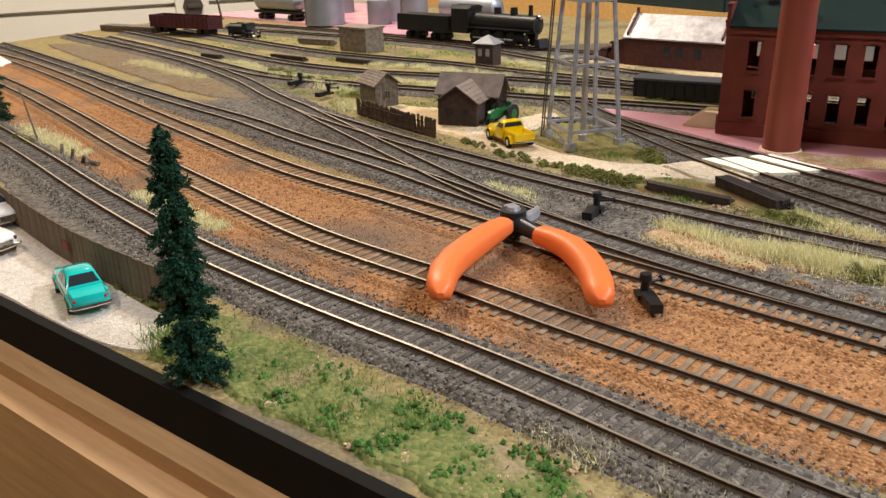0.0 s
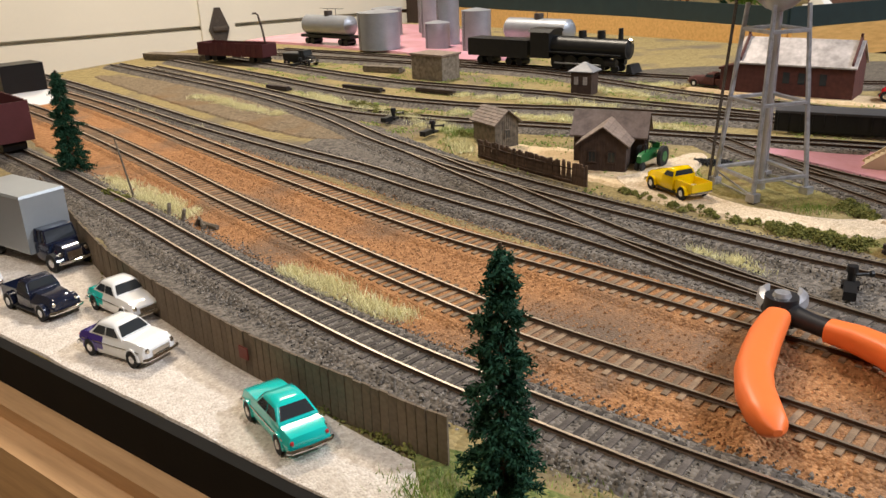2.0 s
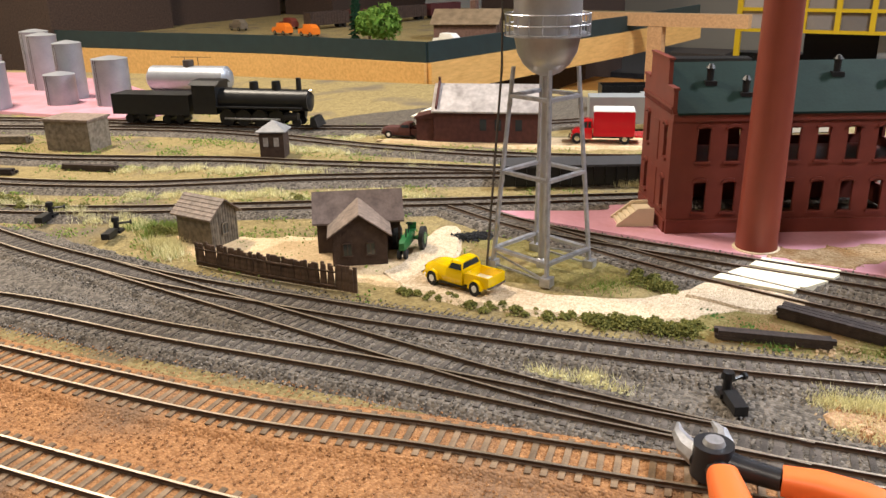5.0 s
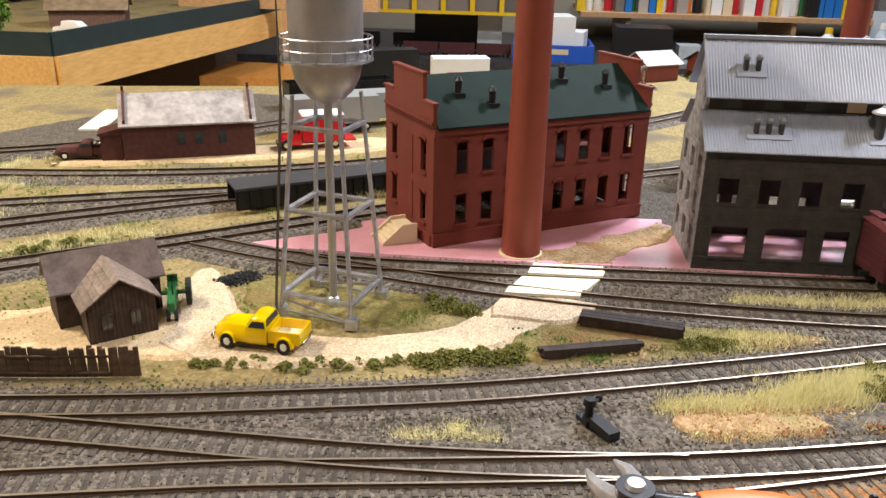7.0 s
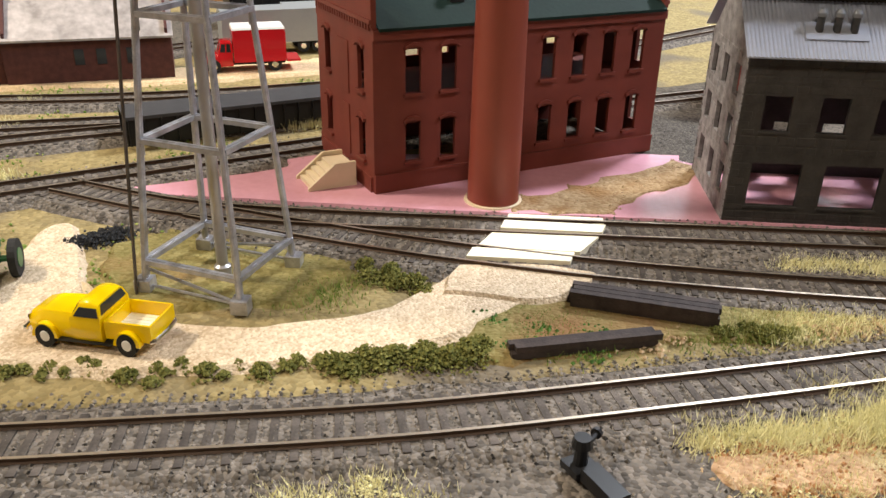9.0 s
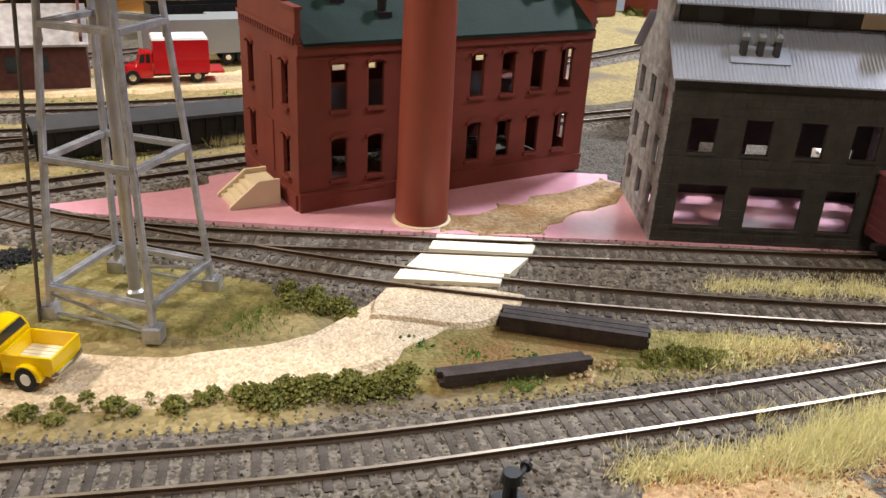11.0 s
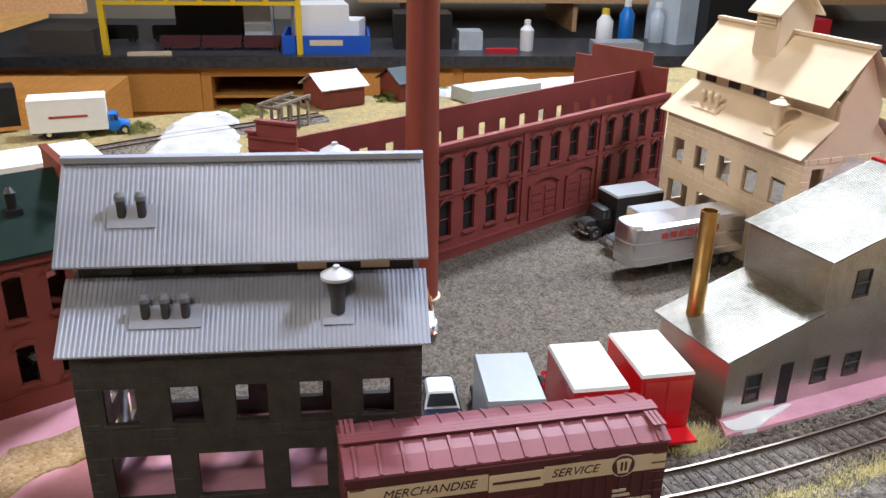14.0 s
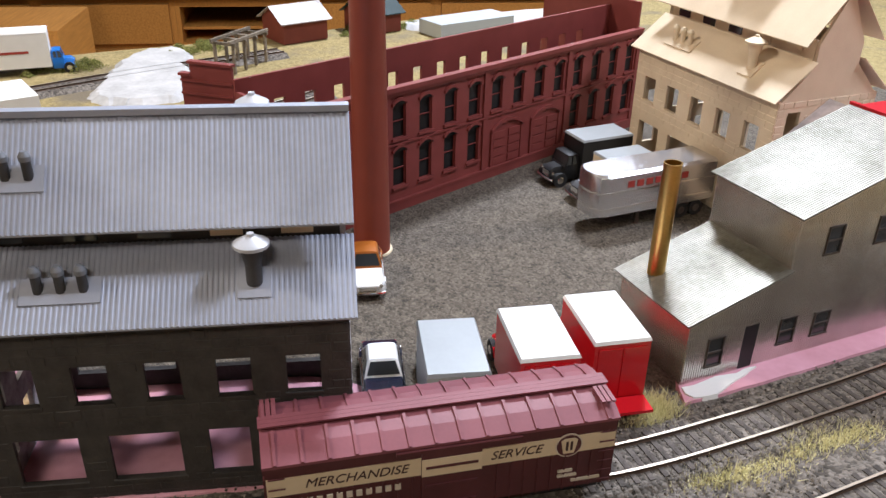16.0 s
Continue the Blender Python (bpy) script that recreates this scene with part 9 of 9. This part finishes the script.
bottle(3.55, -0.415, 0.026, 0.115, M_PAPER, M_WHITE, "white paint bottle on the workbench")
bottle(3.62, -0.74, 0.032, 0.15, M_PAPER, M_YELLOWRACK, "white glue bottle with coloured cap")
bottle(3.72, -0.86, 0.03, 0.17, M_BLUE, M_WHITE, "blue spray bottle on the workbench")
bottle(3.75, -1.0, 0.03, 0.16, M_CLEAR, M_WHITE, "milky bottle on the workbench")
crate("marker_pens", "pink and blue marker pens on the workbench", "pens", 3.5, -0.31, 0.03, 0.12, 0.016, M_PLASTICRED)
crate("small_tub", "smoky plastic tub on the workbench", "tub", 3.6, -0.2, 0.09, 0.09, 0.07, M_CLEAR)
crate("black_case", "black electrical case on the workbench", "case", 3.66, -0.02, 0.16, 0.22, 0.13, M_BLACK)
crate("steel_case", "grey metal toolbox on the workbench", "toolbox", 3.46, -0.74, 0.1, 0.18, 0.05, M_BOXGREYTOP)
crate("black_box", "large black box on the workbench", "box", 3.75, -1.35, 0.3, 0.4, 0.22, M_BLACK)
crate("red_box", "red cardboard box on the workbench", "box", 3.6, -1.55, 0.14, 0.16, 0.12, M_PLASTICRED)
crate("cloth_bag", "blue and white plastic bag on the workbench", "bag", 3.8, -1.12, 0.2, 0.2, 0.2, M_CLEAR, rot=20)
crate("dark_bin", "dark storage bin on the workbench", "bin", 3.9, 0.75, 0.3, 0.35, 0.16, M_BLACK)
crate("plastic_bag", "clear plastic bag of parts on the workbench", "bag", 3.66, 0.6, 0.1, 0.1, 0.17, M_CLEAR)


def shelf():
    t = thing("wall_shelf", "pale wooden wall shelf over the workbench", "shelf", pose(3.95, -0.5, -0.105))
    bm = bmesh.new()
    box(bm, -0.1, 0.45, -1.6, 0.72, -0.02, 0)
    part("board", bm, M_PINE, t, bev=0.002)
    for y in (-1.2, -0.2, 0.5):
        bm = bmesh.new()
        box(bm, -0.06, 0.45, y, y + 0.02, -0.14, -0.021)
        part("bracket", bm, M_PINE, t)
    rng = random.Random(4)
    y = -1.9
    while y < 0.2:
        w = rng.uniform(0.018, 0.05)
        h = rng.uniform(0.09, 0.2)
        bm = bmesh.new()
        if rng.random() < 0.55:
            box(bm, -0.06, 0.06, 0, w - 0.002, 0, h)
            solo("book", bm, rng.choice((M_BOOK, M_BOOK, M_PAPER, M_BLUE, M_PLASTICRED, M_BLACK, M_CREAM, M_YELLOWRACK)), "upright book or box on the wall shelf", "book", "shelf books", m=pose(3.95, y, -0.105))
        else:
            lathe(bm, [(w * 0.45, 0), (w * 0.45, h * 0.6), (w * 0.2, h * 0.72), (w * 0.2, h * 0.85)], 12)
            solo("paint_jar", bm, rng.choice((M_PAPER, M_BLUE, M_PLASTICRED, M_BLACK, M_WHITETANK, M_YELLOWRACK, M_TRACTOR, M_ORANGE2)), "small paint jar on the wall shelf", "jar", "shelf jars", m=pose(3.95, y + w / 2, -0.105))
        y += w + 0.002


shelf()


def yellow_rack():
    t = thing("yellow_rack", "yellow enamelled rack with glazed bays", "rack", pose(3.47, 0.44, -0.095))
    W, H = 0.68, 0.24
    for k in range(7):
        bm = bmesh.new()
        y = k * W / 6
        box(bm, -0.012, 0.012, y - 0.009, y + 0.009, 0, H)
        part("upright", bm, M_YELLOWRACK, t)
    for z in (0.0, 0.075, 0.15, 0.225):
        bm = bmesh.new()
        box(bm, -0.010, 0.010, 0, W, z, z + 0.012)
        part("rail", bm, M_YELLOWRACK, t)
    for k in range(6):
        bm = bmesh.new()
        box(bm, 0.012, 0.016, k * W / 6 + 0.01, (k + 1) * W / 6 - 0.01, 0.012, H)
        part("pane", bm, M_BOOK, t)
    for y in (0.0, W):
        bm = bmesh.new()
        box(bm, -0.01, 0.01, y - 0.01, y + 0.01, ZC + 0.095, 0)
        part("leg", bm, M_YELLOWRACK, t)


yellow_rack()


def trestle():
    t = thing("wood_trestle", "pine trestle post and beam beside the workbench", "trestle", pose(2.45, 1.12, 0))
    bm = bmesh.new()
    box(bm, -0.02, 0.02, -0.025, 0.015, FLOOR_Z, 0.0)
    part("post", bm, M_PINE, t, bev=0.002)
    bm = bmesh.new()
    box(bm, -0.02, 0.02, -0.25, 0.3, 0.001, 0.035)
    part("beam", bm, M_PINE, t, bev=0.002)


trestle()
crate("oak_chest", "dark oak chest beyond the second bench", "chest", 2.35, 1.05, 0.25, 0.5, 0.90, M_OAK, FLOOR_Z)
for k, (x, y, w, h) in enumerate(((2.2, 2.6, 0.5, 0.5), (2.8, 2.4, 0.6, 0.62), (3.3, 1.8, 0.5, 0.5), (1.7, 2.62, 0.4, 0.34))):
    crate("storage_shelf", "dark brown shelving with stored boxes", "shelf", x, y, w, 0.22 if k < 2 else 0.4, h + (1.05 if x > 3.2 else 1.05), M_SHEDWALL, FLOOR_Z)

# ---------------------------------------------------------------- tracks, piece by piece
for key, pts in TRACKS.items():
    track(key, pts)
